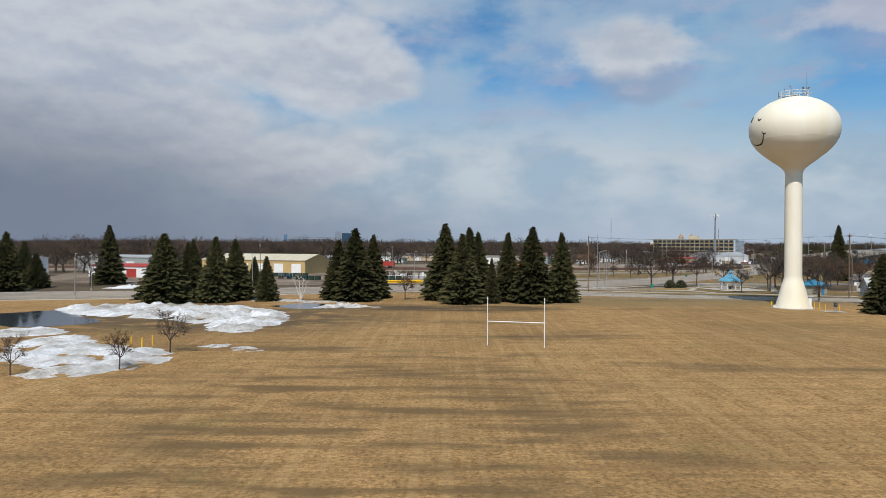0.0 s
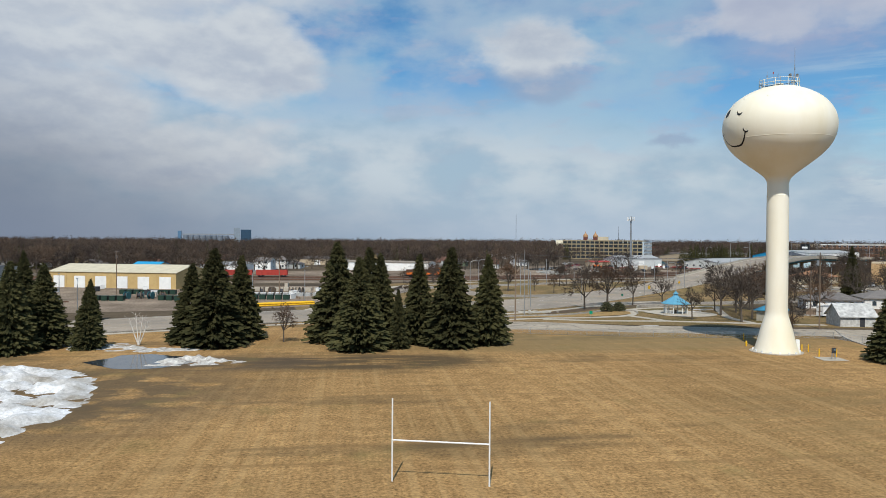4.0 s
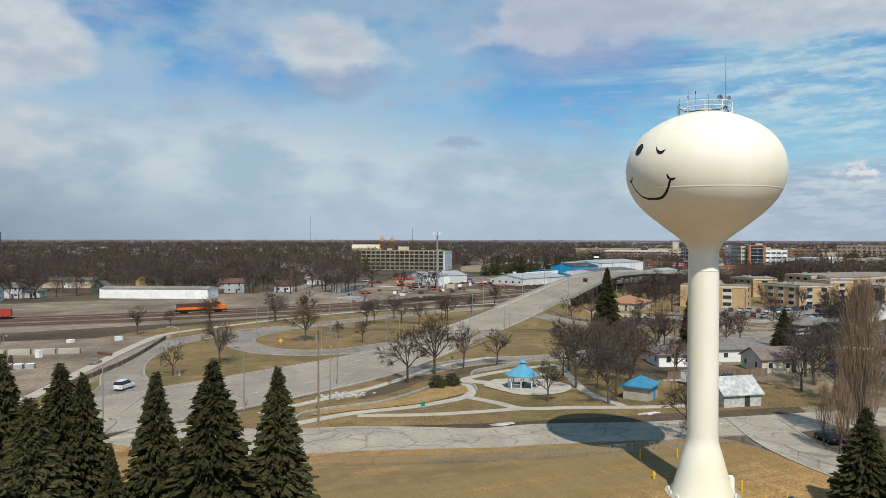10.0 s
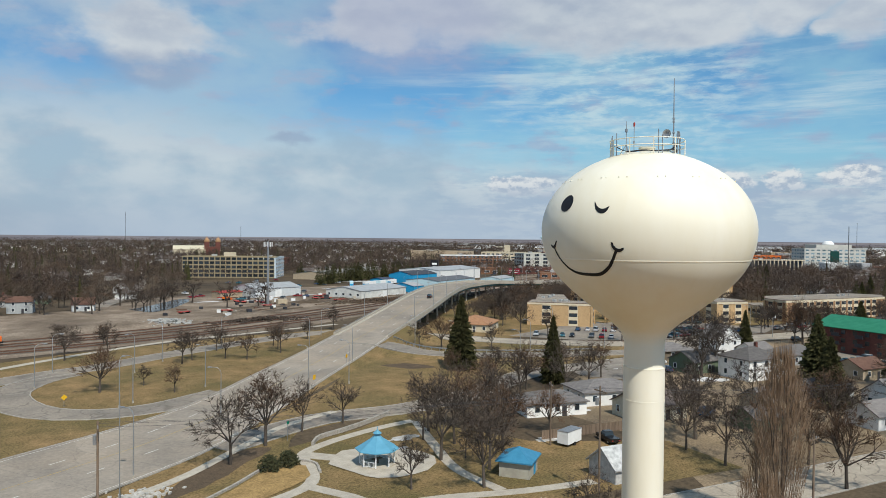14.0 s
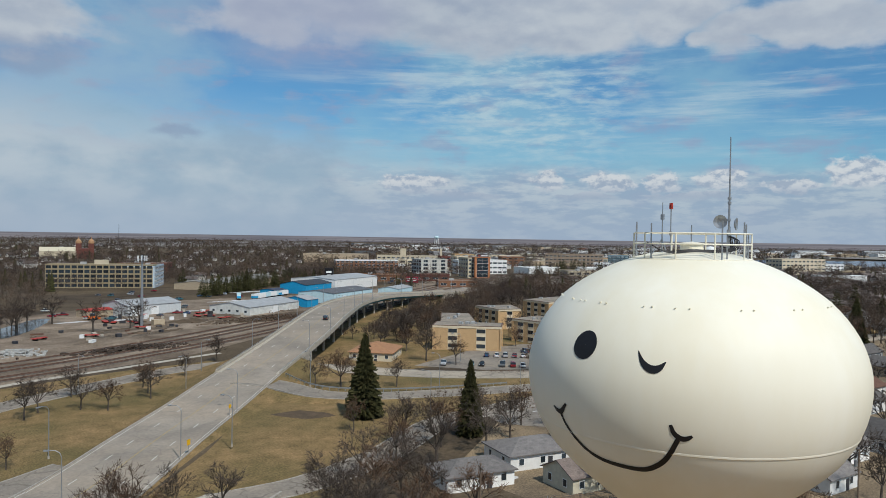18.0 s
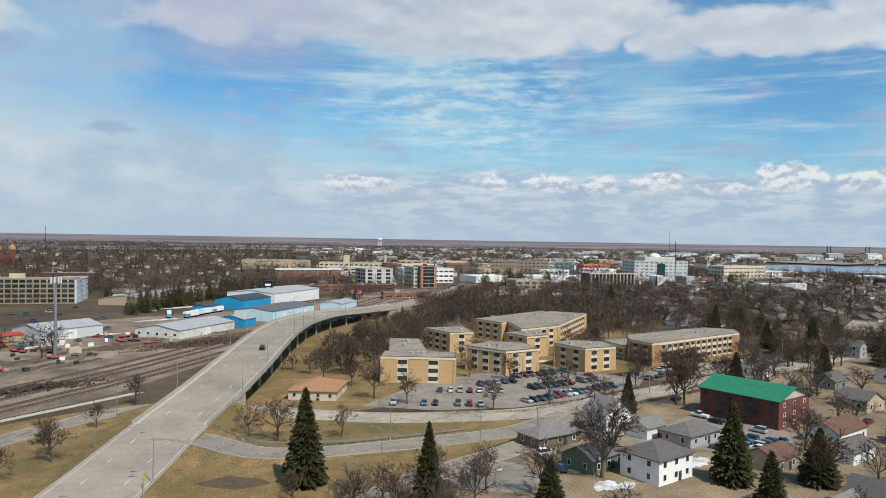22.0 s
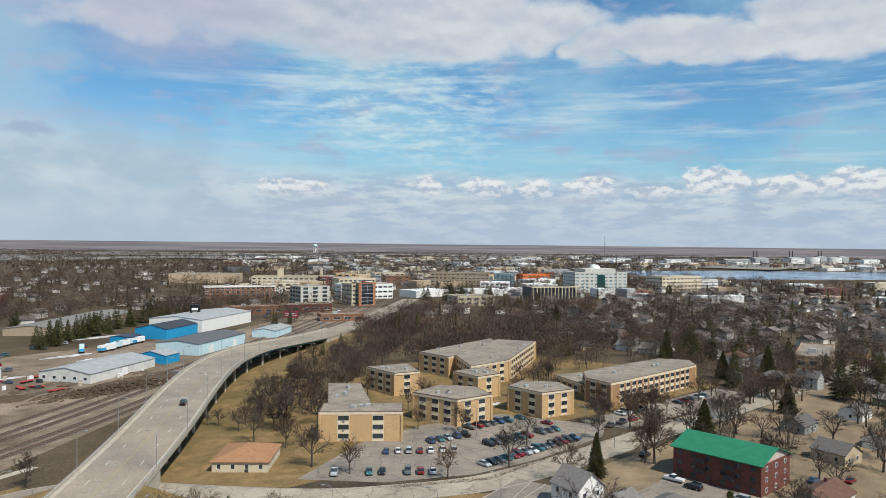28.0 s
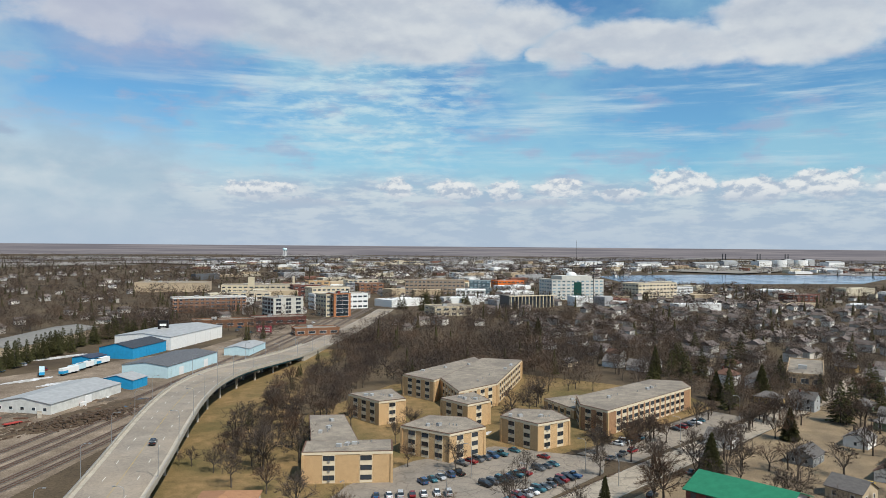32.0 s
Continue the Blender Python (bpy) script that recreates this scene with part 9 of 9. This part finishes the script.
# litter of the rail yard and depot lots
rk = random.Random(8)
JUNK = ((RUST, "rusty scrap beam lying in the yard", "scrap_beam", "scrap"), (WOOD, "stack of weathered timbers in the yard", "timber_stack", "timber"), (RED, "red steel trailer frame parked in the yard", "trailer_frame", "trailer"), (CONC, "pale concrete block in the yard", "concrete_block", "block"), (WHITE, "white storage box in the yard", "storage_box", "box"), (DARK, "dark waste bin in the yard", "waste_bin", "bin"))
for k in range(116):
    f = rk.random()
    if k >= 86:
        x, y = rk.uniform(160, 235), rk.uniform(462, 500)
    elif k < 66:
        x, y = 120 + 150 * f + rk.uniform(-14, 14), 415 + 62 * f + rk.uniform(-12, 30)
    else:
        x, y = rk.uniform(-100, 10), rk.uniform(235, 300)
    mt_, lab, nm, cat = rk.choice(JUNK)
    t = rk.uniform(0, 180)
    jb = thing(nm, x, y, 0.02, t, lab, cat, "yard litter")
    if nm in ("scrap_beam", "timber_stack"):
        for i in range(3):
            part("beam", Mesh().box(-rk.uniform(1.5, 3), i * 0.45 - 0.6, 0, rk.uniform(1.5, 3), i * 0.45 - 0.25, rk.uniform(0.25, 0.6)), mt_, jb)
    elif nm == "trailer_frame":
        part("bed", Mesh().box(-3.2, -1.1, 0.7, 3.2, 1.1, 0.95), mt_, jb)
        for sx in (-2, 2):
            part("axle_wheels", Mesh().rod((sx, -1.1, 0.45), (sx, 1.1, 0.45), 0.45, n=10), TYRE, jb)
    else:
        w_, d_, h_ = rk.uniform(1.2, 2.6), rk.uniform(0.9, 1.8), rk.uniform(0.7, 1.7)
        part("box", Mesh().box(-w_ / 2, -d_ / 2, 0, w_ / 2, d_ / 2, h_), mt_, jb)
        part("lid", Mesh().box(-w_ / 2 - .04, -d_ / 2 - .04, h_, w_ / 2 + .04, d_ / 2 + .04, h_ + 0.08), mt_, jb)
mud = mat("churned_mud", (0.075, 0.056, 0.04), (0.13, 0.10, 0.072), 0.5, 0.9, fine=2.0)
for k in range(30):
    f = rk.random()
    x, y = 130 + 150 * f + rk.uniform(-10, 10), 412 + 62 * f + rk.uniform(-8, 22)
    w_, d_ = rk.uniform(5, 12), rk.uniform(2, 4)
    c_, s_ = math.cos(0.42), math.sin(0.42)
    heap("mud_bank", [(x + c_ * u * w_ - s_ * v * d_, y + s_ * u * w_ + c_ * v * d_) for u, v in ((-1, 0), (-0.4, 0.9), (0.4, 0.8), (1, 0.1), (0.5, -0.9), (-0.5, -0.8))], rk.uniform(0.4, 1.4), rk.choice((mud, BARK_SOIL, mud, YARD)), "low bank of churned dark mud in the rail yard", "mud", 200 + k, 0.7, 0.9, 0.02)
